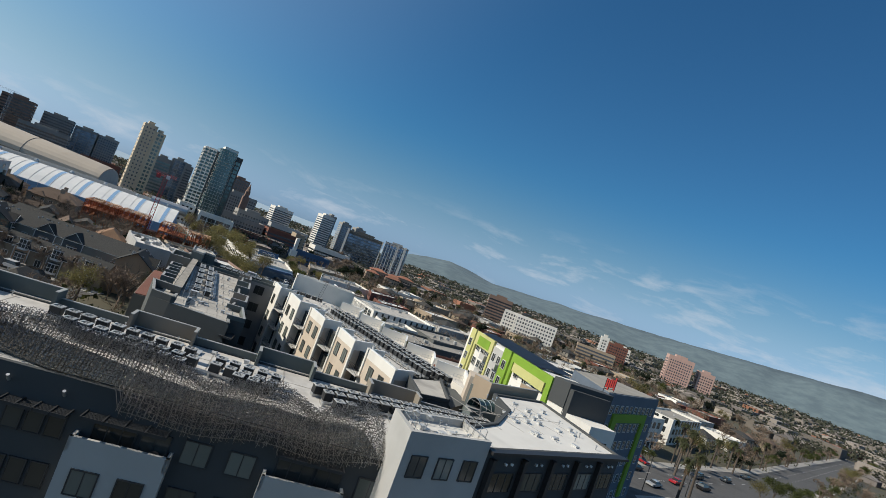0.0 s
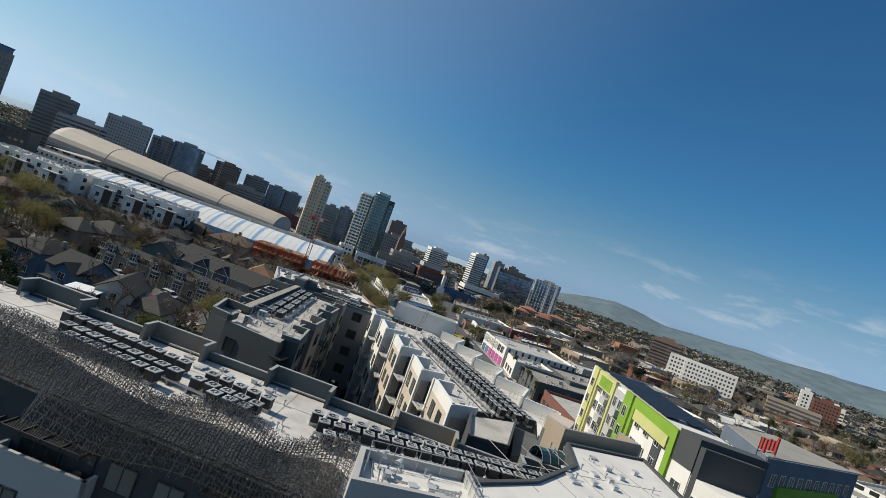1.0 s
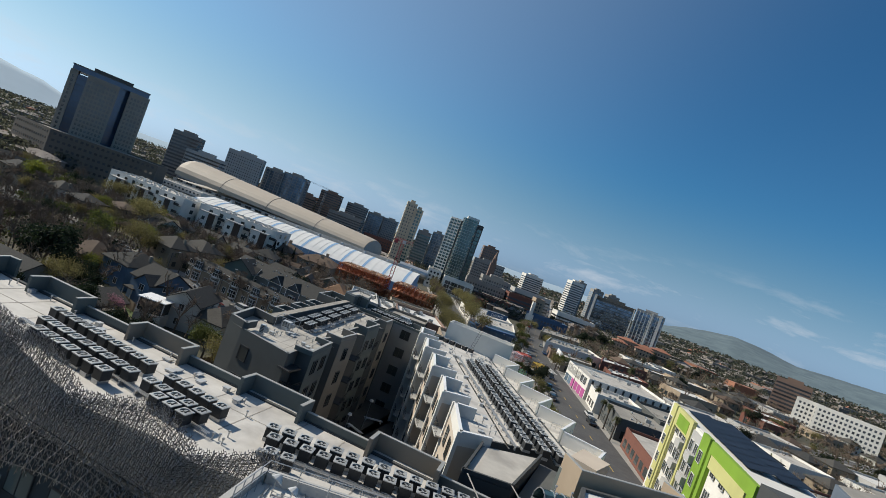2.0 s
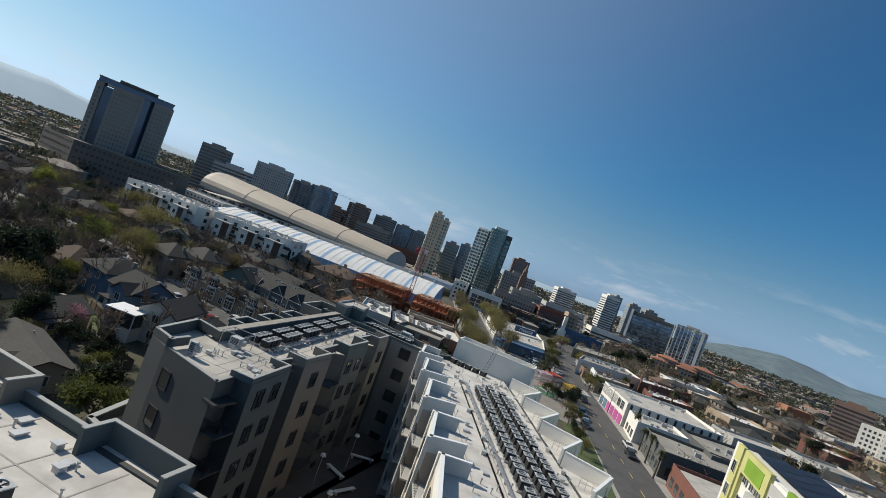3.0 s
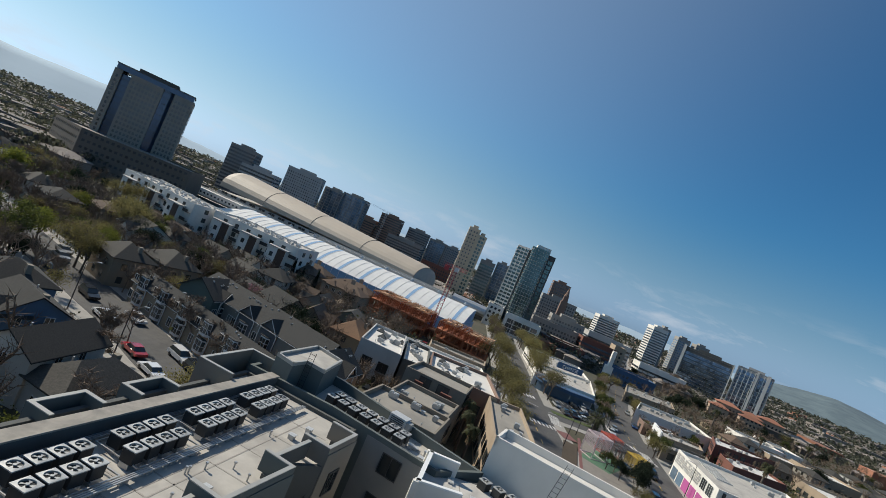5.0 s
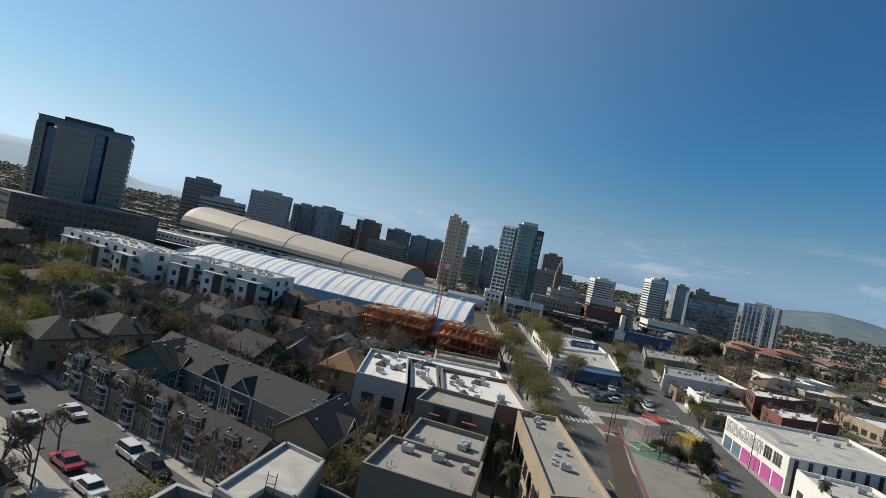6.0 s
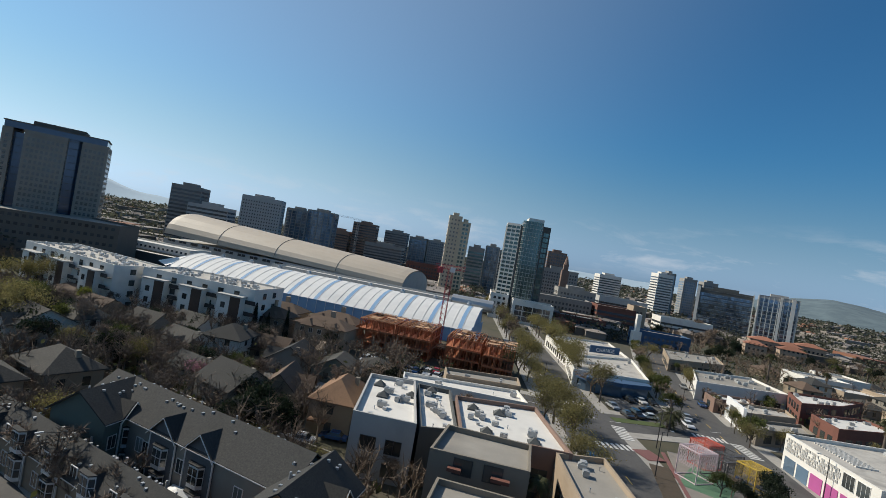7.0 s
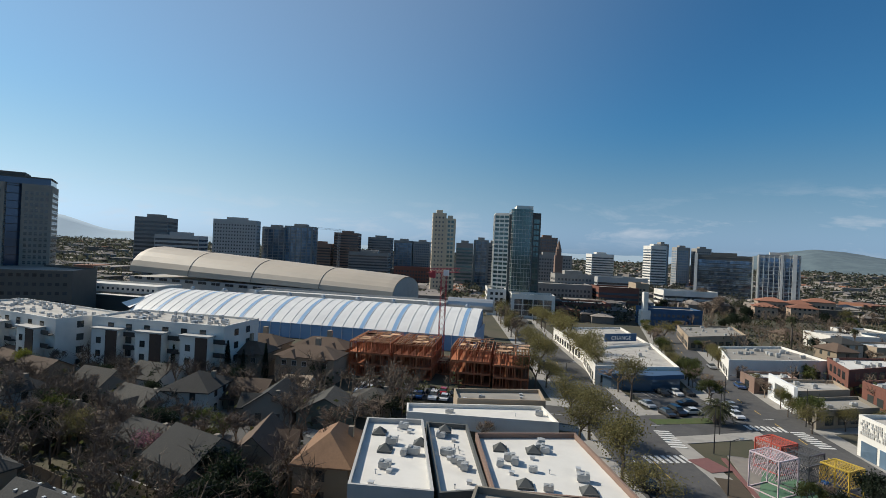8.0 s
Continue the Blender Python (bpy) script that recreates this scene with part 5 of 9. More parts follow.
def gable_walls(w, f, x0, x1, y0, y1, z0, z, rise):
    ym = (y0 + y1) / 2
    w.prism([f(x0, y0), f(x1, y0), f(x1, y1), f(x0, y1)], z0, z)
    for x in (x0, x1):
        w.poly([(*f(x, y0), z), (*f(x, y1), z), (*f(x, ym), z + rise)])


for k, (u, v, n) in enumerate(((-84, 190, 2), (-66, 192, 2), (-82, 179, 1), (-64, 180, 1))):
    ob = thing("condominium", "brown-roofed stucco condominium with hipped roofs", "condominium", group="condominiums by the tent")
    f = frame_of(u, v, 0)
    part("wall", Build().prism([f(-7.5, -4), f(7.5, -4), f(7.5, 4.5), f(-7.5, 4.5)], 0, 6.2), M_TAN, ob)
    r = Build()
    hip_roof(r, f, -7.5, 7.5, -4, 4.5, 6.2, 2.2)
    hip_roof(r, f, -5.5, -2, -5.2, 0, 6.0, 1.5, 0.3)
    hip_roof(r, f, 2, 5.5, -5.2, 0, 6.0, 1.5, 0.3)
    part("roof", r, M_BSHINGLE, ob)
    wall_windows(ob, f(-7.5, -4), f(7.5, -4), 0, 2, 3.0, 2.6, 1.2, 1.3, frame_mat=M_WFRAME)
    part("chimney", Build().box(*f(1, 1.5), 5, 1.2, 1.0, 5), M_TAN, ob)

# ---- towers downtown ----
def ribbon(shape, a, b, z0, storeys, storey, h, sill, inset_=0.4, out=0.05):
    """A long band of glass on each storey of one wall."""
    length, d, an = edge_frame(a, b)
    for j in range(storeys):
        s = length / 2
        shape.box(a[0] + d.x * s + d.y * (out - 0.1), a[1] + d.y * s - d.x * (out - 0.1), z0 + j * storey + sill, length - 2 * inset_, 0.2, h, an)


def piers(shape, a, b, z0, z1, pitch, w, out=0.25):
    length, d, an = edge_frame(a, b)
    n = max(int(length / pitch), 1)
    for i in range(n + 1):
        s = length * i / n
        shape.box(a[0] + d.x * s + d.y * out / 2, a[1] + d.y * s - d.x * out / 2, z0, w, out, z1 - z0, an)


def tower(name, label, cx, cy, sx, sy, z1, wall_mat, glass_mat, style="grid", deg=8.0, storey=2.9, pitch=2.3, z0=0.0, pier_mat=None, top=True):
    pts = rect(cx, cy, sx, sy, deg)
    ob = flat_block(name, label, "tower" if z1 > 30 else "building", pts, z0, z1, wall_mat, M_GROOF, parapet=0.9)
    n = int((z1 - z0 - 2.2) / storey)
    g, k = Build(), Build()
    for i in range(4):
        p, q = pts[i], pts[(i + 1) % 4]
        if style == "punched":
            joined_windows(g, p, q, z0 + 1.2, n, storey, pitch, pitch * 0.42, storey * 0.42)
        elif style == "grid":
            joined_windows(g, p, q, z0 + 1.2, n, storey, pitch, pitch * (0.68 if z1 > 40 else 0.55), storey * (0.6 if z1 > 40 else 0.5))
        elif style == "bands":
            ribbon(g, p, q, z0 + 1.2, n, storey, storey * 0.48, 0.8)
        else:
            joined_windows(g, p, q, z0 + 1.2, n, storey, pitch, pitch * 0.96, storey * 0.86, sill=0.3)
        if style == "piers":
            piers(k, p, q, z0, z1 - 0.5, pitch * 2, 0.7 if z1 > 45 else 0.45)
    part("glazing", g, glass_mat, ob, kind="stuff")
    if k.v:
        part("pier", k, pier_mat or wall_mat, ob, kind="stuff")
    if top and z1 > 20:
        c = rect(cx, cy, sx * 0.45, sy * 0.5, deg)
        part("plant_room", Build().prism(c, z1 - 0.9, z1 + 2.2), wall_mat, ob)
    return ob


# the office tower with blue glass, over its podium
TF = frame_of(-241, 243, 42)
office = thing("office_tower", "grey stone office tower with blue glass recesses", "tower")


M_OFFICE_L = stucco("grey_office_stone", (0.29, 0.26, 0.22))


def stone_block(owner, u0, u1, v0, v1, z0, z1, face=True, pitch=1.75, storey=2.5):
    pts = [TF(u0, v0), TF(u1, v0), TF(u1, v1), TF(u0, v1)]
    part("wall", Build().prism(pts, z0, z1), M_OFFICE_L, owner)
    g = Build()
    for i in (0, 1, 3):
        joined_windows(g, pts[i], pts[(i + 1) % 4], z0 + 0.6, int((z1 - z0 - 1.5) / storey), storey, pitch, 1.05, 1.35)
    part("glazing", g, M_DGLASS, owner, kind="stuff")
    h_ = Build()
    for i in (0, 1, 3):
        for j in range(int((z1 - z0) / storey)):
            length, d, an = edge_frame(pts[i], pts[(i + 1) % 4])
            h_.box((pts[i][0] + pts[(i + 1) % 4][0]) / 2 + d.y * 0.06, (pts[i][1] + pts[(i + 1) % 4][1]) / 2 - d.x * 0.06, z0 + j * storey + 2.3, length, 0.1, 0.12, an)
    part("string_course", h_, M_GREYC, owner, kind="stuff")


stone_block(office, -20, -16.2, -9, 12, 0, 53.5)
stone_block(office, -11.5, 4.2, -12, 12, 0, 53.5)
stone_block(office, 9.6, 20, -10, 12, 0, 53.5)
g = Build()
g.prism([TF(-16.2, -6), TF(-11.5, -6), TF(-11.5, 10), TF(-16.2, 10)], 0, 52)
g.prism([TF(4.2, -7.5), TF(9.6, -6), TF(9.6, 11), TF(4.2, 11)], 0, 54)
g.prism([TF(-19.4, -9.5), TF(19.2, -8.5), TF(19.2, 11.5), TF(-19.4, 11.5)], 53.5, 56.2)
part("glazing", g, glass("deep_blue_curtain_glass", (0.045, 0.085, 0.16), rough=0.12, per_object=0.1, metal=0.3), office, "blue curtain glass")
mull = Build()
for j in range(16):
    mull.prism([TF(4.2, -7.56), TF(9.6, -6.06), TF(9.6, -6.0), TF(4.2, -7.5)], 3 + j * 3.3, 3.25 + j * 3.3)
    mull.prism([TF(-16.2, -6.06), TF(-11.5, -6.06), TF(-11.5, -6.0), TF(-16.2, -6.0)], 3 + j * 3.3, 3.25 + j * 3.3)
part("mullion", mull, M_DARK, office, kind="stuff")
part("roof", Build().prism([TF(-19.8, -10), TF(19.6, -9), TF(19.6, 12), TF(-19.8, 12)], 56.2, 56.7).prism([TF(-10, -6), TF(10, -6), TF(10, 8), TF(-10, 8)], 56.7, 58.6), M_OFFICE, office)
pod = flat_block("office_podium", "long dark stone podium with small windows", "building", [(-262, 214), (-226, 200), (-183, 226), (-190, 244), (-235, 250)], 0, 19, M_OFFICE, M_GROOF)
gp = Build()
for p, q in (((-262, 214), (-226, 200)), ((-226, 200), (-183, 226))):
    joined_windows(gp, p, q, 2, 5, 3.4, 2.4, 1.3, 1.2)
part("glazing", gp, M_DGLASS, pod, kind="stuff")

# the teal glass apartment tower
TT = frame_of(-22, 352, 8)
teal = thing("apartment_tower", "apartment tower with a rounded teal glass front and white slab", "tower")
slab = [TT(-12.6, -5), TT(-5.2, -8.5), TT(-5.2, 10), TT(-12.6, 10)]
part("slab", Build().prism(slab, 0, 55.2), M_WHITE, teal)
g = Build()
for i in (0, 3):
    ribbon(g, slab[i], slab[(i + 1) % 4], 12, 18, 2.35, 1.35, 0.5, 0.15)
part("glazing", g, M_TGLASS, teal, kind="stuff")
g = Build()
for i in (0, 3):
    piers(g, slab[i], slab[(i + 1) % 4], 12, 54.6, 2.6, 0.35, 0.14)
part("pier", g, M_WHITE, teal, kind="stuff")
part("pier", Build().prism([TT(-5.2, -8.8), TT(-4.0, -9.2), TT(-4.0, 10), TT(-5.2, 10)], 0, 54.5), M_SLATE, teal)
curve = [TT(-4.0, -8.9)] + [TT(-4.0 + 11.7 * (1 - math.cos(a)) / 2, -8.9 - 2.6 * math.sin(a)) for a in [math.pi * k / 10 for k in range(1, 10)]] + [TT(7.7, -8.6), TT(7.7, 10), TT(-4.0, 10)]
part("glass_front", Build().prism(curve, 0, 57.5), M_TGLASS, teal, "rounded teal glass front")
fl = Build()
for j in range(23):
    fl.prism(inset(ccw(curve), -0.12), 4 + j * 2.35, 4.22 + j * 2.35)
for p, q in zip(curve[:10], curve[1:11]):
    piers(fl, p, q, 4, 57.4, 1.6, 0.12, 0.1)
part("floor_band", fl, M_LGREY, teal, kind="stuff")
side = [TT(7.7, -7.5), TT(12.6, -5.5), TT(12.6, 10), TT(7.7, 10)]
part("side_wing", Build().prism(side, 0, 56.0), M_SLATE, teal)
g = Build()
for i in (0, 1):
    joined_windows(g, side[i], side[(i + 1) % 4], 4, 16, 3.05, 1.7, 1.5, 2.3, sill=0.4)
part("glazing", g, M_TGLASS, teal, kind="stuff")
part("crown", Build().prism([TT(-1, -6), TT(8, -6), TT(8, 8), TT(-1, 8)], 57.5, 59.8), M_WHITE, teal, "white crown")
podt = tower("tower_podium", "white framed podium with shop windows", -12, 335, 22, 14, 12.5, M_WHITE, M_DGLASS, "piers", pitch=2.4)
podl = tower("tower_podium", "pale lower flats beside the street", -32, 345, 10, 26, 14, M_WHITE, M_DGLASS, "grid", pitch=2.6)

M_BLUE2 = glass("sky_blue_curtain_glass", (0.36, 0.50, 0.68), rough=0.06, per_island=0.6, metal=0.75)
# blue glass pair with white fins
for cx, cy, sx, z1, style, wm, gm in ((139.5, 511, 41, 39.0, "curtain", M_SLATE, M_BLUE2), (168.5, 484, 26, 40.5, "piers", M_LGREY, M_BLUE2)):
    t_ = tower("glass_tower", "blue glass apartment tower with white fins", cx, cy, sx, 16, z1, wm, gm, style, deg=-18, pitch=2.2 if style == "curtain" else 1.6, storey=3.1, pier_mat=M_WHITE)
    p = rect(cx, cy, sx, 16, -18)
    d_ = (Vector(p[1]) - Vector(p[0])).normalized()
    for s, w_, h_ in ((0.6, 2.2, 1.2), (sx - 0.5, 0.8, 0.6)) if style == "curtain" else ((sx * 0.56, 1.6, 0.5), (sx * 0.86, 2.6, 1.0)):
        q = Vector(p[0]) + d_ * s
        part("fin", Build().box(q.x, q.y - 0.3, 0, w_, 1.4, z1 + h_, radians(-18)), M_WHITE, t_, "white edge fin")
    bands_ = Build()
    for j in range(int(z1 / 3.1)):
        bands_.prism(rect(cx, cy, sx + 0.3, 16.3, -18), 3.1 * j + 3.4, 3.1 * j + 3.52)
    part("floor_band", bands_, M_GREYC, t_, kind="stuff")

TOWERS = (
    ("office_tower", "dark ribbed stone office tower", -283, 388, 22, 20, 47, M_DGREY, M_DGLASS, "bands", 20),
    ("office_building", "pale office slab with punched windows", -259, 384, 30, 16, 35, M_LGREY, M_DGLASS, "bands", 14),
    ("hotel_tower", "light grey hotel tower with small windows", -272, 472, 36, 18, 51, M_LGREY, M_DGLASS, "punched", 20),
    ("office_tower", "dark glass office tower with stepped top", -252, 505, 20, 20, 47, M_GREYC, M_BGLASS, "piers", 12),
    ("office_tower", "dark glass office tower with stepped top", -232, 515, 26, 20, 49, M_GREYC, M_BGLASS, "piers", 12),
    ("office_building", "low brown office building far off", -240, 580, 25, 20, 34, M_BROWN, M_DGLASS, "bands", 10),
    ("office_tower", "reddish brown glass office tower", -214, 590, 26, 20, 46.5, M_BROWN, M_DGLASS, "bands", 10),
    ("office_tower", "dark office slab behind the hall", -192, 640, 27, 20, 44, M_DGREY, M_DGLASS, "bands", 8),
    ("office_tower", "grey office slab behind the hall", -171, 668, 22, 20, 42, M_GREYC, M_BGLASS, "piers", 8),
    ("office_tower", "grey glass office slab behind the hall", -149, 672, 20, 20, 41.5, M_GREYC, M_BGLASS, "grid", 8),
    ("office_building", "low grey office block behind the hall", -178, 560, 40, 18, 27, M_GREYC, M_DGLASS, "bands", 8),
    ("office_building", "low red-roofed block behind the hall", -110, 470, 30, 14, 18, M_BRICK, M_DGLASS, "grid", 8),
    ("apartment_tower", "slim cream apartment tower with balconies", -77, 404, 9, 12, 58, M_CREAM, M_DGLASS, "punched", 14),
    ("apartment_tower", "lower cream part of the apartment tower", -69.5, 405, 7, 12, 54.5, M_CREAM, M_TGLASS, "grid", 14),
    ("office_tower", "dark green glass office tower", -70, 485, 14, 18, 39.5, M_DGREY, M_TGLASS, "bands", 8),
    ("office_tower", "dark glass office tower beside the street", -58, 500, 12, 18, 43, M_GREYC, M_BGLASS, "piers", 8),
    ("office_building", "narrow dark office block far off", -55, 580, 9, 16, 42.5, M_DGREY, M_DGLASS, "bands", 8),
    ("hotel_tower", "old brown stone hotel tower", -2, 550, 18, 16, 49, M_BROWN, M_DGLASS, "grid", 8),
    ("hotel_building", "long grey hotel block with window rows", 2, 520, 34, 14, 33, M_GREYC, M_DGLASS, "grid", 8),
    ("office_building", "low dark block beside the tower", 6, 398, 34, 24, 15.5, M_DGREY, M_DGLASS, "grid", 8),
    ("office_building", "grey blank-walled hall with ducts", 14, 420, 26, 18, 21, M_GREYC, M_DGLASS, "grid", 8),
    ("brick_building", "low red brick block with a pale cornice", 15, 352, 28, 18, 8.5, M_BRICK, M_DGLASS, "grid", 8),
    ("office_building", "white office block with dark bands", 65, 705, 27, 20, 36.5, M_WHITE, M_DGLASS, "bands", 14),
    ("office_tower", "pale stepped tower with a glass top", 117, 655, 17, 20, 48, M_WHITE, M_DGLASS, "bands", 12),
    ("office_tower", "glass flank of the stepped tower", 124, 660, 9, 18, 50.5, M_GREYC, M_BGLASS, "piers", 12),
    ("apartment_tower", "grey apartment tower far off", 155, 698, 15, 15, 48.5, M_GREYC, M_BGLASS, "grid", 8),
    ("apartment_tower", "grey apartment tower far off", 176, 694, 16, 15, 48, M_GREYC, M_DGLASS, "grid", 8),
    ("office_building", "long white gallery building with a glass roof", 50, 462, 36, 26, 19, M_LGREY, M_DGLASS, "bands", 8),
    ("brick_building", "brown brick theatre block with a pale roof", 38, 393, 24, 20, 15.5, M_BRICK, M_DGLASS, "bands", 8),
    ("office_building", "tan annex of the theatre block", 53, 396, 8, 14, 18.5, M_TAN, M_DGLASS, "grid", 8),
    ("office_building", "pale car park with open decks", 92, 440, 36, 18, 13, M_WHITE, M_DGLASS, "bands", 8),
    ("theatre", "low blue fronted theatre with a pale roof", 57, 338, 28, 14, 9.0, M_TBLUE_D, M_BGLASS, "grid", 8),
    ("hotel_building", "white hotel slab with a window grid", 232, 322, 14, 16, 20, M_WHITE, M_DGLASS, "grid", -38),
    ("hotel_building", "white-ended hotel slab with a window grid", 246, 305, 34, 14, 20, M_WHITE, M_DGLASS, "grid", -38),
    ("office_building", "unfinished brown framed building", 262, 396, 24, 14, 27, M_BROWN, M_DGLASS, "bands", -30),
    ("hospital", "pink stone hospital with stepped wings", 470, 346, 26, 18, 34, M_PINK, M_DGLASS, "grid", -40),
    ("hospital", "pink stone hospital with stepped wings", 494, 330, 16, 14, 28, M_PINK, M_DGLASS, "grid", -40),
    ("office_building", "white slab far off with bands", 420, 380, 18, 12, 22, M_WHITE, M_DGLASS, "bands", -40),
    ("office_building", "red and white flats far off", 400, 366, 20, 10, 23, M_BRICK, M_DGLASS, "grid", -40),
    ("office_building", "tan office block with red roof", 320, 310, 34, 14, 14, M_TAN, M_DGLASS, "bands", -38),
    ("apartment_tower", "slim white tower far off", 360, 346, 8, 8, 27, M_WHITE, M_DGLASS, "grid", -38),
)
for name, label, cx, cy, sx, sy, z1, wm, gm, style, deg in TOWERS:
    tower(name, label, cx, cy, sx, sy, z1, wm, gm, style, deg)
spire = thing("church_spire", "dark brown brick church spire", "spire")
part("shaft", Build().prism(rect(7, 486, 6, 6, 8), 0, 33), M_BROWN, spire)
part("lantern", Build().prism(rect(7, 486, 4, 4, 8), 33, 38), M_BROWN, spire)
part("cone", Build().cone((7, 486, 38), (7, 486, 46), 2.2, 0.1, 8), M_BROWN, spire)
sign = thing("theatre_sign", "white theatre sign tower", "sign")
part("pylon", Build().prism(rect(44, 330, 2.2, 3, 8), 0, 17), M_WHITE, sign)
part("base", Build().prism(rect(44, 330, 4.5, 4, 8), 0, 8), M_WHITE, sign)

# ---- shops and commercial blocks ----
OCC = []                                          # taken ground: x, y, radius


def taken(x, y, r):
    return any((x - a) ** 2 + (y - b) ** 2 < (r + c) ** 2 for a, b, c in OCC)


def on_road(x, y, margin=3.0):
    for pts, width in STREETS:
        for p, q in zip(pts, pts[1:]):
            d = Vector(q) - Vector(p)
            t = max(0, min(1, (Vector((x, y)) - Vector(p)).dot(d) / d.length_squared))
            if (Vector((x, y)) - Vector(p) - d * t).length < width / 2 + margin:
                return True
    return False


UNIT = Build().box(0, 0, 0.25, 1.7, 1.2, 1.0).box(0, 0, 0, 1.4, 0.9, 0.25).cone((0.35, 0, 1.25), (0.35, 0, 1.35), 0.4, 0.4, 10).box(-0.55, 0, 1.25, 0.5, 0.9, 0.2).mesh("air_handler", M_CTOP)
SKYLIGHT = Build()
SKYLIGHT.prism([(-0.9, -0.9), (0.9, -0.9), (0.9, 0.9), (-0.9, 0.9)], 0, 0.25)
for a, b in (((-0.8, -0.8), (0.8, -0.8)), ((0.8, -0.8), (0.8, 0.8)), ((0.8, 0.8), (-0.8, 0.8)), ((-0.8, 0.8), (-0.8, -0.8))):
    SKYLIGHT.poly([(*a, 0.25), (*b, 0.25), (0, 0, 1.0)])
SKYLIGHT = SKYLIGHT.mesh("pyramid_skylight", M_SLATE)


def inside(x, y, pts):
    hit_ = False
    for i in range(len(pts)):
        (x0, y0), (x1, y1) = pts[i - 1], pts[i]
        if (y0 > y) != (y1 > y) and x < (x1 - x0) * (y - y0) / (y1 - y0) + x0:
            hit_ = not hit_
    return hit_


def roof_units(pts, z, n, deg, meshes=None):
    xs, ys = [p[0] for p in pts], [p[1] for p in pts]
    core = inset(ccw(pts), 1.6)
    k = tries = 0
    while k < n and tries < n * 30:
        tries += 1
        x, y = random.uniform(min(xs), max(xs)), random.uniform(min(ys), max(ys))
        if not inside(x, y, core):
            continue
        k += 1
        me, nm, lab = random.choice(meshes or ((UNIT, "air_handler", "boxy grey air handler on a flat roof"), (UNIT, "air_handler", "boxy grey air handler on a flat roof"), (vent_c, "exhaust_vent", "square pale exhaust vent on the roof"), (vent_b, "pipe_vent", "thin grey vent pipe on the roof")))
        sc_ = random.uniform(0.6, 0.85) if me is UNIT else 1.0
        solid(nm, me, None, lab, "roof unit", group="roof units", m=pose(x, y, z, 0, 0, deg + random.choice((0, 90, 180))) @ Matrix.Diagonal((sc_, sc_, sc_ * 0.85, 1)))


def shop(label, pts, z1, wall_mat, roof_mat, units=4, windows=True, name="shop", deg=0.0, parapet=0.7, storeys=1):
    pts = ccw(pts)
    ob = flat_block(name, label, "building", pts, 0, z1, wall_mat, roof_mat, parapet=parapet)
    if windows:
        for p, q in zip(pts, pts[1:] + pts[:1]):
            if p[1] < 118 and p[0] < 40:
                wall_windows(ob, p, q, 0.2, storeys, 3.2, 3.6, 2.3, 2.0, sill=0.6, margin=0.8)
            else:
                fg = Build()
                joined_windows(fg, p, q, 0.2, storeys, 3.2, 3.6, 2.3, 2.0, sill=0.6, margin=0.8)
                part("glazing", fg, M_GLASS, ob, kind="stuff")
    roof_units(pts, z1 - parapet, int(units * 1.4), deg)
    cx, cy = sum(p[0] for p in pts) / len(pts), sum(p[1] for p in pts) / len(pts)
    OCC.append((cx, cy, max(math.dist((cx, cy), p) for p in pts) * 0.85))
    return ob


shop("white commercial building with a bright white roof", [(-28.3, 111.5), (-19.3, 112.4), (-25.2, 133.5), (-33.1, 131.7)], 9, M_LGREY, M_WROOF, 9, storeys=2)
shop("low grey link building with roof machines", [(-19.0, 113.4), (-14.0, 115.6), (-18.9, 135.0), (-24.9, 134.4)], 8.4, M_SLATE, M_WROOF, 13, False)
shop("white-roofed commercial building with pyramid skylights", [(-13.5, 114.4), (1.8, 115.8), (-3.7, 134.7), (-17.2, 130.4)], 9, M_BROWN, M_WROOF, 10, storeys=2)
for x, y in ((-13.6, 127.2), (-10.2, 117.6), (-3.4, 118.0), (-9.4, 127.6), (-30, 128), (-27.6, 122.6), (-23.8, 125.8), (-21.6, 131.6)):
    solid("pyramid_skylight", SKYLIGHT, None, "grey pyramid skylight on a white roof", "skylight", group="pyramid skylights", m=pose(x, y, 8.3, 0, 0, 8))
shop("low building with a long white roof", [(-31.0, 147.0), (-5.1, 149.6), (-7.8, 158.2), (-32.2, 151.8)], 5.4, M_WHITE, M_WROOF, 3)
shop("low grey-roofed store behind a parapet", [(-23.4, 155.0), (-7.2, 159.0), (-8.3, 166.8), (-25.1, 161.4)], 6.2, M_TAN, M_GROOF, 3)
shop("grey apartment house with red awnings", [(-15.5, 104.0), (-3.6, 104.6), (-3.8, 113.6), (-15.2, 113.6)], 9.6, M_TAUPE, M_GROOF, 0, storeys=3)
shop("dark stucco building with a grey felt roof", [(-14.6, 79.2), (-2.8, 79.2), (-2.8, 88.6), (-14.4, 88.6)], 9.2, M_TAUPE, M_GROOF, 5, storeys=2)
shop("dark stucco building with a grey felt roof", [(-13.2, 89.6), (-3.3, 89.6), (-3.4, 98.8), (-13.3, 98.8)], 8.8, M_TAUPE, M_GROOF, 3, storeys=2)
shop("long sand-coloured building with a grey roof", [(5.2, 86.0), (12.2, 89.8), (6.2, 118.0), (-0.4, 115.4)], 8.8, M_TAN, M_GROOF, 9, storeys=2)
for x, y, w in ((-12.2, 103.9, 1.6), (-6.8, 104.1, 2.2)):
    aw = thing("awning", "faded red window awning on a grey wall", "awning")
    for z in (6.6,):
        part("canvas", Build().prism([(x - w / 2, y - 0.8), (x + w / 2, y - 0.8), (x + w / 2, y), (x - w / 2, y)], z + 1.2, z + 1.6), M_BRICK, aw)
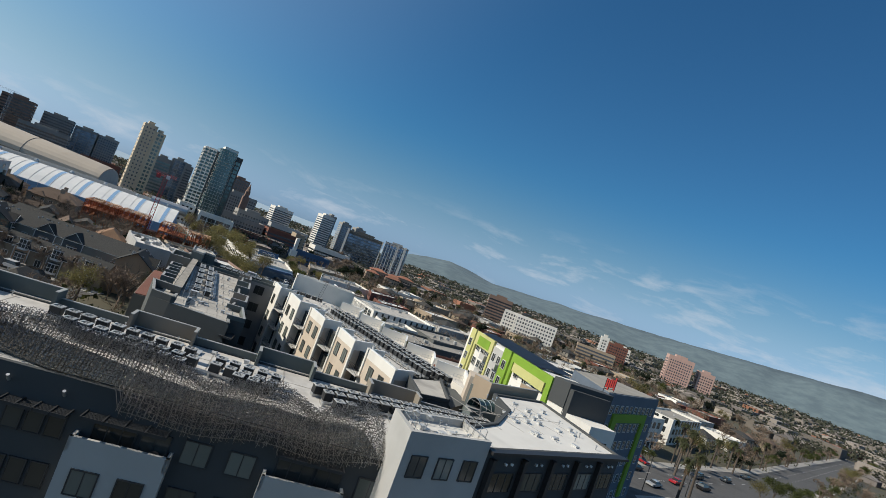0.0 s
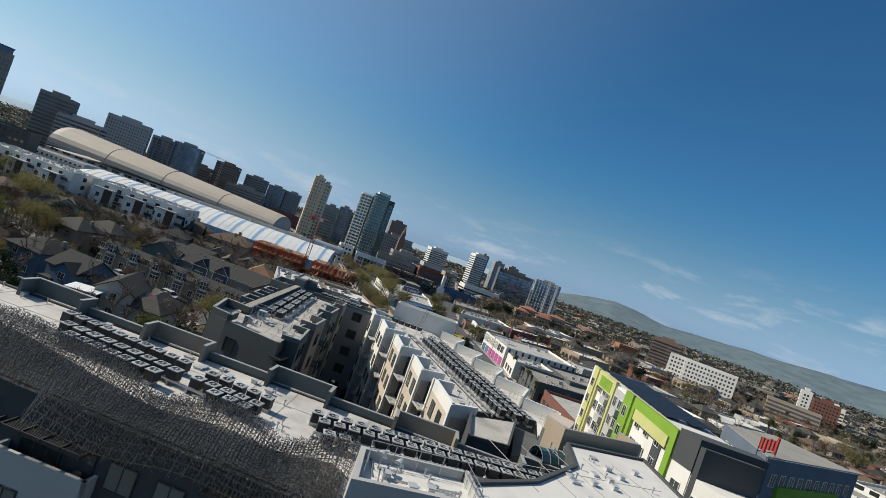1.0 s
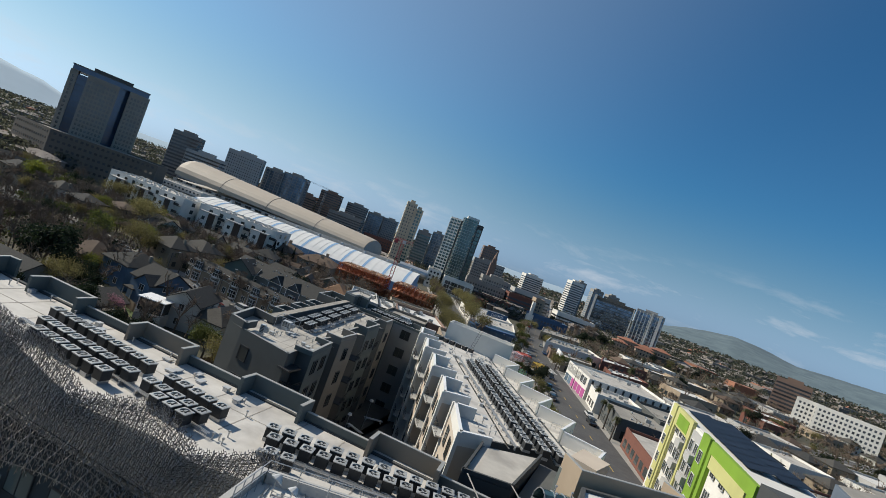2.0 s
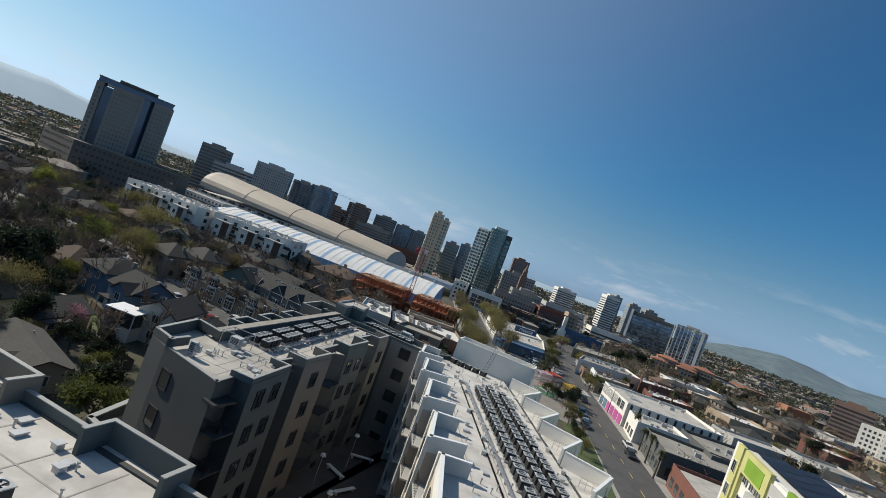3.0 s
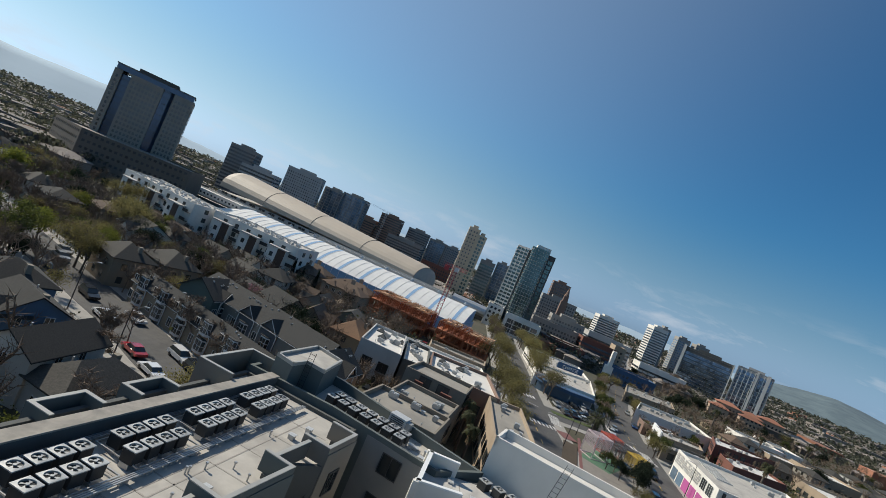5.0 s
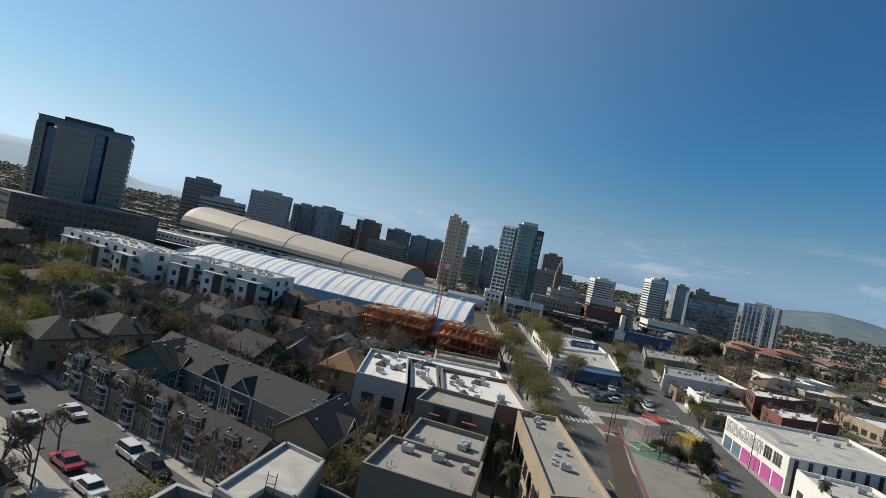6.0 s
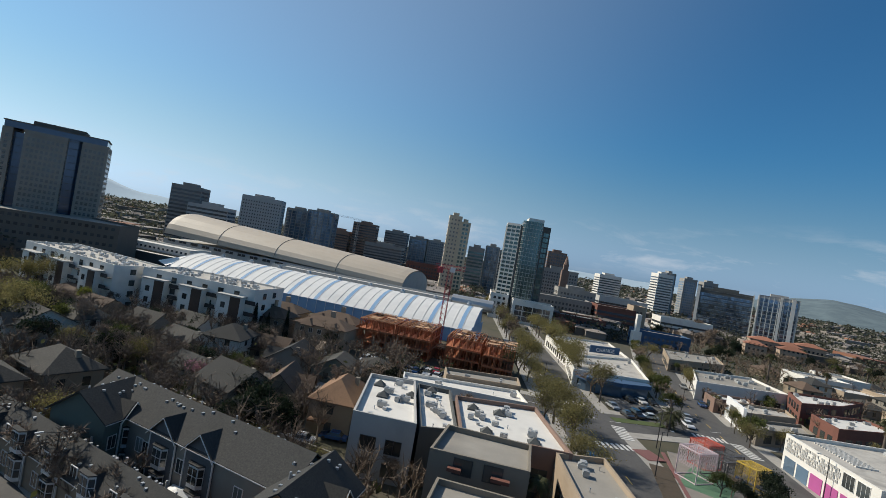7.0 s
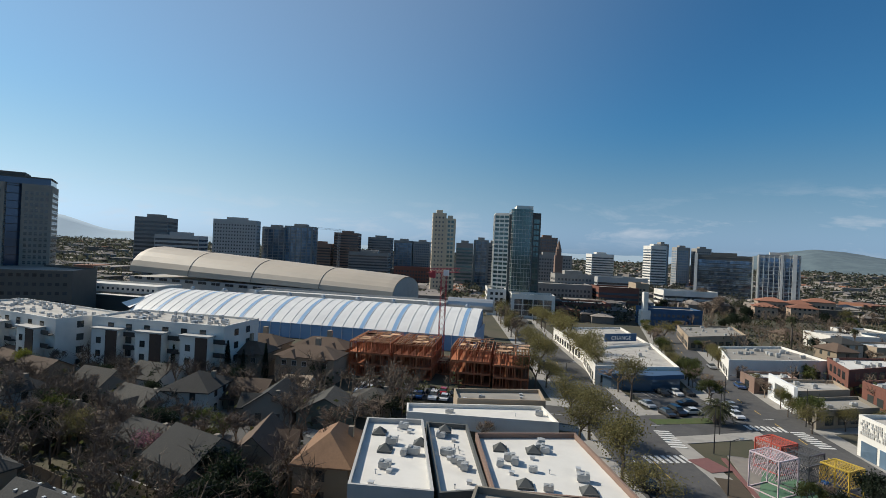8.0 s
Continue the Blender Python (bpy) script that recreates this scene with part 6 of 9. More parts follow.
shop("pale-roofed stores in a row", [(-2.3, 267), (25, 281), (28.6, 245.5), (5.6, 227)], 5, M_WHITE, M_MEMBRANE, 16)
shop("white-roofed supermarket with a curved blue front", [(5.4, 225), (29, 243.5), (28.6, 206.5), (6.2, 199.5)], 5.2, M_WHITE, M_MEMBRANE, 9)
front_ = thing("entrance_canopy", "curved blue-grey supermarket front canopy", "canopy")
part("fascia", Build().prism([(7, 198.8), (28.4, 205.8), (28.6, 202.0), (20, 197.2), (10, 196.0)], 3.2, 4.3), M_TBLUE_D, front_)
part("glass_front", Build().prism([(8, 198.2), (28, 204.8), (28, 203.0), (20, 198.6), (10, 197.2)], 0, 3.2), M_BGLASS, front_)
board = thing("shop_sign", "dark roof sign with pale capital letters", "sign")
part("panel", Build().prism(rect(19.4, 244.4, 13, 0.4, 30), 5.0, 7.6), M_TBLUE_D, board)


def lettering(owner, text, size, m, mat, extrude=0.04):
    """Raised letters made into a mesh part."""
    cu = bpy.data.curves.new("letters", "FONT")
    cu.body, cu.size, cu.extrude, cu.align_x = text, size, extrude, "CENTER"
    ob = bpy.data.objects.new("letters", cu)
    me = bpy.data.meshes.new_from_object(ob)
    me.materials.clear()
    me.materials.append(mat)
    bpy.data.objects.remove(ob)
    return part("letters", me, None, owner, "raised capital letters", m)


lettering(board, "CHANGE", 2.0, Matrix.Translation((19.55, 244.1, 5.5)) @ Matrix.Rotation(radians(30), 4, "Z") @ Matrix.Rotation(radians(90), 4, "X"), M_WHITEP)
shop("grey-roofed stores along the avenue", [(52, 301), (77, 309), (73, 282), (47, 266)], 5.2, M_TAN, M_GROOF, 12)
shop("white flat-roofed warehouse with roof machines", [(50, 243), (73, 253), (76, 230), (45, 219)], 6, M_WHITE, M_GROOF, 14)
shop("small dark brick shop with a white roof", [(46.6, 205.5), (58.5, 209.5), (59.5, 217.2), (46.0, 213.2)], 4.2, M_BROWN, M_WROOF, 5)
shop("tan-roofed shop with a painted white end wall", [(49.4, 190.6), (64.2, 197.5), (65.6, 207.0), (50, 202.8)], 5, M_TAN, M_MEMBRANE, 4)
mural = thing("painted_wall", "white end wall with dark painted shapes", "wall")
part("panel", Build().prism([(48.6, 189.5), (49.2, 189.2), (49.4, 203), (48.8, 203)], 0, 6.2), M_WHITEP, mural)
part("painted_shape", Build().prism([(48.54, 194), (48.6, 194), (48.66, 199), (48.6, 199)], 1.2, 4.8), M_SLATE, mural)
shop("low shop with a gravel roof", [(48, 178.6), (64, 186.5), (65, 195.8), (49.2, 188.6)], 4, M_TAUPE, M_GROOF, 5)
shop("long red brick building with white roof bands", [(71, 211), (86.5, 221), (101, 238), (75, 229)], 7.2, M_BRICK, M_WROOF, 6, storeys=2)
shop("brick workshop with a low roof", [(72, 193), (92, 204), (90, 216), (72, 207)], 5.5, M_BRICK, M_WROOF, 6)

# the white and magenta corner building
pink = shop("white corner building with magenta shop fronts", [(51.2, 139), (82, 147), (79, 174), (48.4, 165.6)], 7.4, M_WHITE, M_MEMBRANE, 3, False, name="corner_building", storeys=2)
pa, pb = Vector((48.4, 165.6)), Vector((51.2, 139.0))
pd = (pb - pa).normalized()


def along(s, out):
    p = pa + pd * s + Vector((pd.y, -pd.x)) * out
    return (p.x, p.y)


for k in range(6):
    part("shop_front", Build().prism([along(1 + k * 4.3, 0.12), along(4.6 + k * 4.3, 0.12), along(4.6 + k * 4.3, -0.1), along(1 + k * 4.3, -0.1)], 0.1, 3.0), M_MAGENTA if k > 1 else M_BGLASS, pink, "magenta painted shop front")
lat = Build()
for k in range(40):
    for j in range(5):
        p = along(0.8 + k * 0.42, 0.1)
        if random.random() < 0.72:
            lat.box(*p, 4.2 + j * 0.55, 0.34, 0.1, 0.42, math.atan2(pd.y, pd.x))
part("lattice", lat, M_LGREY, pink, kind="stuff")
for k in range(2):
    put_window(pink, pa, pb, 19.5 + k * 3.6, 4.2, 3.0, 2.6, 2, M_WFRAME)
for k in range(16):
    part("roof_rib", Build().prism([along(1 + k * 0.8, -5), along(1.3 + k * 0.8, -5), along(1.3 + k * 0.8, -9), along(1 + k * 0.8, -9)], 6.7, 7.0), M_WROOF, pink)
for k in range(11):
    q = Vector((51.2, 139)).lerp(Vector((82, 147)), (k + 0.5) / 11)
    part("pilaster", Build().box(q.x, q.y - 0.1, 0, 0.6, 0.5, 7.0, radians(14)), M_DARK, pink)
shop("white shop with orange tile trim", [(51.5, 124), (66, 127), (65, 138.2), (51.8, 137)], 6, M_WHITE, M_MEMBRANE, 5)
shop("grey warehouse with a felt roof", [(68, 116), (92, 124), (88, 144), (67, 138)], 6.4, M_SLATE, M_GROOF, 8)
shop("grey warehouse with a felt roof", [(52.5, 101), (86, 108), (84, 122), (53, 121)], 6, M_SLATE, M_GROOF, 8)
shop("tan brick shop with a gravel roof", [(53, 70), (80, 76), (79, 98), (53.5, 97)], 5.2, M_BRICK, M_MEMBRANE, 6)

# peach apartment blocks under clay tile roofs
for cx, cy, w_, d_, h_ in ((138, 420, 16, 12, 10.5), (155, 424, 14, 12, 9.5), (170, 430, 16, 12, 11), (128, 404, 12, 10, 8.0), (148, 402, 14, 10, 8.5)):
    ob = thing("apartment_house", "peach stucco apartment house under a clay tile roof", "apartment building", group="tile-roofed apartment houses")
    f = frame_of(cx, cy, -10)
    part("wall", Build().prism([f(-w_ / 2, -d_ / 2), f(w_ / 2, -d_ / 2), f(w_ / 2, d_ / 2), f(-w_ / 2, d_ / 2)], 0, h_), M_PEACHS, ob)
    r = Build()
    hip_roof(r, f, -w_ / 2, w_ / 2, -d_ / 2, d_ / 2, h_, 2.2, 0.7)
    part("roof", r, M_CLAY, ob)
    gl_ = Build()
    joined_windows(gl_, f(-w_ / 2, -d_ / 2), f(w_ / 2, -d_ / 2), 0.3, 3, 3.0, 2.4, 1.2, 1.4)
    joined_windows(gl_, f(-w_ / 2, d_ / 2), f(-w_ / 2, -d_ / 2), 0.3, 3, 3.0, 2.4, 1.2, 1.4)
    part("glazing", gl_, M_DGLASS, ob, kind="stuff")
    OCC.append((cx, cy, 8))

# ---- the white, yellow and lime apartment building ----
lime = thing("apartment_building", "white apartment building with yellow and lime green frames", "apartment building")
la, lb = Vector((44.5, 52.5)), Vector((39.0, 15.0))
ld = (lb - la).normalized()
lo = Vector((ld.y, -ld.x))                         # towards the west


def face(s, out):
    p = la + ld * s + lo * out
    return (p.x, p.y)


LT = 20.4
part("wall", Build().prism([face(0, 0), face(38, 0), face(38, -9), face(0, -9)], 0, LT), M_WHITE, lime)
part("roof", Build().prism([face(0.4, -0.4), face(37.6, -0.4), face(37.6, -8.6), face(0.4, -8.6)], LT, LT + 0.05), M_WROOF, lime)
part("recess", Build().prism([face(14, 0.2), face(19.2, 0.2), face(19.2, -0.5), face(14, -0.5)], 0, LT - 0.4), M_LGREY, lime)


def panel(s0, s1, z0, z1, out, mat, nm="panel"):
    part(nm, Build().prism([face(s0, out), face(s1, out), face(s1, -0.05), face(s0, -0.05)], z0, z1), mat, lime)


for s0, s1, mat in ((0.0, 0.8, M_WHITE), (0.8, 3.4, M_YELLOW), (4.2, 5.0, M_YELLOW), (13.2, 14.0, M_YELLOW), (19.2, 22.4, M_LIME), (23.2, 24.2, M_LIME), (36.6, 38, M_LIME)):
    panel(s0, s1, 0, LT + 0.5, 0.45, mat)
panel(5.0, 13.2, LT - 2.2, LT + 0.5, 0.45, M_YELLOW)
panel(6.0, 12.4, LT - 1.9, LT - 0.1, 0.5, M_LIME)
panel(24.2, 36.6, LT - 0.9, LT + 0.5, 0.45, M_LIME)
panel(24.6, 36.2, LT - 2.4, LT - 0.9, 0.5, M_YELLOW)
panel(32.2, 34.6, 3, LT - 2.4, 0.12, M_CHAR)
for j in range(6):
    z = 2.0 + j * 3.05
    for s in (2.0, 6.4, 9.2, 20.8, 26.0, 29.5, 33.4):
        put_window(lime, face(0, 0.46 if s in (2.0, 20.8) else 0.14), face(38, 0.46 if s in (2.0, 20.8) else 0.14), s, z, 1.5, 1.6, 1, M_WFRAME)
    for s in (11.4, 15.4, 17.8):
        put_window(lime, face(0, 0.22), face(38, 0.22), s, z, 1.5, 1.6, 1, M_WFRAME)
    for s in (11.6, 17.6):
        part("balcony", Build().prism([face(s - 1.3, 1.0), face(s + 1.3, 1.0), face(s + 1.3, 0), face(s - 1.3, 0)], z - 0.9, z + 0.15), M_LGREY, lime)
part("corner_block", Build().prism([face(38, 0.1), face(41, -0.8), face(40, -9), face(38, -9)], 0, 17.6), M_WHITE, lime)
part("corner_block", Build().prism([face(37.99, 0.2), face(41.1, -0.75), face(40.1, -9), face(37.99, -9)], 17.6, 21.3), M_CHAR, lime)
for j in range(5):
    put_window(lime, face(38, 0.12), face(41, -0.78), 1.6, 2.0 + 3.05 * j, 1.5, 1.6, 1, M_WFRAME)
part("corner_fin", Build().prism([face(41.1, -0.9), face(41.7, -1.2), face(41.4, -8), face(40.7, -7.6)], 0, 20.6), M_CHAR, lime)
part("corner_block", Build().prism([face(41, -0.9), face(45.5, -3), face(44.4, -8), face(40.5, -7.5)], 0, 17.2), M_WHITE, lime)
so_ = [face(45.4, -3.2), face(43.6, -13.5)]
for j in range(5):
    for k in (0.3, 0.7):
        put_window(lime, face(41, -0.9), face(45.5, -3), 5 * k, 1.6 + 3.05 * j, 1.4, 1.6, 1, M_WFRAME)
    for k in (2, 6):
        put_window(lime, face(45.5, -3), face(44.4, -8), k * 0.55, 1.6 + 3.05 * j, 1.4, 1.6, 1, M_WFRAME)
M_SOLAR = material("solar_panel", (0.012, 0.014, 0.022), rough=0.5, scale=3, per_object=0.3)
for k in range(9):
    for j in range(2):
        a = 2 + k * 3.1
        pts = [face(a, -1.6 - j * 3.4), face(a + 2.9, -1.6 - j * 3.4), face(a + 2.9, -4.6 - j * 3.4), face(a, -4.6 - j * 3.4)]
        b = Build()
        b.poly([(*pts[0], LT + 0.3), (*pts[1], LT + 0.3), (*pts[2], LT + 0.7), (*pts[3], LT + 0.7)])
        b.poly([(*pts[3], LT + 0.65), (*pts[2], LT + 0.65), (*pts[1], LT + 0.25), (*pts[0], LT + 0.25)])
        b.box(*face(a + 1.4, -3.1 - j * 3.4), LT, 0.1, 0.1, 0.42)
        part("solar_panel", b, M_SOLAR, lime)
logo = thing("roof_sign", "red roof sign on a thin steel rack", "sign")
SG = frame_of(49.0, 15.0, 26)
sign_red = material("sign_red", (0.5, 0.03, 0.02), rough=0.5)
for k, (z0, z1) in enumerate(((21.9, 23.3), (21.5, 23.2), (21.9, 23.3), (21.9, 23.2), (21.5, 23.6))):
    part("red_shape", Build().prism([SG(k * 0.95, 0), SG(k * 0.95 + 0.42, 0), SG(k * 0.95 + 0.42, 0.2), SG(k * 0.95, 0.2)], z0, z1), sign_red, logo)
part("rack", Build().bar((*SG(-0.1, 0.25), 21.6), (*SG(4.8, 0.25), 21.6), 0.06).bar((*SG(0, 0.25), 20.9), (*SG(0, 0.25), 23.3), 0.05).bar((*SG(4.7, 0.25), 20.9), (*SG(4.7, 0.25), 23.3), 0.05), M_DARK, logo)
slate = thing("apartment_building", "slate-blue apartment building with a lime frame", "apartment building")
M_SBLUE = stucco("slate_blue_stucco", (0.12, 0.15, 0.19))
q = [(50.5, 15.2), (75.0, 26.6), (70.5, 38.0), (56.5, 31.5)]
part("wall", Build().prism(q, 0, 21.1), M_SBLUE, slate)
part("roof", Build().prism(inset(q, 0.3), 21.1, 21.2), M_GROOF, slate)
wall_windows(slate, q[0], q[1], 0.8, 6, 3.2, 2.4, 1.3, 1.6, frame_mat=M_WFRAME)
wall_windows(slate, q[3], q[0], 0.8, 6, 3.2, 2.6, 1.3, 1.6, frame_mat=M_WFRAME)
fa, fb_ = Vector(q[0]), Vector(q[1])
fd = (fb_ - fa).normalized()
fo = Vector((fd.y, -fd.x)) * 0.4
for s0, s1, z0, z1 in ((4, 6.0, 2, 16.4), (19.6, 21.4, 2, 16.4), (4, 21.4, 16.4, 17.9)):
    a, b = fa + fd * s0, fa + fd * s1
    part("frame", Build().prism([(a.x + fo.x, a.y + fo.y), (b.x + fo.x, b.y + fo.y), (b.x, b.y), (a.x, a.y)], z0, z1), M_LIME, slate, "lime green frame")
shop("white flats with a grey-green hipped roof", [(120, 66), (134, 71), (129, 84), (115, 79)], 10.5, M_WHITE, M_GROOF, 2, storeys=3)
shop("long white flats with a grey-green roof", [(152, 82), (186, 96), (181, 108), (147, 94)], 9.5, M_WHITE, M_GROOF, 3, storeys=3)
shop("small dark shop with a hipped roof", [(88, 46), (97, 49), (95, 56), (86, 53)], 5, M_BROWN, M_GSHINGLE, 0)

# ---- terraced townhouses ----
M_SAGE = material("sage_siding", (0.105, 0.135, 0.115), rough=0.85, second=(0.09, 0.115, 0.10), scale=0.6)
M_PEACH = material("peach_siding", (0.45, 0.28, 0.17), rough=0.85, second=(0.40, 0.25, 0.15), scale=0.6)
M_GREYS = material("grey_siding", (0.25, 0.225, 0.19), rough=0.85, second=(0.21, 0.19, 0.16), scale=0.6)
M_TANS = material("tan_siding", (0.27, 0.215, 0.15), rough=0.85, second=(0.23, 0.18, 0.125), scale=0.6)
M_SLATES = material("slate_siding", (0.11, 0.112, 0.115), rough=0.85, second=(0.09, 0.092, 0.096), scale=0.6)


def townhouse_row(label, ox, oy, deg, length, depth, eave, rise, mats, side=-1, pitch=4.7, wd=1.9, grise=1.9, gables=None):
    """A row of townhouses under one ridge along u, with cross gables and white bay windows on one side."""
    f = frame_of(ox, oy, deg)
    ob = thing("townhouse_row", label, "townhouse", group="townhouse rows")
    w = Build()
    gable_walls(w, f, 0, length, -depth / 2, depth / 2, 0, eave, rise)
    part("wall", w, mats[0], ob)
    r = Build()
    gable_roof(r, f, 0, length, -depth / 2, depth / 2, eave, rise)
    part("roof", r, M_SHINGLE, ob)
    n = int(length / pitch)
    for k, u in enumerate(gables or [length * (k + 0.5) / n for k in range(n)]):
        g = frame_of(*f(u, side * (depth / 2 - 1.5)), deg + (-90 if side < 0 else 90))
        gw, gr = Build(), Build()
        out = 1.7
        gable_walls(gw, g, 0, out, -wd, wd, 0, eave - 0.3, grise)
        part("gable_wall", gw, mats[1 + k % (len(mats) - 1)], ob)
        gable_roof(gr, g, -1.4, out, -wd, wd, eave - 0.3, grise, 0.25)
        part("gable_roof", gr, M_SHINGLE, ob)
        trim = Build()
        for s in (-1, 1):
            trim.bar((*g(out + 0.4, s * (wd + 0.35)), eave - 0.65), (*g(out + 0.4, 0), eave + grise - 0.2), 0.05)
        part("bargeboard", trim, M_WFRAME, ob)
        for z0 in (0.7, 3.7):
            bay = Build()
            bay.prism([g(out, -1.1), g(out + 0.55, -0.7), g(out + 0.55, 0.7), g(out, 1.1)], z0 - 0.1, z0 + 2.3)
            bo = part("bay_window", bay, M_WFRAME, ob, "white framed bay window")
            gl = Build()
            for p, q in ((g(out, -1.1), g(out + 0.55, -0.7)), (g(out + 0.55, -0.7), g(out + 0.55, 0.7)), (g(out + 0.55, 0.7), g(out, 1.1))):
                ln, d, an = edge_frame(p, q)
                for i in range(max(1, round(ln / 0.8))):
                    c = (i + 0.5) / max(1, round(ln / 0.8))
                    for zz in (0.35, 1.25):
                        gl.box(p[0] + (q[0] - p[0]) * c + d.y * 0.02, p[1] + (q[1] - p[1]) * c - d.x * 0.02, z0 + zz, ln / max(1, round(ln / 0.8)) - 0.16, 0.06, 0.78, an)
            part("pane", gl, M_GLASS, bo)
            part("bay_roof", Build().prism([g(out, -1.2), g(out + 0.65, -0.8), g(out + 0.65, 0.8), g(out, 1.2)], z0 + 2.3, z0 + 2.42), M_SHINGLE, ob)
        for s_ in (-1, 1):
            part("corner_trim", Build().box(*g(out + 0.02, s_ * (wd - 0.06)), 0, 0.14, 0.14, eave - 0.4, radians(deg)), M_WFRAME, ob)
        for du in (-pitch / 2,):
            p0, p1 = f(u + du - 1, side * depth / 2), f(u + du + 1, side * depth / 2)
            for z0 in (0.9, 3.9):
                put_window(ob, p0 if side < 0 else p1, p1 if side < 0 else p0, 1.0, z0, 1.2, 1.6, 1, M_WFRAME)
        part("vent_pipe", Build().cone((*f(u + 1.5, 0.8), eave + rise - 1.0), (*f(u + 1.5, 0.8), eave + rise - 0.2), 0.1, 0.1, 6), M_METAL, ob)
        part("vent_pipe", Build().cone((*f(u - 1.1, 1.6), eave + rise - 1.4), (*f(u - 1.1, 1.6), eave + rise - 0.3), 0.16, 0.12, 6), M_METAL, ob)
    for k in range(int(length / 3.2)):
        u = 1.6 + 3.2 * k
        if any(abs(u - g_) < wd + 0.9 for g_ in (gables or ())) or not gables:
            continue
        p0, p1 = f(u - 1, side * depth / 2), f(u + 1, side * depth / 2)
        for z0 in (0.9, 3.9):
            put_window(ob, p0 if side < 0 else p1, p1 if side < 0 else p0, 1.0, z0, 1.3, 1.7, 1, M_WFRAME, M_CGLASS)
    fascia = Build()
    for sd_ in (-1, 1):
        fascia.bar((*f(-0.4, sd_ * (depth / 2 + 0.44)), eave - 0.28), (*f(length + 0.4, sd_ * (depth / 2 + 0.44)), eave - 0.28), 0.07)
    part("gutter", fascia, M_WFRAME, ob)
    for k in range(int(length * 1.1)):
        q = f(random.uniform(0.6, length - 0.6), random.uniform(0.3, 1.6) * random.choice((-1, 1)))
        vy = abs((q[0] - ox) * -math.sin(radians(deg)) + (q[1] - oy) * math.cos(radians(deg)))
        zr = eave + rise * (1 - vy / (depth / 2)) + 0.1
        part("roof_vent", Build().box(q[0], q[1], zr - 0.1, 0.28, 0.28, 0.34, radians(deg)), M_METAL, ob)
    for k in range(0, n + 1):
        p = f(length * k / n, 0)
        OCC.append((*p, depth * 0.75))
    return ob


townhouse_row("sage and grey townhouse row with dark shingle roof", -57.6, 101.7, -14.0, 33, 7.2, 7.4, 2.6, (M_GREYS, M_SLATES, M_SLATES, M_SAGE), pitch=5.8, wd=2.2, grise=2.0, gables=(15.2, 21.2))
townhouse_row("green end wing of the townhouse row", -54.3, 93.2, 90.0, 8, 7.6, 7.4, 2.6, (M_SAGE, M_SAGE), wd=1.6, grise=1.6, gables=(3.6,))
townhouse_row("tan townhouse row with dark shingle roof", -66.5, 94.8, -15.3, 40, 4.8, 4.3, 1.9, (M_TANS, M_PEACH, M_GREYS, M_TANS), pitch=6.0, wd=1.5, grise=1.4)
townhouse_row("peach townhouse with a dark gabled roof", -24.4, 85.1, 88, 10, 7.2, 7.4, 2.6, (M_PEACH, M_PEACH, M_TANS), gables=(5.5,))
tent_c = thing("garden_canopy", "small white garden canopy between the townhouses", "canopy")
cp = Build()
for a, b in (((-1.6, -1.6), (1.6, -1.6)), ((1.6, -1.6), (1.6, 1.6)), ((1.6, 1.6), (-1.6, 1.6)), ((-1.6, 1.6), (-1.6, -1.6))):
    cp.poly([(-39.5 + a[0], 92.2 + a[1], 2.6), (-39.5 + b[0], 92.2 + b[1], 2.6), (-39.5, 92.2, 3.2)])
part("canvas", cp, M_WHITEP, tent_c)
for a, b in ((-1.5, -1.5), (1.5, -1.5), (1.5, 1.5), (-1.5, 1.5)):
    part("post", Build().bar((-39.5 + a, 92.2 + b, 0), (-39.5 + a, 92.2 + b, 2.6), 0.05), M_METAL, tent_c)

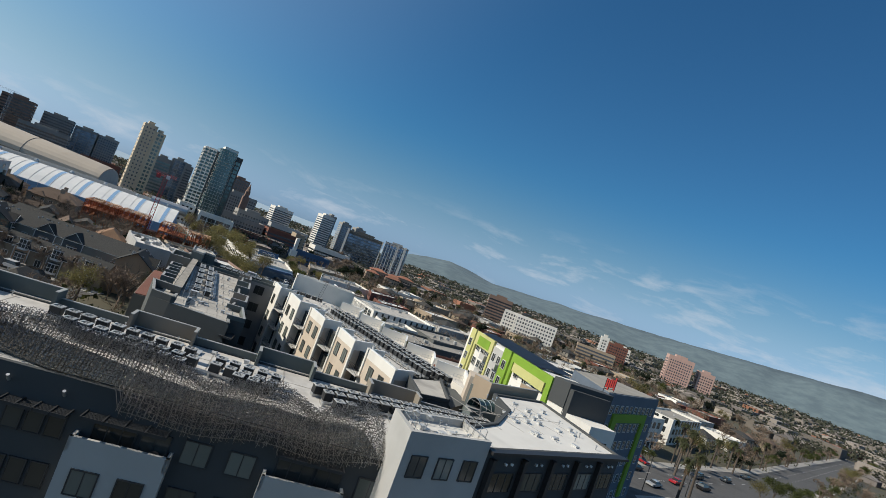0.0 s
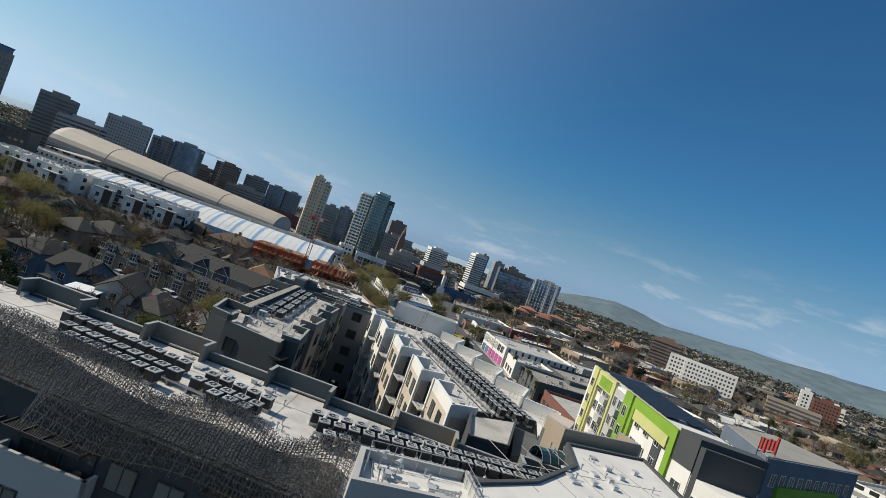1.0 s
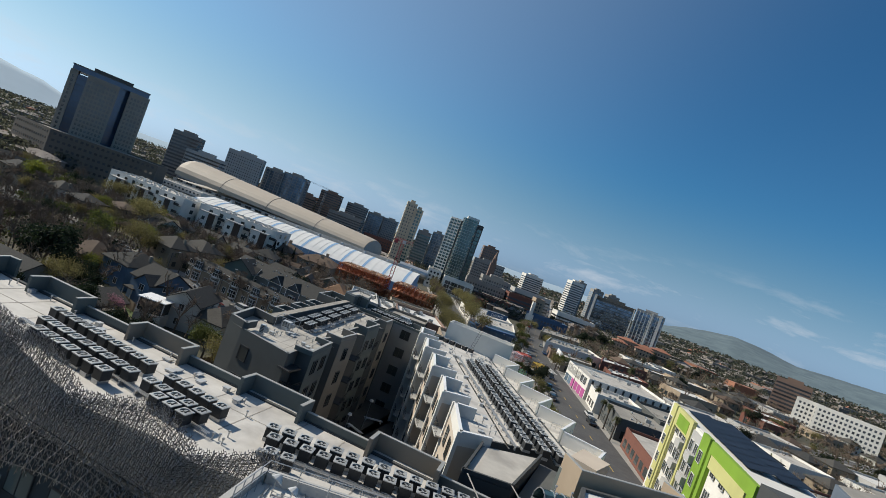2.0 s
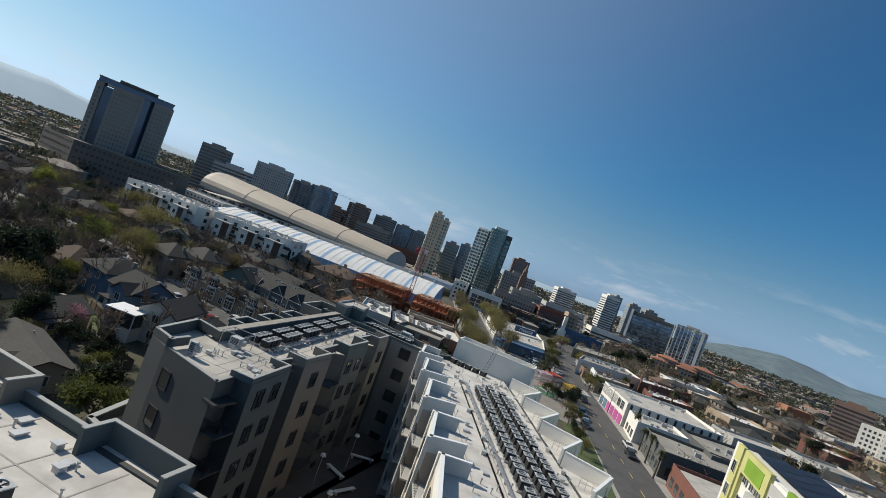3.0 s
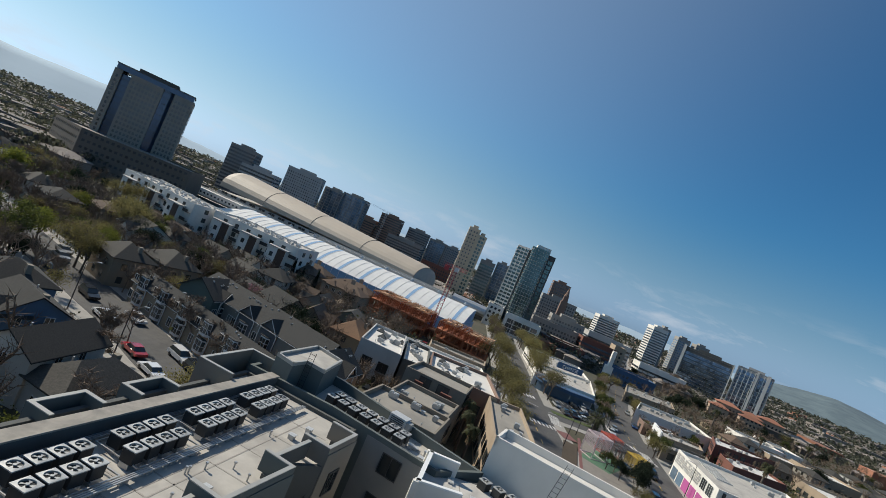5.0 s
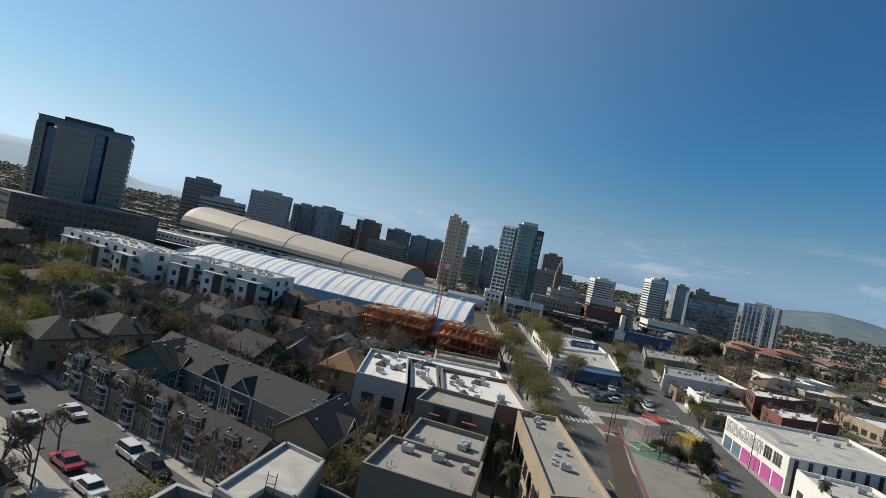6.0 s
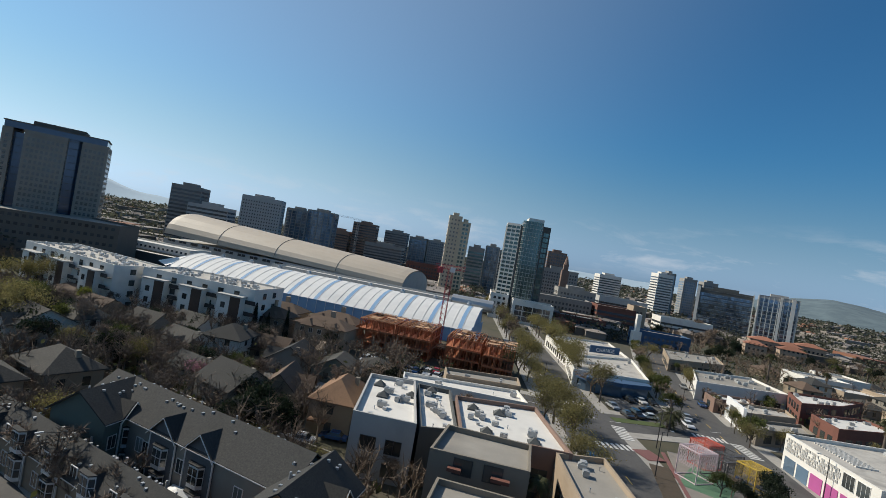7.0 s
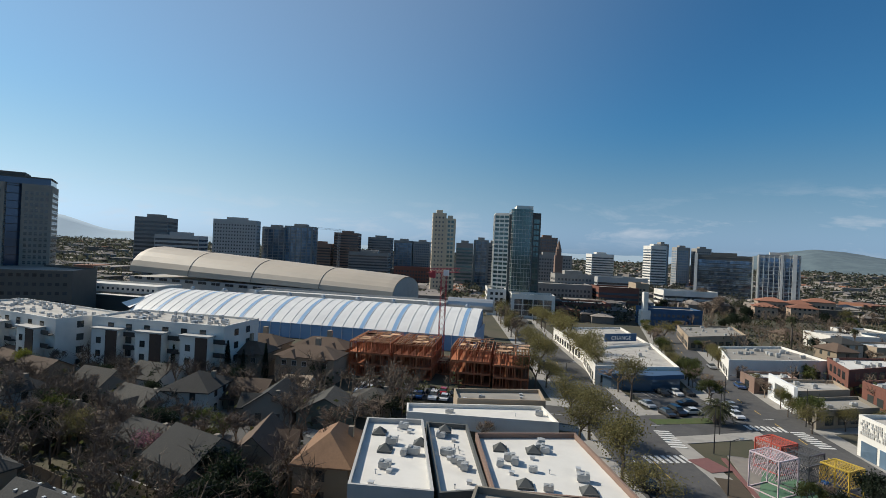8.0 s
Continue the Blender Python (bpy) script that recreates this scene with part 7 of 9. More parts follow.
# ---- single houses ----
def house(label, x, y, w, d, deg, eave, rise, wall_mat, roof_mat, hip=False, porch=True, cross=False, chimney=True, near=True):
    f = frame_of(x, y, deg)
    ob = thing("house", label, "house", group="houses")
    wl2, r = Build(), Build()
    if hip:
        wl2.prism([f(-w / 2, -d / 2), f(w / 2, -d / 2), f(w / 2, d / 2), f(-w / 2, d / 2)], 0, eave)
        hip_roof(r, f, -w / 2, w / 2, -d / 2, d / 2, eave, rise)
    else:
        gable_walls(wl2, f, -w / 2, w / 2, -d / 2, d / 2, 0, eave, rise)
        gable_roof(r, f, -w / 2, w / 2, -d / 2, d / 2, eave, rise)
    part("wall", wl2, wall_mat, ob)
    part("roof", r, roof_mat, ob)
    if cross:
        g = frame_of(*f(w * 0.2, -d / 2 + 1.2), deg - 90)
        gw, gr = Build(), Build()
        gable_walls(gw, g, 0, 2.4, -2.1, 2.1, 0, eave - 0.2, rise * 0.62)
        gable_roof(gr, g, -2.5, 2.4, -2.1, 2.1, eave - 0.2, rise * 0.62, 0.35)
        part("gable_wall", gw, wall_mat, ob)
        part("gable_roof", gr, roof_mat, ob)
        put_window(ob, g(2.4, -2.1), g(2.4, 2.1), 2.1, eave - 1.9, 1.4, 1.3, 1, M_WFRAME)
    if porch:
        pb_ = Build()
        pb_.prism([f(-w / 2 + 0.6, -d / 2 - 1.8), f(0, -d / 2 - 1.8), f(0, -d / 2), f(-w / 2 + 0.6, -d / 2)], 2.5, 2.75)
        part("porch_roof", pb_, roof_mat, ob)
        for u in (-w / 2 + 0.8, -0.2) if near else ():
            part("porch_post", Build().box(*f(u, -d / 2 - 1.6), 0, 0.16, 0.16, 2.5), M_WFRAME, ob)
    st = 2 if eave > 4.4 else 1
    c = [f(-w / 2, -d / 2), f(w / 2, -d / 2), f(w / 2, d / 2), f(-w / 2, d / 2)]
    far_glass = Build()
    for i in range(4):
        if near:
            wall_windows(ob, c[i], c[(i + 1) % 4], 0, st, 2.7, 3.4, 1.1, 1.35, sill=0.9, frame_mat=M_WFRAME, margin=0.5)
        else:
            joined_windows(far_glass, c[i], c[(i + 1) % 4], 0, st, 2.7, 3.4, 1.1, 1.35, margin=0.5)
    if not near:
        part("glazing", far_glass, M_GLASS, ob, kind="stuff")
    if chimney:
        part("chimney", Build().box(*f(w * 0.28, d * 0.12), eave * 0.6, 0.7, 0.7, rise * 0.75 + eave * 0.4 + 0.5, radians(deg)), M_TAUPE, ob)
    if near:
        part("vent_pipe", Build().cone((*f(-w * 0.2, d * 0.15), eave + rise * 0.3), (*f(-w * 0.2, d * 0.15), eave + rise * 0.8 + 0.4), 0.1, 0.1, 6), M_METAL, ob)
    OCC.append((x, y, max(w, d) * 0.55))
    return ob


M_WSIDE = material("white_siding", (0.52, 0.51, 0.46), rough=0.8, second=(0.45, 0.44, 0.40), scale=0.6)
M_BLUES = material("blue_siding", (0.10, 0.17, 0.26), rough=0.8, scale=0.6)
M_YELS = material("yellow_siding", (0.50, 0.41, 0.20), rough=0.8, scale=0.6)
HOUSES = (
    ("tan-roofed two-storey house with a hipped roof", -36.4, 127.8, 7.2, 11.5, 6, 5.6, 3.0, M_TANS, M_TSHINGLE, True),
    ("brown gabled house with tan walls", -47.6, 128.5, 9.5, 7.0, 104, 4.2, 3.2, M_TANS, M_BSHINGLE, False),
    ("long dark-roofed house with white trim", -53.8, 122.8, 9.0, 9.0, -20, 5.0, 2.8, M_GREYS, M_SHINGLE, False),
    ("dark gabled bungalow with a wide porch", -58, 152, 10, 9, -80, 3.2, 3.0, M_GREYS, M_SHINGLE, False),
    ("green-grey gabled bungalow among trees", -47.5, 152.5, 8, 10, -80, 3.0, 2.6, M_SAGE, M_GSHINGLE, False),
    ("grey hipped cottage behind a dark tree", -41.5, 161, 8, 8, 8, 3.0, 2.0, M_GREYS, M_GSHINGLE, True),
    ("two-storey dark-roofed house with bay front", -74, 150.5, 9, 10, 8, 5.2, 2.6, M_WSIDE, M_SHINGLE, True),
    ("brown-roofed cottage beside cypresses", -67, 157, 9, 8, 8, 3.2, 2.2, M_TANS, M_BSHINGLE, False),
    ("pale grey-roofed house with a gable", -90.5, 159.5, 9, 8, -8, 3.6, 2.4, M_WSIDE, M_GSHINGLE, False),
    ("grey-roofed two-storey house among trees", -98, 152.5, 8.5, 7, -8, 3.4, 2.4, M_GREYS, M_GSHINGLE, False),
    ("brown-roofed low house with tan walls", -117.5, 157, 10, 8, -10, 3.2, 2.2, M_TANS, M_BSHINGLE, False),
    ("pale two-storey house with a grey hipped roof", -102.5, 138.0, 8.5, 7.5, -15, 5.3, 2.7, M_WSIDE, M_GSHINGLE, True),
    ("dark grey hipped bungalow on a lot", -88, 135, 8.5, 8, -15, 3.2, 2.2, M_GREYS, M_SHINGLE, True),
    ("brown-roofed low bungalow with tan walls", -78.5, 132.5, 9, 8, -15, 3.0, 2.0, M_TANS, M_BSHINGLE, True),
    ("dark low-pitched house with grey walls", -67, 130, 8.5, 7, -17, 3.4, 1.8, M_GREYS, M_SHINGLE, False),
    ("brown-roofed low house with tan walls", -135, 165, 12, 9, -8, 3.2, 2.2, M_TANS, M_BSHINGLE, True),
    ("small garage with a pinkish roof", -61.5, 168, 6, 7, 8, 2.5, 1.4, M_WSIDE, M_TAN, False),
    ("ornate tan house with hipped roofs", -77, 98.5, 9, 8, -19, 6.0, 2.6, M_TANS, M_GSHINGLE, True),
    ("ornate tan house with hipped roofs", -75, 109, 10, 8, -19, 6.0, 2.6, M_TANS, M_GSHINGLE, True),
    ("pale grey house with a bright shed", -103, 128, 10, 10, -19, 5.4, 2.6, M_WSIDE, M_GSHINGLE, False),
    ("dark hipped house by the street", -64.0, 67.6, 8.2, 9.2, -17, 5.4, 2.4, M_BLUES, M_SHINGLE, True),
    ("dark gabled house with blue walls", -54.2, 63.3, 7.2, 8.2, -17, 5.0, 2.4, M_BLUES, M_SHINGLE, False),
    ("white house with a dark roof and chimney", -43.7, 58.8, 10.5, 6.2, 100, 5.4, 1.9, M_WSIDE, M_SHINGLE, False),
    ("grey-roofed house near the corner", -37.4, 59.6, 10.5, 6.6, 86, 3.6, 2.4, M_WSIDE, M_GSHINGLE, True),
    ("yellow bungalow with a grey roof", -53, 43.8, 9.5, 6.5, 90, 3.0, 1.6, M_YELS, M_GSHINGLE, False),
    ("grey-roofed long house beside the block", -41.5, 31.6, 13, 6, -25, 2.8, 1.2, M_GREYS, M_GSHINGLE, False),
    ("brown-roofed house among trees", -74.5, 68, 9.5, 8.5, -17, 4.0, 2.6, M_BROWN, M_BSHINGLE, True),
    ("grey gabled house with pale walls", -79.5, 142.5, 9, 7, -15, 4.0, 2.2, M_WSIDE, M_GSHINGLE, False),
    ("dark-roofed house among trees", -66, 42, 10, 9, -10, 3.6, 2.4, M_GREYS, M_SHINGLE, False),
)
for k, (label, x, y, w, d, deg, eave, rise, wm, rm, hip) in enumerate(HOUSES):
    house(label, x, y, w, d, deg, eave, rise, wm, rm, hip, porch=k % 3 != 2, cross=k % 2 == 1 and not hip, chimney=k % 3 != 1, near=y < 112 and x > -66)
sunroom = thing("sunroom", "white-roofed glazed sunroom on posts", "sunroom")
SR = frame_of(-46.6, 52.0, 8)
part("roof", Build().prism([SR(-2.6, -2.2), SR(2.6, -2.2), SR(2.6, 2.2), SR(-2.6, 2.2)], 4.6, 4.75), M_WHITEP, sunroom)
part("base", Build().prism([SR(-2.4, -2), SR(2.4, -2), SR(2.4, 2), SR(-2.4, 2)], 0, 2.2), M_WSIDE, sunroom)
for u, v in ((-2.3, -1.9), (0, -1.9), (2.3, -1.9), (2.3, 1.9), (-2.3, 1.9)):
    part("post", Build().box(*SR(u, v), 2.2, 0.14, 0.14, 2.4), M_WFRAME, sunroom)
part("glazing", Build().prism([SR(-2.2, -1.8), SR(2.2, -1.8), SR(2.2, 1.8), SR(-2.2, 1.8)], 2.2, 4.5), M_GLASS, sunroom)

# further houses on their lots, west and east
rnd = random.Random(7)
OCC += [(-101, 186, 24), (-148, 190, 26), (-74, 186, 16), (-35, 196, 24), (-241, 243, 34), (-215, 225, 34), (-10, 30, 34), (20, 10, 40), (-95, 240, 24), (-60, 240, 26), (-130, 245, 26), (-36, 90, 8)]
ROOFS = (M_SHINGLE, M_GSHINGLE, M_BSHINGLE, M_GSHINGLE, M_SHINGLE)
WALLS = (M_WSIDE, M_TANS, M_GREYS, M_TANS, M_WSIDE, M_BLUES, M_YELS)
NAMES = {M_SHINGLE.name: "dark", M_GSHINGLE.name: "grey", M_BSHINGLE.name: "brown"}
LOT = frame_of(-50, 80, -17)
count = 0
for i in range(-22, 2):
    for j in range(-5, 9):
        x, y = LOT(i * 14 + rnd.uniform(-2, 2), j * 15.5 + rnd.uniform(-2, 2))
        if x > -28 or taken(x, y, 6.0) or on_road(x, y, 6) or y > 175 or count >= 90 or (x > -190 and y > 160) or x < -300:
            continue
        rm, wm = rnd.choice(ROOFS), rnd.choice(WALLS)
        hip = rnd.random() < 0.4
        house(f"{NAMES[rm.name]}-roofed {'hipped' if hip else 'gabled'} house among trees", x, y, rnd.uniform(7.5, 10), rnd.uniform(6.5, 8.5), -17 + rnd.choice((0, 90)), rnd.choice((3.2, 3.4, 5.4)), rnd.uniform(1.8, 2.8), wm, rm, hip, porch=rnd.random() < 0.4, cross=not hip and rnd.random() < 0.5, chimney=rnd.random() < 0.3, near=False)
        count += 1
EL = frame_of(110, 120, 14)
for i in range(0, 12):
    for j in range(-2, 12):
        x, y = EL(i * 17 + rnd.uniform(-4, 4), j * 17 + rnd.uniform(-4, 4))
        if taken(x, y, 7) or on_road(x, y, 6) or (170 < x < 235 and 200 < y < 280) or (x - 75) * 0.9 > y - 20 + 150:
            continue
        if rnd.random() < 0.34:
            fl_ = frame_of(x, y, 14)
            w_, d_ = rnd.uniform(8, 12), rnd.uniform(6, 9)
            shop(rnd.choice(("low flat-roofed store with a pale roof", "plain flat-roofed workshop with a grey roof")), [fl_(-w_, -d_), fl_(w_, -d_), fl_(w_, d_), fl_(-w_, d_)], rnd.uniform(4, 7), rnd.choice((M_WHITE, M_TAN, M_LGREY, M_BRICK)), rnd.choice((M_WROOF, M_MEMBRANE, M_GROOF)), 2)
            continue
        rm, wm = rnd.choice((M_GSHINGLE, M_BSHINGLE, M_GSHINGLE, M_SHINGLE, M_BSHINGLE, M_GSHINGLE)), rnd.choice((M_WSIDE, M_TANS, M_TANS, M_GREYS))
        house(f"{NAMES[rm.name]}-roofed house among trees", x, y, rnd.uniform(9, 12), rnd.uniform(7.5, 9.5), 14 + rnd.choice((0, 90)), rnd.choice((3.2, 5.4, 5.6)), rnd.uniform(1.6, 2.4), wm, rm, True, porch=False, cross=False, chimney=False, near=False)

# ---- the timber-framed building site and its crane ----
M_PINE = material("pale_new_pine", (0.58, 0.36, 0.21), rough=0.9, second=(0.45, 0.25, 0.13), scale=1.0, per_island=0.4)
site = thing("timber_frame", "unfinished orange timber-framed building under construction", "building site")


def frame_block(x0, x1, y0, y1, storeys, deg=2.0):
    f = frame_of((x0 + x1) / 2, (y0 + y1) / 2, deg)
    w, d = (x1 - x0) / 2, (y1 - y0) / 2
    studs = Build()
    hgt = 2.9
    for j in range(storeys):
        z = 0.4 + j * hgt
        part("floor_deck", Build().prism([f(-w, -d), f(w, -d), f(w, d), f(-w, d)], z - 0.3, z), M_WOOD, site)
        for line in (-d, -d * 0.35, d * 0.3, d):
            n = int(2 * w / 0.75)
            for i in range(n + 1):
                if rnd.random() < 0.1:
                    continue
                studs.box(*f(-w + 2 * w * i / n, line), z, 0.09, 0.15, hgt - 0.45, radians(deg))
            studs.box(*f(0, line), z + hgt - 0.45, 2 * w, 0.15, 0.14, radians(deg))
        for line in np.linspace(-w, w, 6):
            n = int(2 * d / 0.75)
            for i in range(n + 1):
                if rnd.random() < 0.15:
                    continue
                studs.box(*f(line, -d + 2 * d * i / n), z, 0.15, 0.09, hgt - 0.45, radians(deg))
            studs.box(*f(line, 0), z + hgt - 0.45, 0.15, 2 * d, 0.14, radians(deg))
    z = 0.4 + storeys * hgt - 0.25
    roof_ = Build()
    n = int(2 * w / 0.6)
    for i in range(n + 1):
        u = -w + 2 * w * i / n
        for v0, v1 in ((-d, -d * 0.33), (-d * 0.33, d * 0.33), (d * 0.33, d)):
            if rnd.random() < 0.2:
                continue
            roof_.box(*f(u, (v0 + v1) / 2), z, 0.08, (v1 - v0) * 0.98, 0.25, radians(deg))
    for v in np.linspace(-d, d, 6):
        roof_.box(*f(0, v), z + 0.25, 2 * w, 0.14, 0.08, radians(deg))
    for k in range(6):
        u0, v0 = rnd.uniform(-w * 0.8, w * 0.5), rnd.uniform(-d * 0.85, d * 0.6)
        roof_.prism([f(u0, v0), f(u0 + rnd.uniform(1.5, 3.5), v0), f(u0 + rnd.uniform(1.5, 3.5), v0 + 2.4), f(u0, v0 + 2.4)], z + 0.34, z + 0.37)
    part("roof_joist", roof_, M_PINE, site, "pale new roof joists and sheathing", kind="stuff")
    part("stud", studs, M_WOOD, site, kind="stuff")


frame_block(-57, -46.5, 187, 204, 3)
frame_block(-45.5, -35.5, 188, 205, 3)
frame_block(-30.5, -20.5, 187.5, 205, 3)
frame_block(-19.5, -11, 186, 200, 3)
frame_block(-35.4, -30.6, 196, 206, 1)
M_CRED = material("crane_red", (0.42, 0.05, 0.06), rough=0.6, scale=2)
crane = thing("tower_crane", "red lattice tower crane beside the timber frame", "crane")


def lattice(b, p, q, w, step, r=0.06):
    p, q = Vector(p), Vector(q)
    d = (q - p).normalized()
    u = d.cross(Vector((0, 0, 1)) if abs(d.z) < 0.9 else Vector((1, 0, 0))).normalized() * w / 2
    v = d.cross(u).normalized() * w / 2
    cs_ = (u + v, u - v, -u - v, v - u)
    for c in cs_:
        b.bar(p + c, q + c, r * 1.5)
    n = max(1, int((q - p).length / step))
    for i in range(n):
        a, e = p.lerp(q, i / n), p.lerp(q, (i + 1) / n)
        for k in range(4):
            b.bar(a + cs_[k], e + cs_[(k + 1) % 4], r)


b = Build()
lattice(b, (-36, 205, 0), (-36, 205, 27), 1.5, 1.6)
part("mast", b, M_CRED, crane)
b = Build()
lattice(b, (-39.5, 200, 27.6), (-33, 212, 27.6), 1.3, 1.5)
part("jib", b, M_CRED, crane)
part("cab", Build().box(-35.2, 204, 26.2, 1.4, 1.4, 1.6), M_WHITEP, crane)
part("counterweight", Build().box(-38.6, 201.4, 25.6, 1.6, 1.2, 2.0), M_CRED, crane)
far_crane = thing("tower_crane", "pale tower crane far off beside the dark towers", "crane")
b = Build()
lattice(b, (-212, 560, 0), (-212, 560, 47), 2.0, 3)
part("mast", b, M_METAL, far_crane)
b = Build()
lattice(b, (-205, 560, 48), (-262, 556, 51), 1.4, 3)
part("jib", b, M_METAL, far_crane)

# ---- plaza with lattice cubes ----
M_PLAZA = material("warm_plaza_paving", (0.25, 0.225, 0.195), rough=0.9, second=(0.18, 0.165, 0.15), scale=0.6, stain=(0.11, 0.10, 0.095), stain_amount=0.5, stain_scale=0.3)
M_MULCH = material("planting_bed_mulch", (0.085, 0.062, 0.042), rough=1.0, second=(0.05, 0.04, 0.028), scale=2.0)
strip("planting_bed", [(19.2, 112), (20.0, 134), (20.4, 147)], 3.6, M_MULCH, "mulched planting bed beside the plaza", -0.1, 0.24, "planting bed")
strip("plaza_edge", [(22.4, 112), (22.7, 140), (22.9, 156)], 0.7, material("maroon_paving", (0.20, 0.09, 0.085), rough=0.9), "maroon paving band along the plaza", -0.1, 0.23, "paving")
strip("plaza", [(29, 116), (29.5, 140), (31, 157)], 14, M_PLAZA, "paved plaza between two streets", -0.1, 0.2, "plaza")
strip("lawn", [(36.2, 70), (35.6, 100), (35.0, 116)], 6, M_GRASS, "green verge with young trees", -0.1, 0.21, "lawn")
solid("court_marking", Build().prism(rect(28.4, 144.4, 8.0, 13.0, -24), 0.2, 0.215), material("green_court", (0.10, 0.20, 0.12), rough=0.9), "faded green painted court", "court", kind="structure")
solid("court_marking", Build().prism(rect(19.4, 152.0, 4.2, 5.2, 28), 0.2, 0.214), material("maroon_paving", (0.20, 0.09, 0.085), rough=0.9), "maroon paving bed", "paving", kind="structure")
M_ARTW = material("pale_pink_steel", (0.68, 0.55, 0.58), rough=0.5)
M_ARTR = material("red_steel", (0.62, 0.11, 0.07), rough=0.5)
M_ARTY = material("yellow_steel", (0.62, 0.42, 0.06), rough=0.5)
M_ARTD = material("dark_steel_lattice", (0.10, 0.10, 0.105), rough=0.5)


def lattice_cube(label, x, y, s, hgt, deg, mat, dense=True):
    ob = thing("lattice_cube", label, "sculpture", group="plaza lattice cubes")
    f = frame_of(x, y, deg)
    c = [f(-s / 2, -s / 2), f(s / 2, -s / 2), f(s / 2, s / 2), f(-s / 2, s / 2)]
    fr_ = Build()
    for i in range(4):
        fr_.bar((*c[i], 0.15), (*c[i], hgt), 0.12)
        fr_.bar((*c[i], hgt), (*c[(i + 1) % 4], hgt), 0.12)
        fr_.bar((*c[i], 0.3), (*c[(i + 1) % 4], 0.3), 0.1)
    part("frame", fr_, mat, ob)
    net = Build()
    n = 9
    for i in range(4):
        p, q = Vector((*c[i], 0)), Vector((*c[(i + 1) % 4], 0))
        for k in range(n):
            for j in range(3):
                z0, z1 = hgt * (0.45 + 0.18 * j), hgt * (0.45 + 0.18 * (j + 1))
                a, e = p.lerp(q, k / n), p.lerp(q, (k + 1) / n)
                net.bar((a.x, a.y, z0), (e.x, e.y, z1), 0.035, 3)
                net.bar((e.x, e.y, z0), (a.x, a.y, z1), 0.035, 3)
    for k in range(n):
        p0, p1 = Vector((*c[0], hgt)).lerp(Vector((*c[1], hgt)), k / n), Vector((*c[3], hgt)).lerp(Vector((*c[2], hgt)), (k + 1) / n)
        net.bar(p0, p1, 0.035, 3)
        p0, p1 = Vector((*c[0], hgt)).lerp(Vector((*c[3], hgt)), k / n), Vector((*c[1], hgt)).lerp(Vector((*c[2], hgt)), (k + 1) / n)
        net.bar(p0, p1, 0.035, 3)
    part("net", net, mat, ob, kind="stuff")


lattice_cube("pale pink steel lattice cube on the plaza", 25.8, 144.6, 4.4, 5.6, 35, M_ARTW)
lattice_cube("red steel lattice cube on the plaza", 29.9, 153.6, 4.2, 4.9, 35, M_ARTR)
lattice_cube("yellow steel lattice cube on the plaza", 35.6, 146.0, 3.8, 4.6, 35, M_ARTY)
lattice_cube("dark steel lattice cube on the plaza", 31.0, 147.6, 4.6, 4.4, 35, M_ARTD)
lattice_cube("dark steel lattice cube on the plaza", 33.0, 151.6, 4.0, 4.4, 35, M_ARTD)

# ---- road markings ----
def crosswalk(a, b, width=3.4):
    a, b = Vector(a), Vector(b)
    d = (b - a).normalized()
    o = Vector((-d.y, d.x)) * width / 2
    m_ = Build()
    n = int((b - a).length / 1.15)
    for k in range(n):
        p, q = a + d * (k * 1.15), a + d * (k * 1.15 + 0.6)
        m_.prism([(p.x - o.x, p.y - o.y), (q.x - o.x, q.y - o.y), (q.x + o.x, q.y + o.y), (p.x + o.x, p.y + o.y)], 0.15, 0.19)
    solid("crosswalk", m_, M_PAINT, "worn white zebra crossing", "road marking", kind="structure")


def dashes(pts, off, dash, gap, mat, label, w=0.14):
    b_ = Build()
    for p, q in zip(pts, pts[1:]):
        p, q = Vector(p), Vector(q)
        d = (q - p).normalized()
        o = Vector((-d.y, d.x))
        s = 0.0
        while s + dash < (q - p).length:
            c = p + d * (s + dash / 2) + o * off
            b_.box(c.x, c.y, 0.15, dash, w, 0.035, math.atan2(d.y, d.x))
            s += dash + gap
    solid("lane_marking", b_, mat, label, "road marking", kind="structure")


crosswalk((15.4, 167.4), (16.8, 157.6), 3.0)
crosswalk((9.4, 151.4), (17.2, 154.0), 3.0)
crosswalk((33.6, 175.2), (42.0, 176.2), 3.0)
crosswalk((43.0, 175.4), (44.6, 166.0), 3.0)
crosswalk((2.0, 178), (10.5, 181), 3.0)
dashes(MARKET, 0, 3, 6, M_YPAINT, "yellow dashed centre line")
dashes(MARKET, 3.3, 3, 6, M_PAINT, "white dashed lane line")
dashes(FIRST, 0, 3, 6, M_YPAINT, "yellow dashed centre line")
dashes(EAST, 0, 3, 6, M_PAINT, "white dashed lane line")
dashes(EAST, 4, 3, 6, M_PAINT, "white dashed lane line")
dashes(CROSS, 0, 3, 4, M_PAINT, "white dashed lane line")
strip("parking_lot", [(17.5, 186), (32, 191)], 20, M_ASPHALT, "small asphalt parking lot", -0.1, 0.19, "parking lot")
strip("lawn", [(-57, 54.5), (-49.5, 50.5)], 5, M_GRASS, "small green garden lawn behind a fence", -0.1, 0.06, "lawn")
strip("lawn", [(15, 172.6), (28, 177.6)], 3.2, M_GRASS, "strip of lawn beside the parking lot", -0.1, 0.22, "lawn")
strip("parking_lot", [(-50, 176), (-12, 178)], 9, M_ASPHALT, "asphalt yard behind the stores", -0.1, 0.13, "parking lot")
lot = Build()
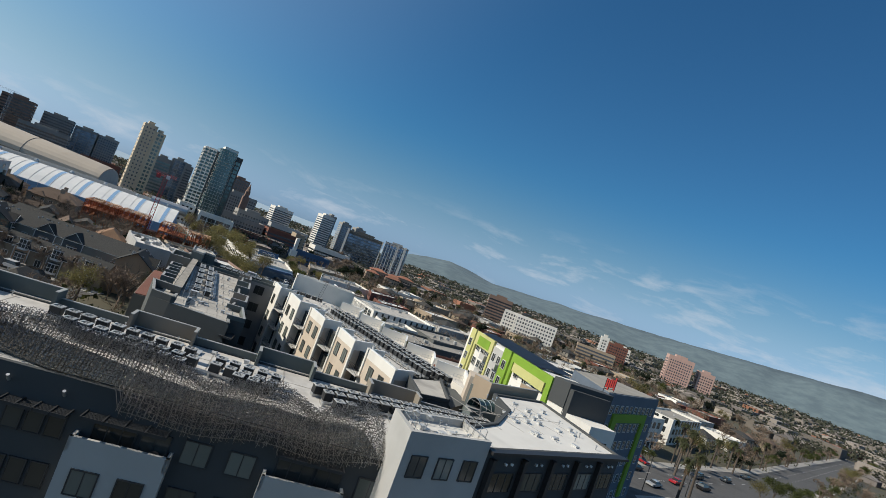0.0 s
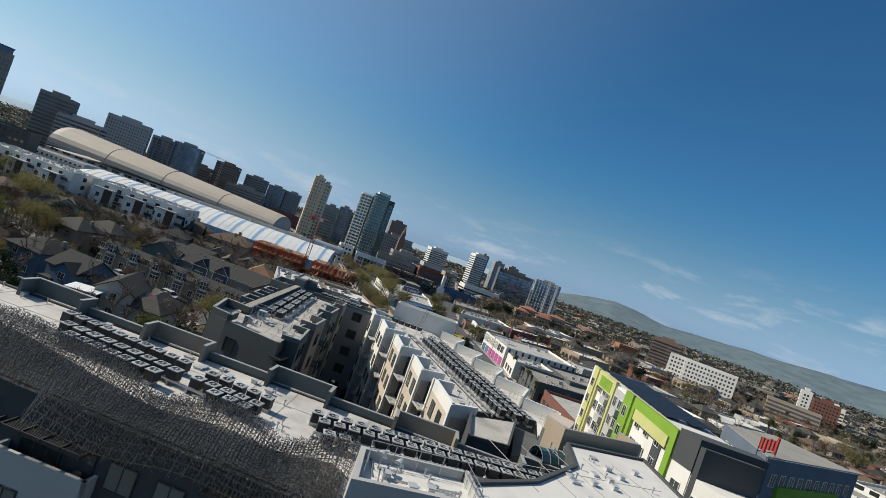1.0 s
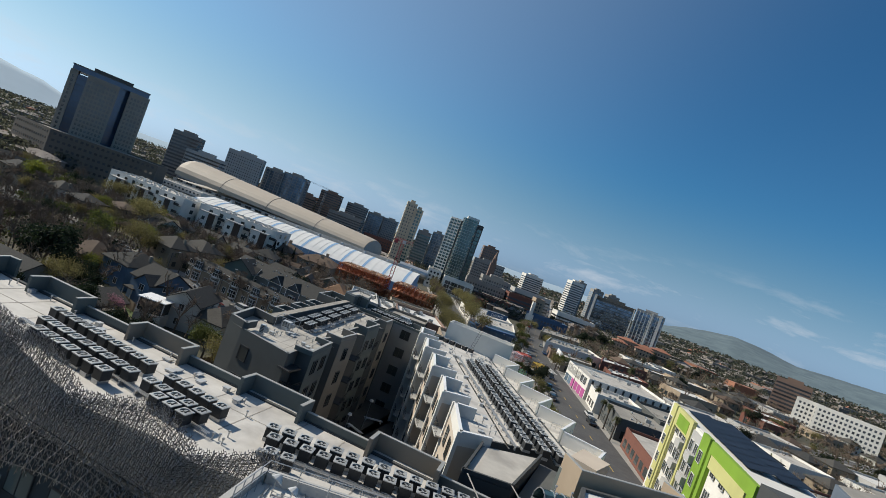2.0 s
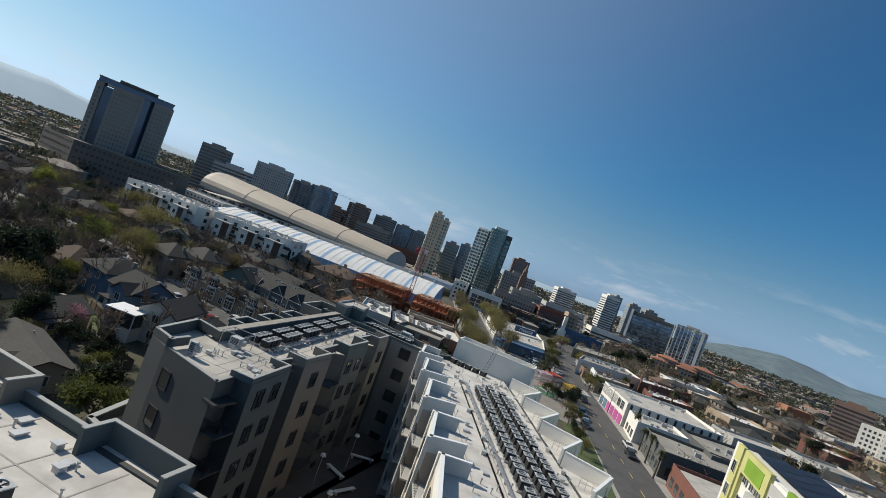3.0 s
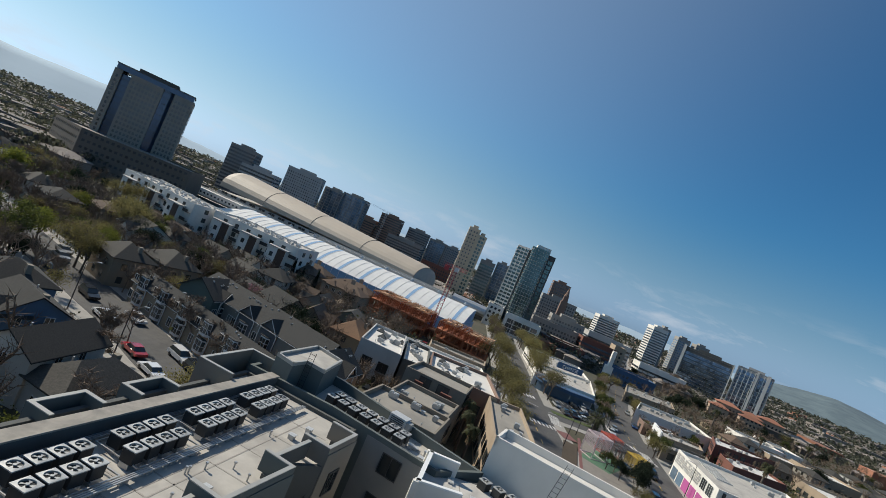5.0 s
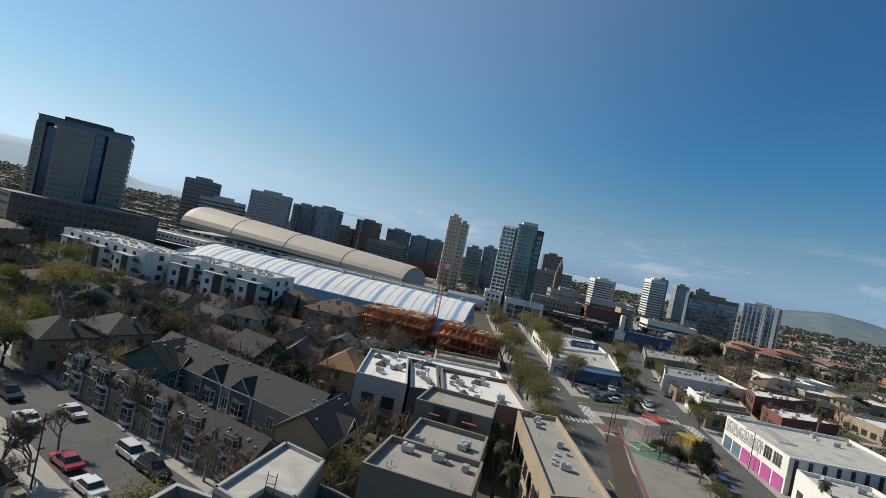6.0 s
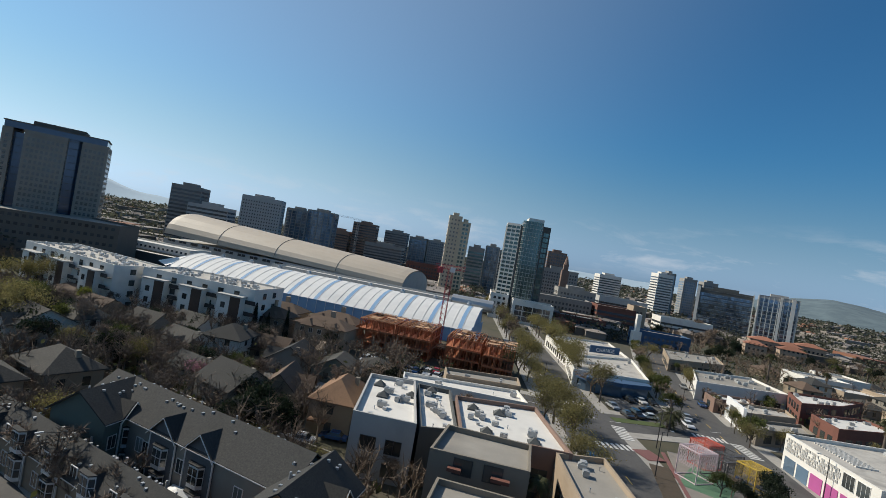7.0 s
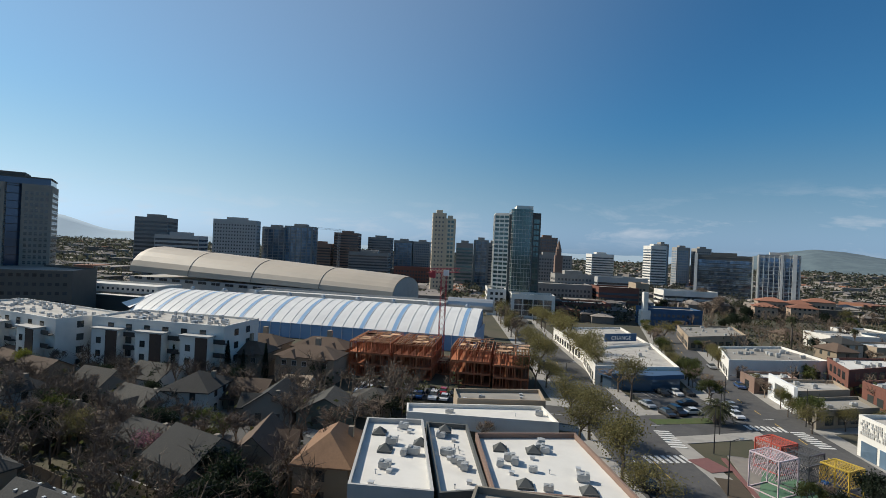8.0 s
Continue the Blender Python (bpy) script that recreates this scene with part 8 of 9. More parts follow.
for k in range(9):
    p = Vector((18, 194)).lerp(Vector((30, 199)), k / 8)
    lot.box(p.x, p.y, 0.19, 0.1, 4.6, 0.02, radians(22))
solid("parking_marking", lot, M_PAINT, "white parking bay lines", "road marking", kind="structure")


# ---- cars ----
def car_master(label, paint, suv=False):
    ob = thing("car", label, "car", group="parked cars")
    ln, wd = (4.6, 1.85) if not suv else (4.75, 1.92)
    belt, top = (0.92, 1.42) if not suv else (1.05, 1.72)
    body = Build()
    prof = [(-ln / 2, 0.35), (-ln / 2 + 0.05, 0.75), (-ln / 2 + 0.9, belt - 0.08), (-0.9, belt), (ln / 2 - (0.9 if not suv else 0.3), belt), (ln / 2 - 0.04, belt - 0.12), (ln / 2, 0.4)]
    n = len(prof)
    for i in range(n):
        j = (i + 1) % n
        a, c = prof[i], prof[j]
        body.poly([(a[0], -wd / 2, a[1]), (a[0], wd / 2, a[1]), (c[0], wd / 2, c[1]), (c[0], -wd / 2, c[1])])
    body.poly([(p[0], -wd / 2, p[1]) for p in prof])
    body.poly([(p[0], wd / 2, p[1]) for p in prof[::-1]])
    part("body", body, paint, ob)
    c0, c1, r0, r1 = -1.15, (1.5 if not suv else 2.2), -0.45, (0.95 if not suv else 1.9)
    ws = wd / 2 - 0.06
    gl = Build()
    A = [(c0, -ws, belt), (c1, -ws, belt), (c1, ws, belt), (c0, ws, belt)]
    T = [(r0, -ws + 0.2, top - 0.06), (r1, -ws + 0.2, top - 0.06), (r1, ws - 0.2, top - 0.06), (r0, ws - 0.2, top - 0.06)]
    for i in range(4):
        gl.poly([A[i], A[(i + 1) % 4], T[(i + 1) % 4], T[i]])
    part("glass", gl, M_GLASS, ob)
    rf = Build().prism([(r0 - 0.05, -ws + 0.17), (r1 + 0.05, -ws + 0.17), (r1 + 0.05, ws - 0.17), (r0 - 0.05, ws - 0.17)], top - 0.07, top)
    part("roof", rf, paint, ob)
    for x in (-ln / 2 + 0.85, ln / 2 - 0.85):
        for y in (-wd / 2 + 0.1, wd / 2 - 0.1):
            part("wheel", Build().cone((x, y - 0.12, 0.33), (x, y + 0.12, 0.33), 0.33, 0.33, 12), M_DARK, ob)
    return ob


def paint(name, c):
    return material(name, c, rough=0.25, metal=0.1, scale=1, coat=0.6, second=tuple(v * 0.95 for v in c))


CARS = [car_master("white parked car beside the kerb", paint("white_car_paint", (0.70, 0.70, 0.70))), car_master("white parked sport utility car", paint("white_car_paint", (0.70, 0.70, 0.70)), True),
        car_master("dark grey parked car on the street", paint("dark_car_paint", (0.03, 0.032, 0.036))), car_master("black parked sport utility car", paint("black_car_paint", (0.012, 0.012, 0.014)), True),
        car_master("silver parked car on the street", paint("silver_car_paint", (0.36, 0.37, 0.38))), car_master("red parked car on the street", paint("red_car_paint", (0.38, 0.02, 0.025))), car_master("blue parked car on the street", paint("blue_car_paint", (0.03, 0.09, 0.24)))]
placed = set()


def put_car(k, x, y, deg, z=0.17):
    m_ = pose(x, y, z, 0, 0, deg)
    if k not in placed:
        CARS[k].matrix_basis = m_
        placed.add(k)
    else:
        copy_thing(CARS[k], m_)


for k, x, y, deg in ((1, -43.9, 81.6, 162), (0, -58.2, 86.2, 162), (3, -39.4, 80.0, 162), (0, -60.0, 81.4, -18), (3, -68.5, 85.6, 162), (5, -47.6, 76.2, -18), (0, -41.6, 73.6, -18), (0, -37.2, 70.8, -18), (2, -80, 87.5, -18), (4, -88, 95, 162),
                    (2, 22.0, 195.8, 110), (0, 25.4, 197.1, 110), (2, 25.7, 188.2, 20), (2, 19.0, 178.4, 110), (0, 24.7, 181.1, 20), (4, 16.2, 183.8, 110), (3, 21.6, 180.2, 112), (2, 28.4, 198.2, 110),
                    (0, 34, 182, 100), (3, 41.6, 153, 95), (2, -4.5, 213, 98), (4, -9.5, 240, 98), (6, 33.5, 146.5, 60), (2, 38.4, 120, 95), (2, 48, 108, 95), (4, 38.9, 128, 95),
                    (4, 96.6, 38.3, 12), (5, 110.6, 43.4, 12), (3, 121.4, 43.4, 190), (2, 148, 55.4, 12), (2, 171, 64, 12), (2, 100, 47.5, 12), (3, 130, 52, 12), (0, 104, 53, 40), (5, 110, 55, 100), (4, 100, 60, 40)):
    put_car(k, x, y, deg)
for k in range(20):
    put_car(rnd.choice((0, 1, 2, 3, 4, 2, 5, 6)), -49 + k * 1.45 + rnd.uniform(-0.4, 0.4), 176 + rnd.choice((-2.4, 2.4)), 90 + rnd.choice((0, 180)), 0.14)
for street, width in ((BACK, 8), (MARKET, 13), (FIRST, 12), (SIDE, 10)):
    for p, q in zip(street[1:], street[2:]):
        p, q = Vector(p), Vector(q)
        d = (q - p).normalized()
        o = Vector((-d.y, d.x)) * (width / 2 - 1.2)
        s = 4.0
        while s < min((q - p).length, 160) - 4:
            if rnd.random() < 0.2:
                side_ = rnd.choice((-1, 1))
                c = p + d * s + o * side_
                if not (-66 < c.x < -36 and 66 < c.y < 92) and not (10 < c.x < 50 and 138 < c.y < 185):
                    put_car(rnd.choice((0, 1, 2, 3, 4, 2, 5, 6)), c.x, c.y, math.degrees(math.atan2(d.y, d.x)) + (0 if side_ < 0 else 180))
            s += 6.0


# ---- street lamps and poles ----
def street_lamp(x, y, deg, h_=8.0):
    ob = thing("street_lamp", "dark metal street lamp with a curved arm", "street lamp", m=pose(x, y, 0.1, 0, 0, deg), group="street lamps")
    part("pole", Build().cone((0, 0, 0), (0, 0, h_), 0.11, 0.06, 8), M_DARK, ob)
    part("arm", Build().bar((0, 0, h_ - 0.1), (1.6, 0, h_ + 0.3), 0.04), M_DARK, ob)
    part("head", Build().box(1.8, 0, h_ + 0.2, 0.7, 0.25, 0.14), M_METAL, ob)
    return ob


lamp0 = street_lamp(18.5, 141, 20)
for x, y, deg in ((22, 158, 120), (26.5, 169, 200), (3.5, 164, 10), (-2, 186, 10), (12.5, 196, 190), (33, 186, 10), (46.8, 180, 180), (49, 150, 180), (-11, 214, 10), (3, 232, 190), (-46.0, 71.0, 70), (-63.5, 78.0, 70), (-50.5, 87.6, 250), (88, 34, 110), (105, 36, 110), (125, 56, 290)):
    copy_thing(lamp0, pose(x, y, 0.1, 0, 0, deg))

# ---- garden wall, fences and yard things behind the townhouses ----
gw_ = thing("garden_wall", "pale plastered garden wall behind the townhouses", "wall")
LINE = [(-65.9, 120.6), (-55.0, 117.4), (-42.7, 114.8), (-30.3, 112.6)]
for p, q in zip(LINE, LINE[1:]):
    pan = part("panel", Build().wall(p, q, 0, 1.9, 0.18), M_TAN, gw_)
    part("coping", Build().wall(p, q, 1.9, 1.97, 0.24), M_CONC, pan)
put_car(6, -34.2, 121.5, 8, 0.02)
put_car(0, -38.0, 117.6, 12, 0.02)


def board_fence(a, b, h_=1.7):
    """A garden fence of upright boards between posts."""
    ob = thing("fence", "weathered brown board fence between gardens", "fence", group="garden fences")
    p, q = Vector(a), Vector(b)
    n_ = max(2, int((q - p).length / 2.4))
    for k in range(n_):
        u, v = p.lerp(q, k / n_), p.lerp(q, (k + 1) / n_)
        part("panel", Build().wall(u, v, 0.08, h_ + rnd.uniform(-0.04, 0.04), 0.06), M_FENCE, ob)
        part("post", Build().box(u.x, u.y, 0, 0.12, 0.12, h_ + 0.1), M_FENCE, ob)


M_FENCE = material("fence_boards", (0.16, 0.115, 0.08), rough=0.95, second=(0.10, 0.075, 0.055), scale=4, per_object=0.3)
for a, b in (((-70, 118), (-84, 122)), ((-62, 140), (-62, 128)), ((-53, 140), (-52, 130)), ((-44, 138), (-43, 128)), ((-58, 57), (-49.5, 52.5)), ((-51.5, 50.5), (-45.5, 45)), ((-45.5, 45), (-36, 43)), ((-28, 52), (-30, 40)), ((-82, 122), (-84, 134)), ((-96, 120), (-94, 132)), ((-74, 78), (-90, 83))):
    board_fence(a, b)

# ---- trees ----
M_TWIG = material("bare_twigs", (0.27, 0.20, 0.145), rough=1.0, second=(0.14, 0.105, 0.08), scale=2, per_object=0.35)
M_LEAF_O = material("olive_spring_leaves", (0.27, 0.235, 0.085), rough=0.85, second=(0.15, 0.13, 0.055), scale=1.2, per_object=0.3, per_island=0.45, through_light=0.45)
M_LEAF_G = material("green_leaves", (0.12, 0.135, 0.032), rough=0.8, second=(0.055, 0.07, 0.020), scale=1.2, per_object=0.35, per_island=0.45, through_light=0.45)
M_LEAF_S = material("fresh_spring_leaves", (0.19, 0.200, 0.032), rough=0.8, second=(0.10, 0.12, 0.02), scale=1.2, per_object=0.35, per_island=0.45, through_light=0.45)
M_LEAF_D = material("dark_evergreen_leaves", (0.022, 0.036, 0.015), rough=0.85, second=(0.012, 0.020, 0.010), scale=1.2, per_object=0.3, per_island=0.45, through_light=0.45)
M_LEAF_P = material("palm_fronds", (0.085, 0.095, 0.035), rough=0.8, second=(0.05, 0.055, 0.024), scale=2, per_object=0.25, per_island=0.4, through_light=0.45)
M_LEAF_B = material("pink_blossom", (0.42, 0.22, 0.27), rough=0.9, second=(0.30, 0.15, 0.18), scale=2, per_island=0.4, through_light=0.45)
M_THATCH = material("dead_palm_thatch", (0.20, 0.14, 0.085), rough=1.0, second=(0.12, 0.085, 0.05), scale=3, per_island=0.3)


def grow(b, r_, p, d, length, rad, level, tips, splits=3):
    q = p + d * length
    rad = max(rad, 0.028)
    b.cone(p, q, rad, max(rad * 0.68, 0.024), 5 if level > 1 else 3)
    if level == 0:
        tips.append(q)
        return
    for k in range(splits if level > 1 else splits + 1):
        ax = Vector((r_.uniform(-1, 1), r_.uniform(-1, 1), r_.uniform(-0.3, 0.5))).normalized()
        nd = (d * 0.95 + ax * 0.72).normalized()
        grow(b, r_, p.lerp(q, r_.uniform(0.55, 1.0)) if k else q, nd, length * r_.uniform(0.58, 0.78), rad * 0.6, level - 1, tips, splits)


def leaf(b, r_, c, s):
    n_ = Vector((r_.uniform(-1, 1), r_.uniform(-1, 1), r_.uniform(-0.2, 1))).normalized()
    u = n_.cross(Vector((r_.uniform(-1, 1), r_.uniform(-1, 1), r_.uniform(-1, 1)))).normalized() * s
    v = n_.cross(u)
    b.poly([c - u * 0.5 - v * 0.15, c + v * 0.4, c + u * 0.6 + v * 0.1, c - v * 0.45])


def tree_master(name, label, seed, kind_):
    r_ = random.Random(seed)
    ob = thing(name, label, "tree", group="trees")
    trunk, crown, tips = Build(), Build(), []
    if kind_ == "bare":
        grow(trunk, r_, Vector((0, 0, 0)), Vector((r_.uniform(-0.1, 0.1), r_.uniform(-0.1, 0.1), 1)).normalized(), 2.7, 0.19, 4, tips, 3)
        part("trunk", trunk, M_TWIG, ob)
        for c in tips:
            for k in range(7):
                e = c + Vector((r_.uniform(-1, 1), r_.uniform(-1, 1), r_.uniform(-0.3, 1))) * 0.85
                o = Vector((r_.uniform(-1, 1), r_.uniform(-1, 1), r_.uniform(-1, 1))).normalized() * 0.05
                crown.poly([c - o, c + o, e])
        part("crown", crown, M_TWIG, ob, "bare twigs")
        return ob
    if kind_ in ("spring", "olive", "green", "dark", "blossom"):
        grow(trunk, r_, Vector((0, 0, 0)), Vector((r_.uniform(-0.08, 0.08), r_.uniform(-0.08, 0.08), 1)).normalized(), 2.6, 0.2, 3, tips, 3)
        part("trunk", trunk, M_BARK, ob)
        per, size, spread = {"spring": (120, 0.2, 1.1), "olive": (120, 0.15, 1.35), "green": (90, 0.24, 0.95), "dark": (100, 0.26, 1.0), "blossom": (24, 0.22, 0.6)}[kind_]
        for c in tips:
            if r_.random() < 0.12:
                continue
            for k in range(per):
                o = Vector((r_.gauss(0, 1), r_.gauss(0, 1), r_.gauss(0, 0.8))) * spread * 0.55
                leaf(crown, r_, c + o, size * r_.uniform(0.6, 1.4))
        part("crown", crown, {"spring": M_LEAF_S, "olive": M_LEAF_O, "green": M_LEAF_G, "dark": M_LEAF_D, "blossom": M_LEAF_B}[kind_], ob)
        return ob
    if kind_ == "cypress":
        trunk.cone((0, 0, 0), (0, 0, 8), 0.16, 0.03, 6)
        part("trunk", trunk, M_BARK, ob)
        for k in range(1500):
            z = r_.uniform(0.3, 9.2)
            rad = 0.85 * math.sin(min(1, (z + 0.3) / 2.4) * math.pi / 2) * (1 - (z / 9.6) ** 2) * r_.uniform(0.55, 1.08)
            a = r_.uniform(0, 2 * math.pi)
            leaf(crown, r_, Vector((rad * math.cos(a), rad * math.sin(a), z)), 0.3)
        part("crown", crown, M_LEAF_D, ob)
        return ob
    tall = kind_ == "fan_palm"
    h_ = 8.6 if tall else 3.6
    rad = 0.24 if tall else 0.55
    trunk.cone((0, 0, 0), (0.15, 0.1, h_), rad * 1.15, rad * 0.85, 10)
    part("trunk", trunk, M_BARK, ob)
    n_ = 44 if tall else 64
    for k in range(n_):
        a = 2 * math.pi * k * 0.382 + r_.uniform(-0.2, 0.2)
        lift = r_.uniform(-0.5, 1.1)
        ln = r_.uniform(1.2, 1.7) if tall else r_.uniform(2.6, 3.5)
        base = Vector((0.15, 0.1, h_ - 0.1))
        pts = []
        for i in range(7):
            s = i / 6
            pts.append(base + Vector((math.cos(a), math.sin(a), 0)) * (ln * s * math.cos(lift * 0.7)) + Vector((0, 0, ln * (s * math.sin(lift) - (0.75 if tall else 0.6) * s * s))))
        side_ = Vector((-math.sin(a), math.cos(a), 0))
        for i in range(6):
            w0 = 0.5 * math.sin(math.pi * (i + 0.6) / 7.2) * (0.9 if tall else 1.1)
            for sg in (-1, 1):
                for j in range(2):
                    o = pts[i].lerp(pts[i + 1], j / 2)
                    crown.poly([o, o + (pts[i + 1] - pts[i]) * 0.45, o + side_ * sg * w0 + (pts[i + 1] - pts[i]) * 0.6 + Vector((0, 0, -0.12))])
    part("crown", crown, M_LEAF_P, ob)
    if tall:
        th = Build()
        for k in range(120):
            a, z = r_.uniform(0, 6.28), r_.uniform(h_ - 2.4, h_ - 0.2)
            c = Vector((0.15 + 0.3 * math.cos(a), 0.1 + 0.3 * math.sin(a), z))
            th.poly([c, c + Vector((0.1, 0.05, 0.0)), c + Vector((0.25 * math.cos(a), 0.25 * math.sin(a), -0.6))])
        part("thatch", th, M_THATCH, ob, "skirt of dead fronds")
    return ob


MASTERS = {
    "bare": [tree_master("bare_tree", "bare brown winter tree", s, "bare") for s in (1, 2, 3, 4)],
    "olive": [tree_master("street_tree", "thin street tree in olive spring leaf", s, "olive") for s in (11, 12, 13)],
    "green": [tree_master("leafy_tree", "round green leafy garden tree", s, "green") for s in (21, 22, 23)],
    "spring": [tree_master("spring_tree", "garden tree in fresh yellow-green leaf", s, "spring") for s in (81, 82)],
    "dark": [tree_master("evergreen_tree", "dense dark evergreen tree", s, "dark") for s in (31, 32)],
    "cypress": [tree_master("cypress", "slim dark green cypress", 41, "cypress")],
    "fan_palm": [tree_master("fan_palm", "tall fan palm with dead fronds below its crown", s, "fan_palm") for s in (51, 52)],
    "date_palm": [tree_master("date_palm", "stout date palm with a broad crown", 61, "date_palm")],
    "blossom": [tree_master("blossom_tree", "small tree in pink blossom", 71, "blossom")],
}
used = set()


def plant(kind_, x, y, s=1.0, z=0.0):
    ob = rnd.choice(MASTERS[kind_])
    m_ = pose(x, y, z, 0, 0, rnd.uniform(0, 360)) @ Matrix.Diagonal((s, s, s * rnd.uniform(0.88, 1.12), 1))
    if ob.name in used:
        o = copy_thing(ob, m_)
    else:
        used.add(ob.name)
        o = ob
    o.matrix_basis = m_
    return o


for kind_, x, y, s in (("fan_palm", -2.4, 105.5, 1.0), ("green", 28.5, 139.0, 0.7), ("dark", 31.3, 135.5, 0.7), ("olive", 32.6, 119.5, 0.7), ("green", 33.0, 113.0, 0.6), ("dark", 33.2, 105.1, 0.55), ("green", 33.5, 99.0, 0.6), ("olive", 34.4, 93.2, 0.6), ("dark", -49.8, 121.8, 1.1), ("dark", -92.6, 136.7, 0.9), ("dark", -90.0, 142.0, 0.8), ("bare", -69.4, 157.3, 1.1), ("blossom", -62.5, 124.0, 1.0), ("fan_palm", -1.2, 97.5, 0.95), ("fan_palm", 0.8, 92.0, 0.95), ("date_palm", 28.3, 176.4, 1.15),
                       ("cypress", -94, 169, 1.0), ("cypress", -92, 170.5, 1.1), ("cypress", -90.4, 172, 1.15), ("cypress", -80.5, 170, 1.1), ("cypress", -77, 171, 0.9), ("cypress", -73, 174, 0.9),
                       ("spring", -97, 96, 1.25), ("olive", -109, 128, 1.9), ("olive", -113, 131, 1.7), ("spring", -87.1, 101.5, 0.9), ("olive", -150, 161, 1.7), ("spring", -123.5, 126, 1.2), ("dark", -99.5, 124.6, 1.3), ("dark", -97.3, 140.8, 0.9), ("dark", -90.1, 158, 1.0), ("dark", -70, 157, 1.1), ("spring", -124, 158, 0.9), ("bare", -86, 148, 1.2),
                       ("olive", -1.5, 151, 1.4), ("olive", -9, 188, 1.4), ("green", 31.5, 208, 1.1), ("green", 33.3, 247, 1.1), ("olive", 42, 281, 1.3), ("green", 33.5, 218, 1.0), ("dark", 85, 324, 1.6), ("dark", 33, 388, 1.3), ("bare", 92, 385, 1.8), ("bare", 84, 372, 1.7), ("bare", 98, 400, 1.9), ("bare", 105, 450, 2.0), ("bare", 112, 425, 1.8), ("green", 68, 225, 0.8), ("green", 76, 238, 0.8), ("bare", 122, 305, 1.6),
                       ("dark", -72, 53, 1.7), ("dark", -64, 48.5, 1.2), ("dark", -76, 58, 1.5), ("olive", -60.5, 45, 1.0), ("spring", -69, 61.5, 0.75), ("dark", -43.8, 40, 0.7), ("dark", -41, 42.5, 0.7), ("dark", -38, 39.5, 0.7), ("spring", -33.2, 34.5, 0.55), ("spring", -36, 37, 0.5), ("spring", -151, 124, 1.8), ("olive", -147, 167, 1.8), ("spring", -91, 107, 1.1), ("dark", -112, 138, 1.4), ("green", -93, 87, 1.4),  ("green", -27, 27, 1.0), ("green", -24, 25, 1.0), ("dark", -30, 30, 1.0), ("olive", -83, 94, 1.4), ("green", -91, 87, 1.3), ("green", -124, 145, 1.4), ("olive", -80, 93, 1.2),
                       ("green", -32, 46, 1.0), ("olive", -28, 42, 0.9), ("green", -27, 47, 0.8), ("dark", -47.2, 116.5, 1.1), ("dark", -44, 114.5, 1.1), ("dark", -40.5, 115, 1.0), ("dark", -86, 130, 1.0), ("dark", -38, 156, 0.9), ("dark", -59, 176, 0.9), ("blossom", -41, 117.5, 0.7), ("blossom", -50, 45, 0.8),
                       ("dark", 106, 365, 1.6), ("dark", 36.5, 140, 0.9), ("dark", 34, 131, 0.9), ("green", 35.5, 122, 0.7), ("bare", 30.5, 140, 0.6), ("bare", 33, 112, 0.6), ("bare", 36, 104, 0.6), ("olive", 46, 186, 0.7), ("olive", 47.5, 193, 0.7),
                       ("bare", -50.4, 77.6, 0.75), ("bare", -47.5, 87.4, 0.9), ("bare", -53.5, 89.5, 0.95), ("bare", -62, 92.5, 0.95), ("bare", -68, 95, 1.0), ("bare", -40, 84.5, 0.9), ("bare", -34, 82, 0.95), ("bare", -30, 80, 0.9), ("bare", -26, 77, 0.9), ("bare", -22, 110, 0.8), ("bare", -16, 101, 0.5), ("bare", -18.6, 148, 0.8), ("bare", -44, 118, 0.7)):
    plant(kind_, x, y, s)
for x, y, s in ((156, 84, 1.1), (146, 72, 1.15), (168, 66.7, 1.0), (192, 76, 1.0), (137, 62, 1.2), (128, 58, 1.1), (118, 50, 1.15), (52, 128, 0.8), (52.2, 118, 0.75), (51.5, 108, 0.8), (51, 98, 0.8), (170, 140, 1.2), (165, 135, 1.3), (172, 150, 1.2), (102, 33, 1.2), (94, 30, 1.15)):
    plant("fan_palm", x, y, s)


def line_of_trees(street, off, kinds, step, y0, y1, s0, s1):
    for p, q in zip(street, street[1:]):
        p, q = Vector(p), Vector(q)
        d = (q - p).normalized()
        o = Vector((-d.y, d.x)) * off
        s = rnd.uniform(0, step)
        while s < (q - p).length:
            c = p + d * s + o
            if y0 < c.y < y1:
                plant(rnd.choice(kinds), c.x + rnd.uniform(-0.6, 0.6), c.y + rnd.uniform(-1, 1), rnd.uniform(s0, s1))
            s += step * rnd.uniform(0.8, 1.25)


line_of_trees(MARKET, 8.6, ("olive", "olive", "bare"), 12.5, 120, 400, 1.2, 1.7)
line_of_trees(MARKET, -8.6, ("olive", "olive", "bare"), 11, 185, 400, 1.2, 1.8)
line_of_trees(FIRST, 7.6, ("olive", "green", "bare"), 9, 186, 420, 0.7, 1.05)
line_of_trees(FIRST, -7.6, ("olive", "green", "bare"), 9, 178, 420, 0.65, 1.0)
line_of_trees(SIDE, -6.6, ("bare", "bare", "olive"), 9, 84, 200, 0.8, 1.1)
line_of_trees(SIDE, 6.6, ("bare", "green"), 11, 92, 200, 0.8, 1.2)
line_of_trees(BACK, 5.4, ("bare", "bare", "green"), 8.5, 120, 200, 0.7, 1.0)
line_of_trees(BACK, -5.4, ("bare", "bare", "dark"), 9.5, 120, 200, 0.7, 1.0)
line_of_trees(CROSS, -8, ("bare", "olive"), 12, 172, 300, 0.7, 1.0)
line_of_trees(EAST, 11, ("green", "bare", "fan_palm"), 14, 40, 220, 0.8, 1.2)
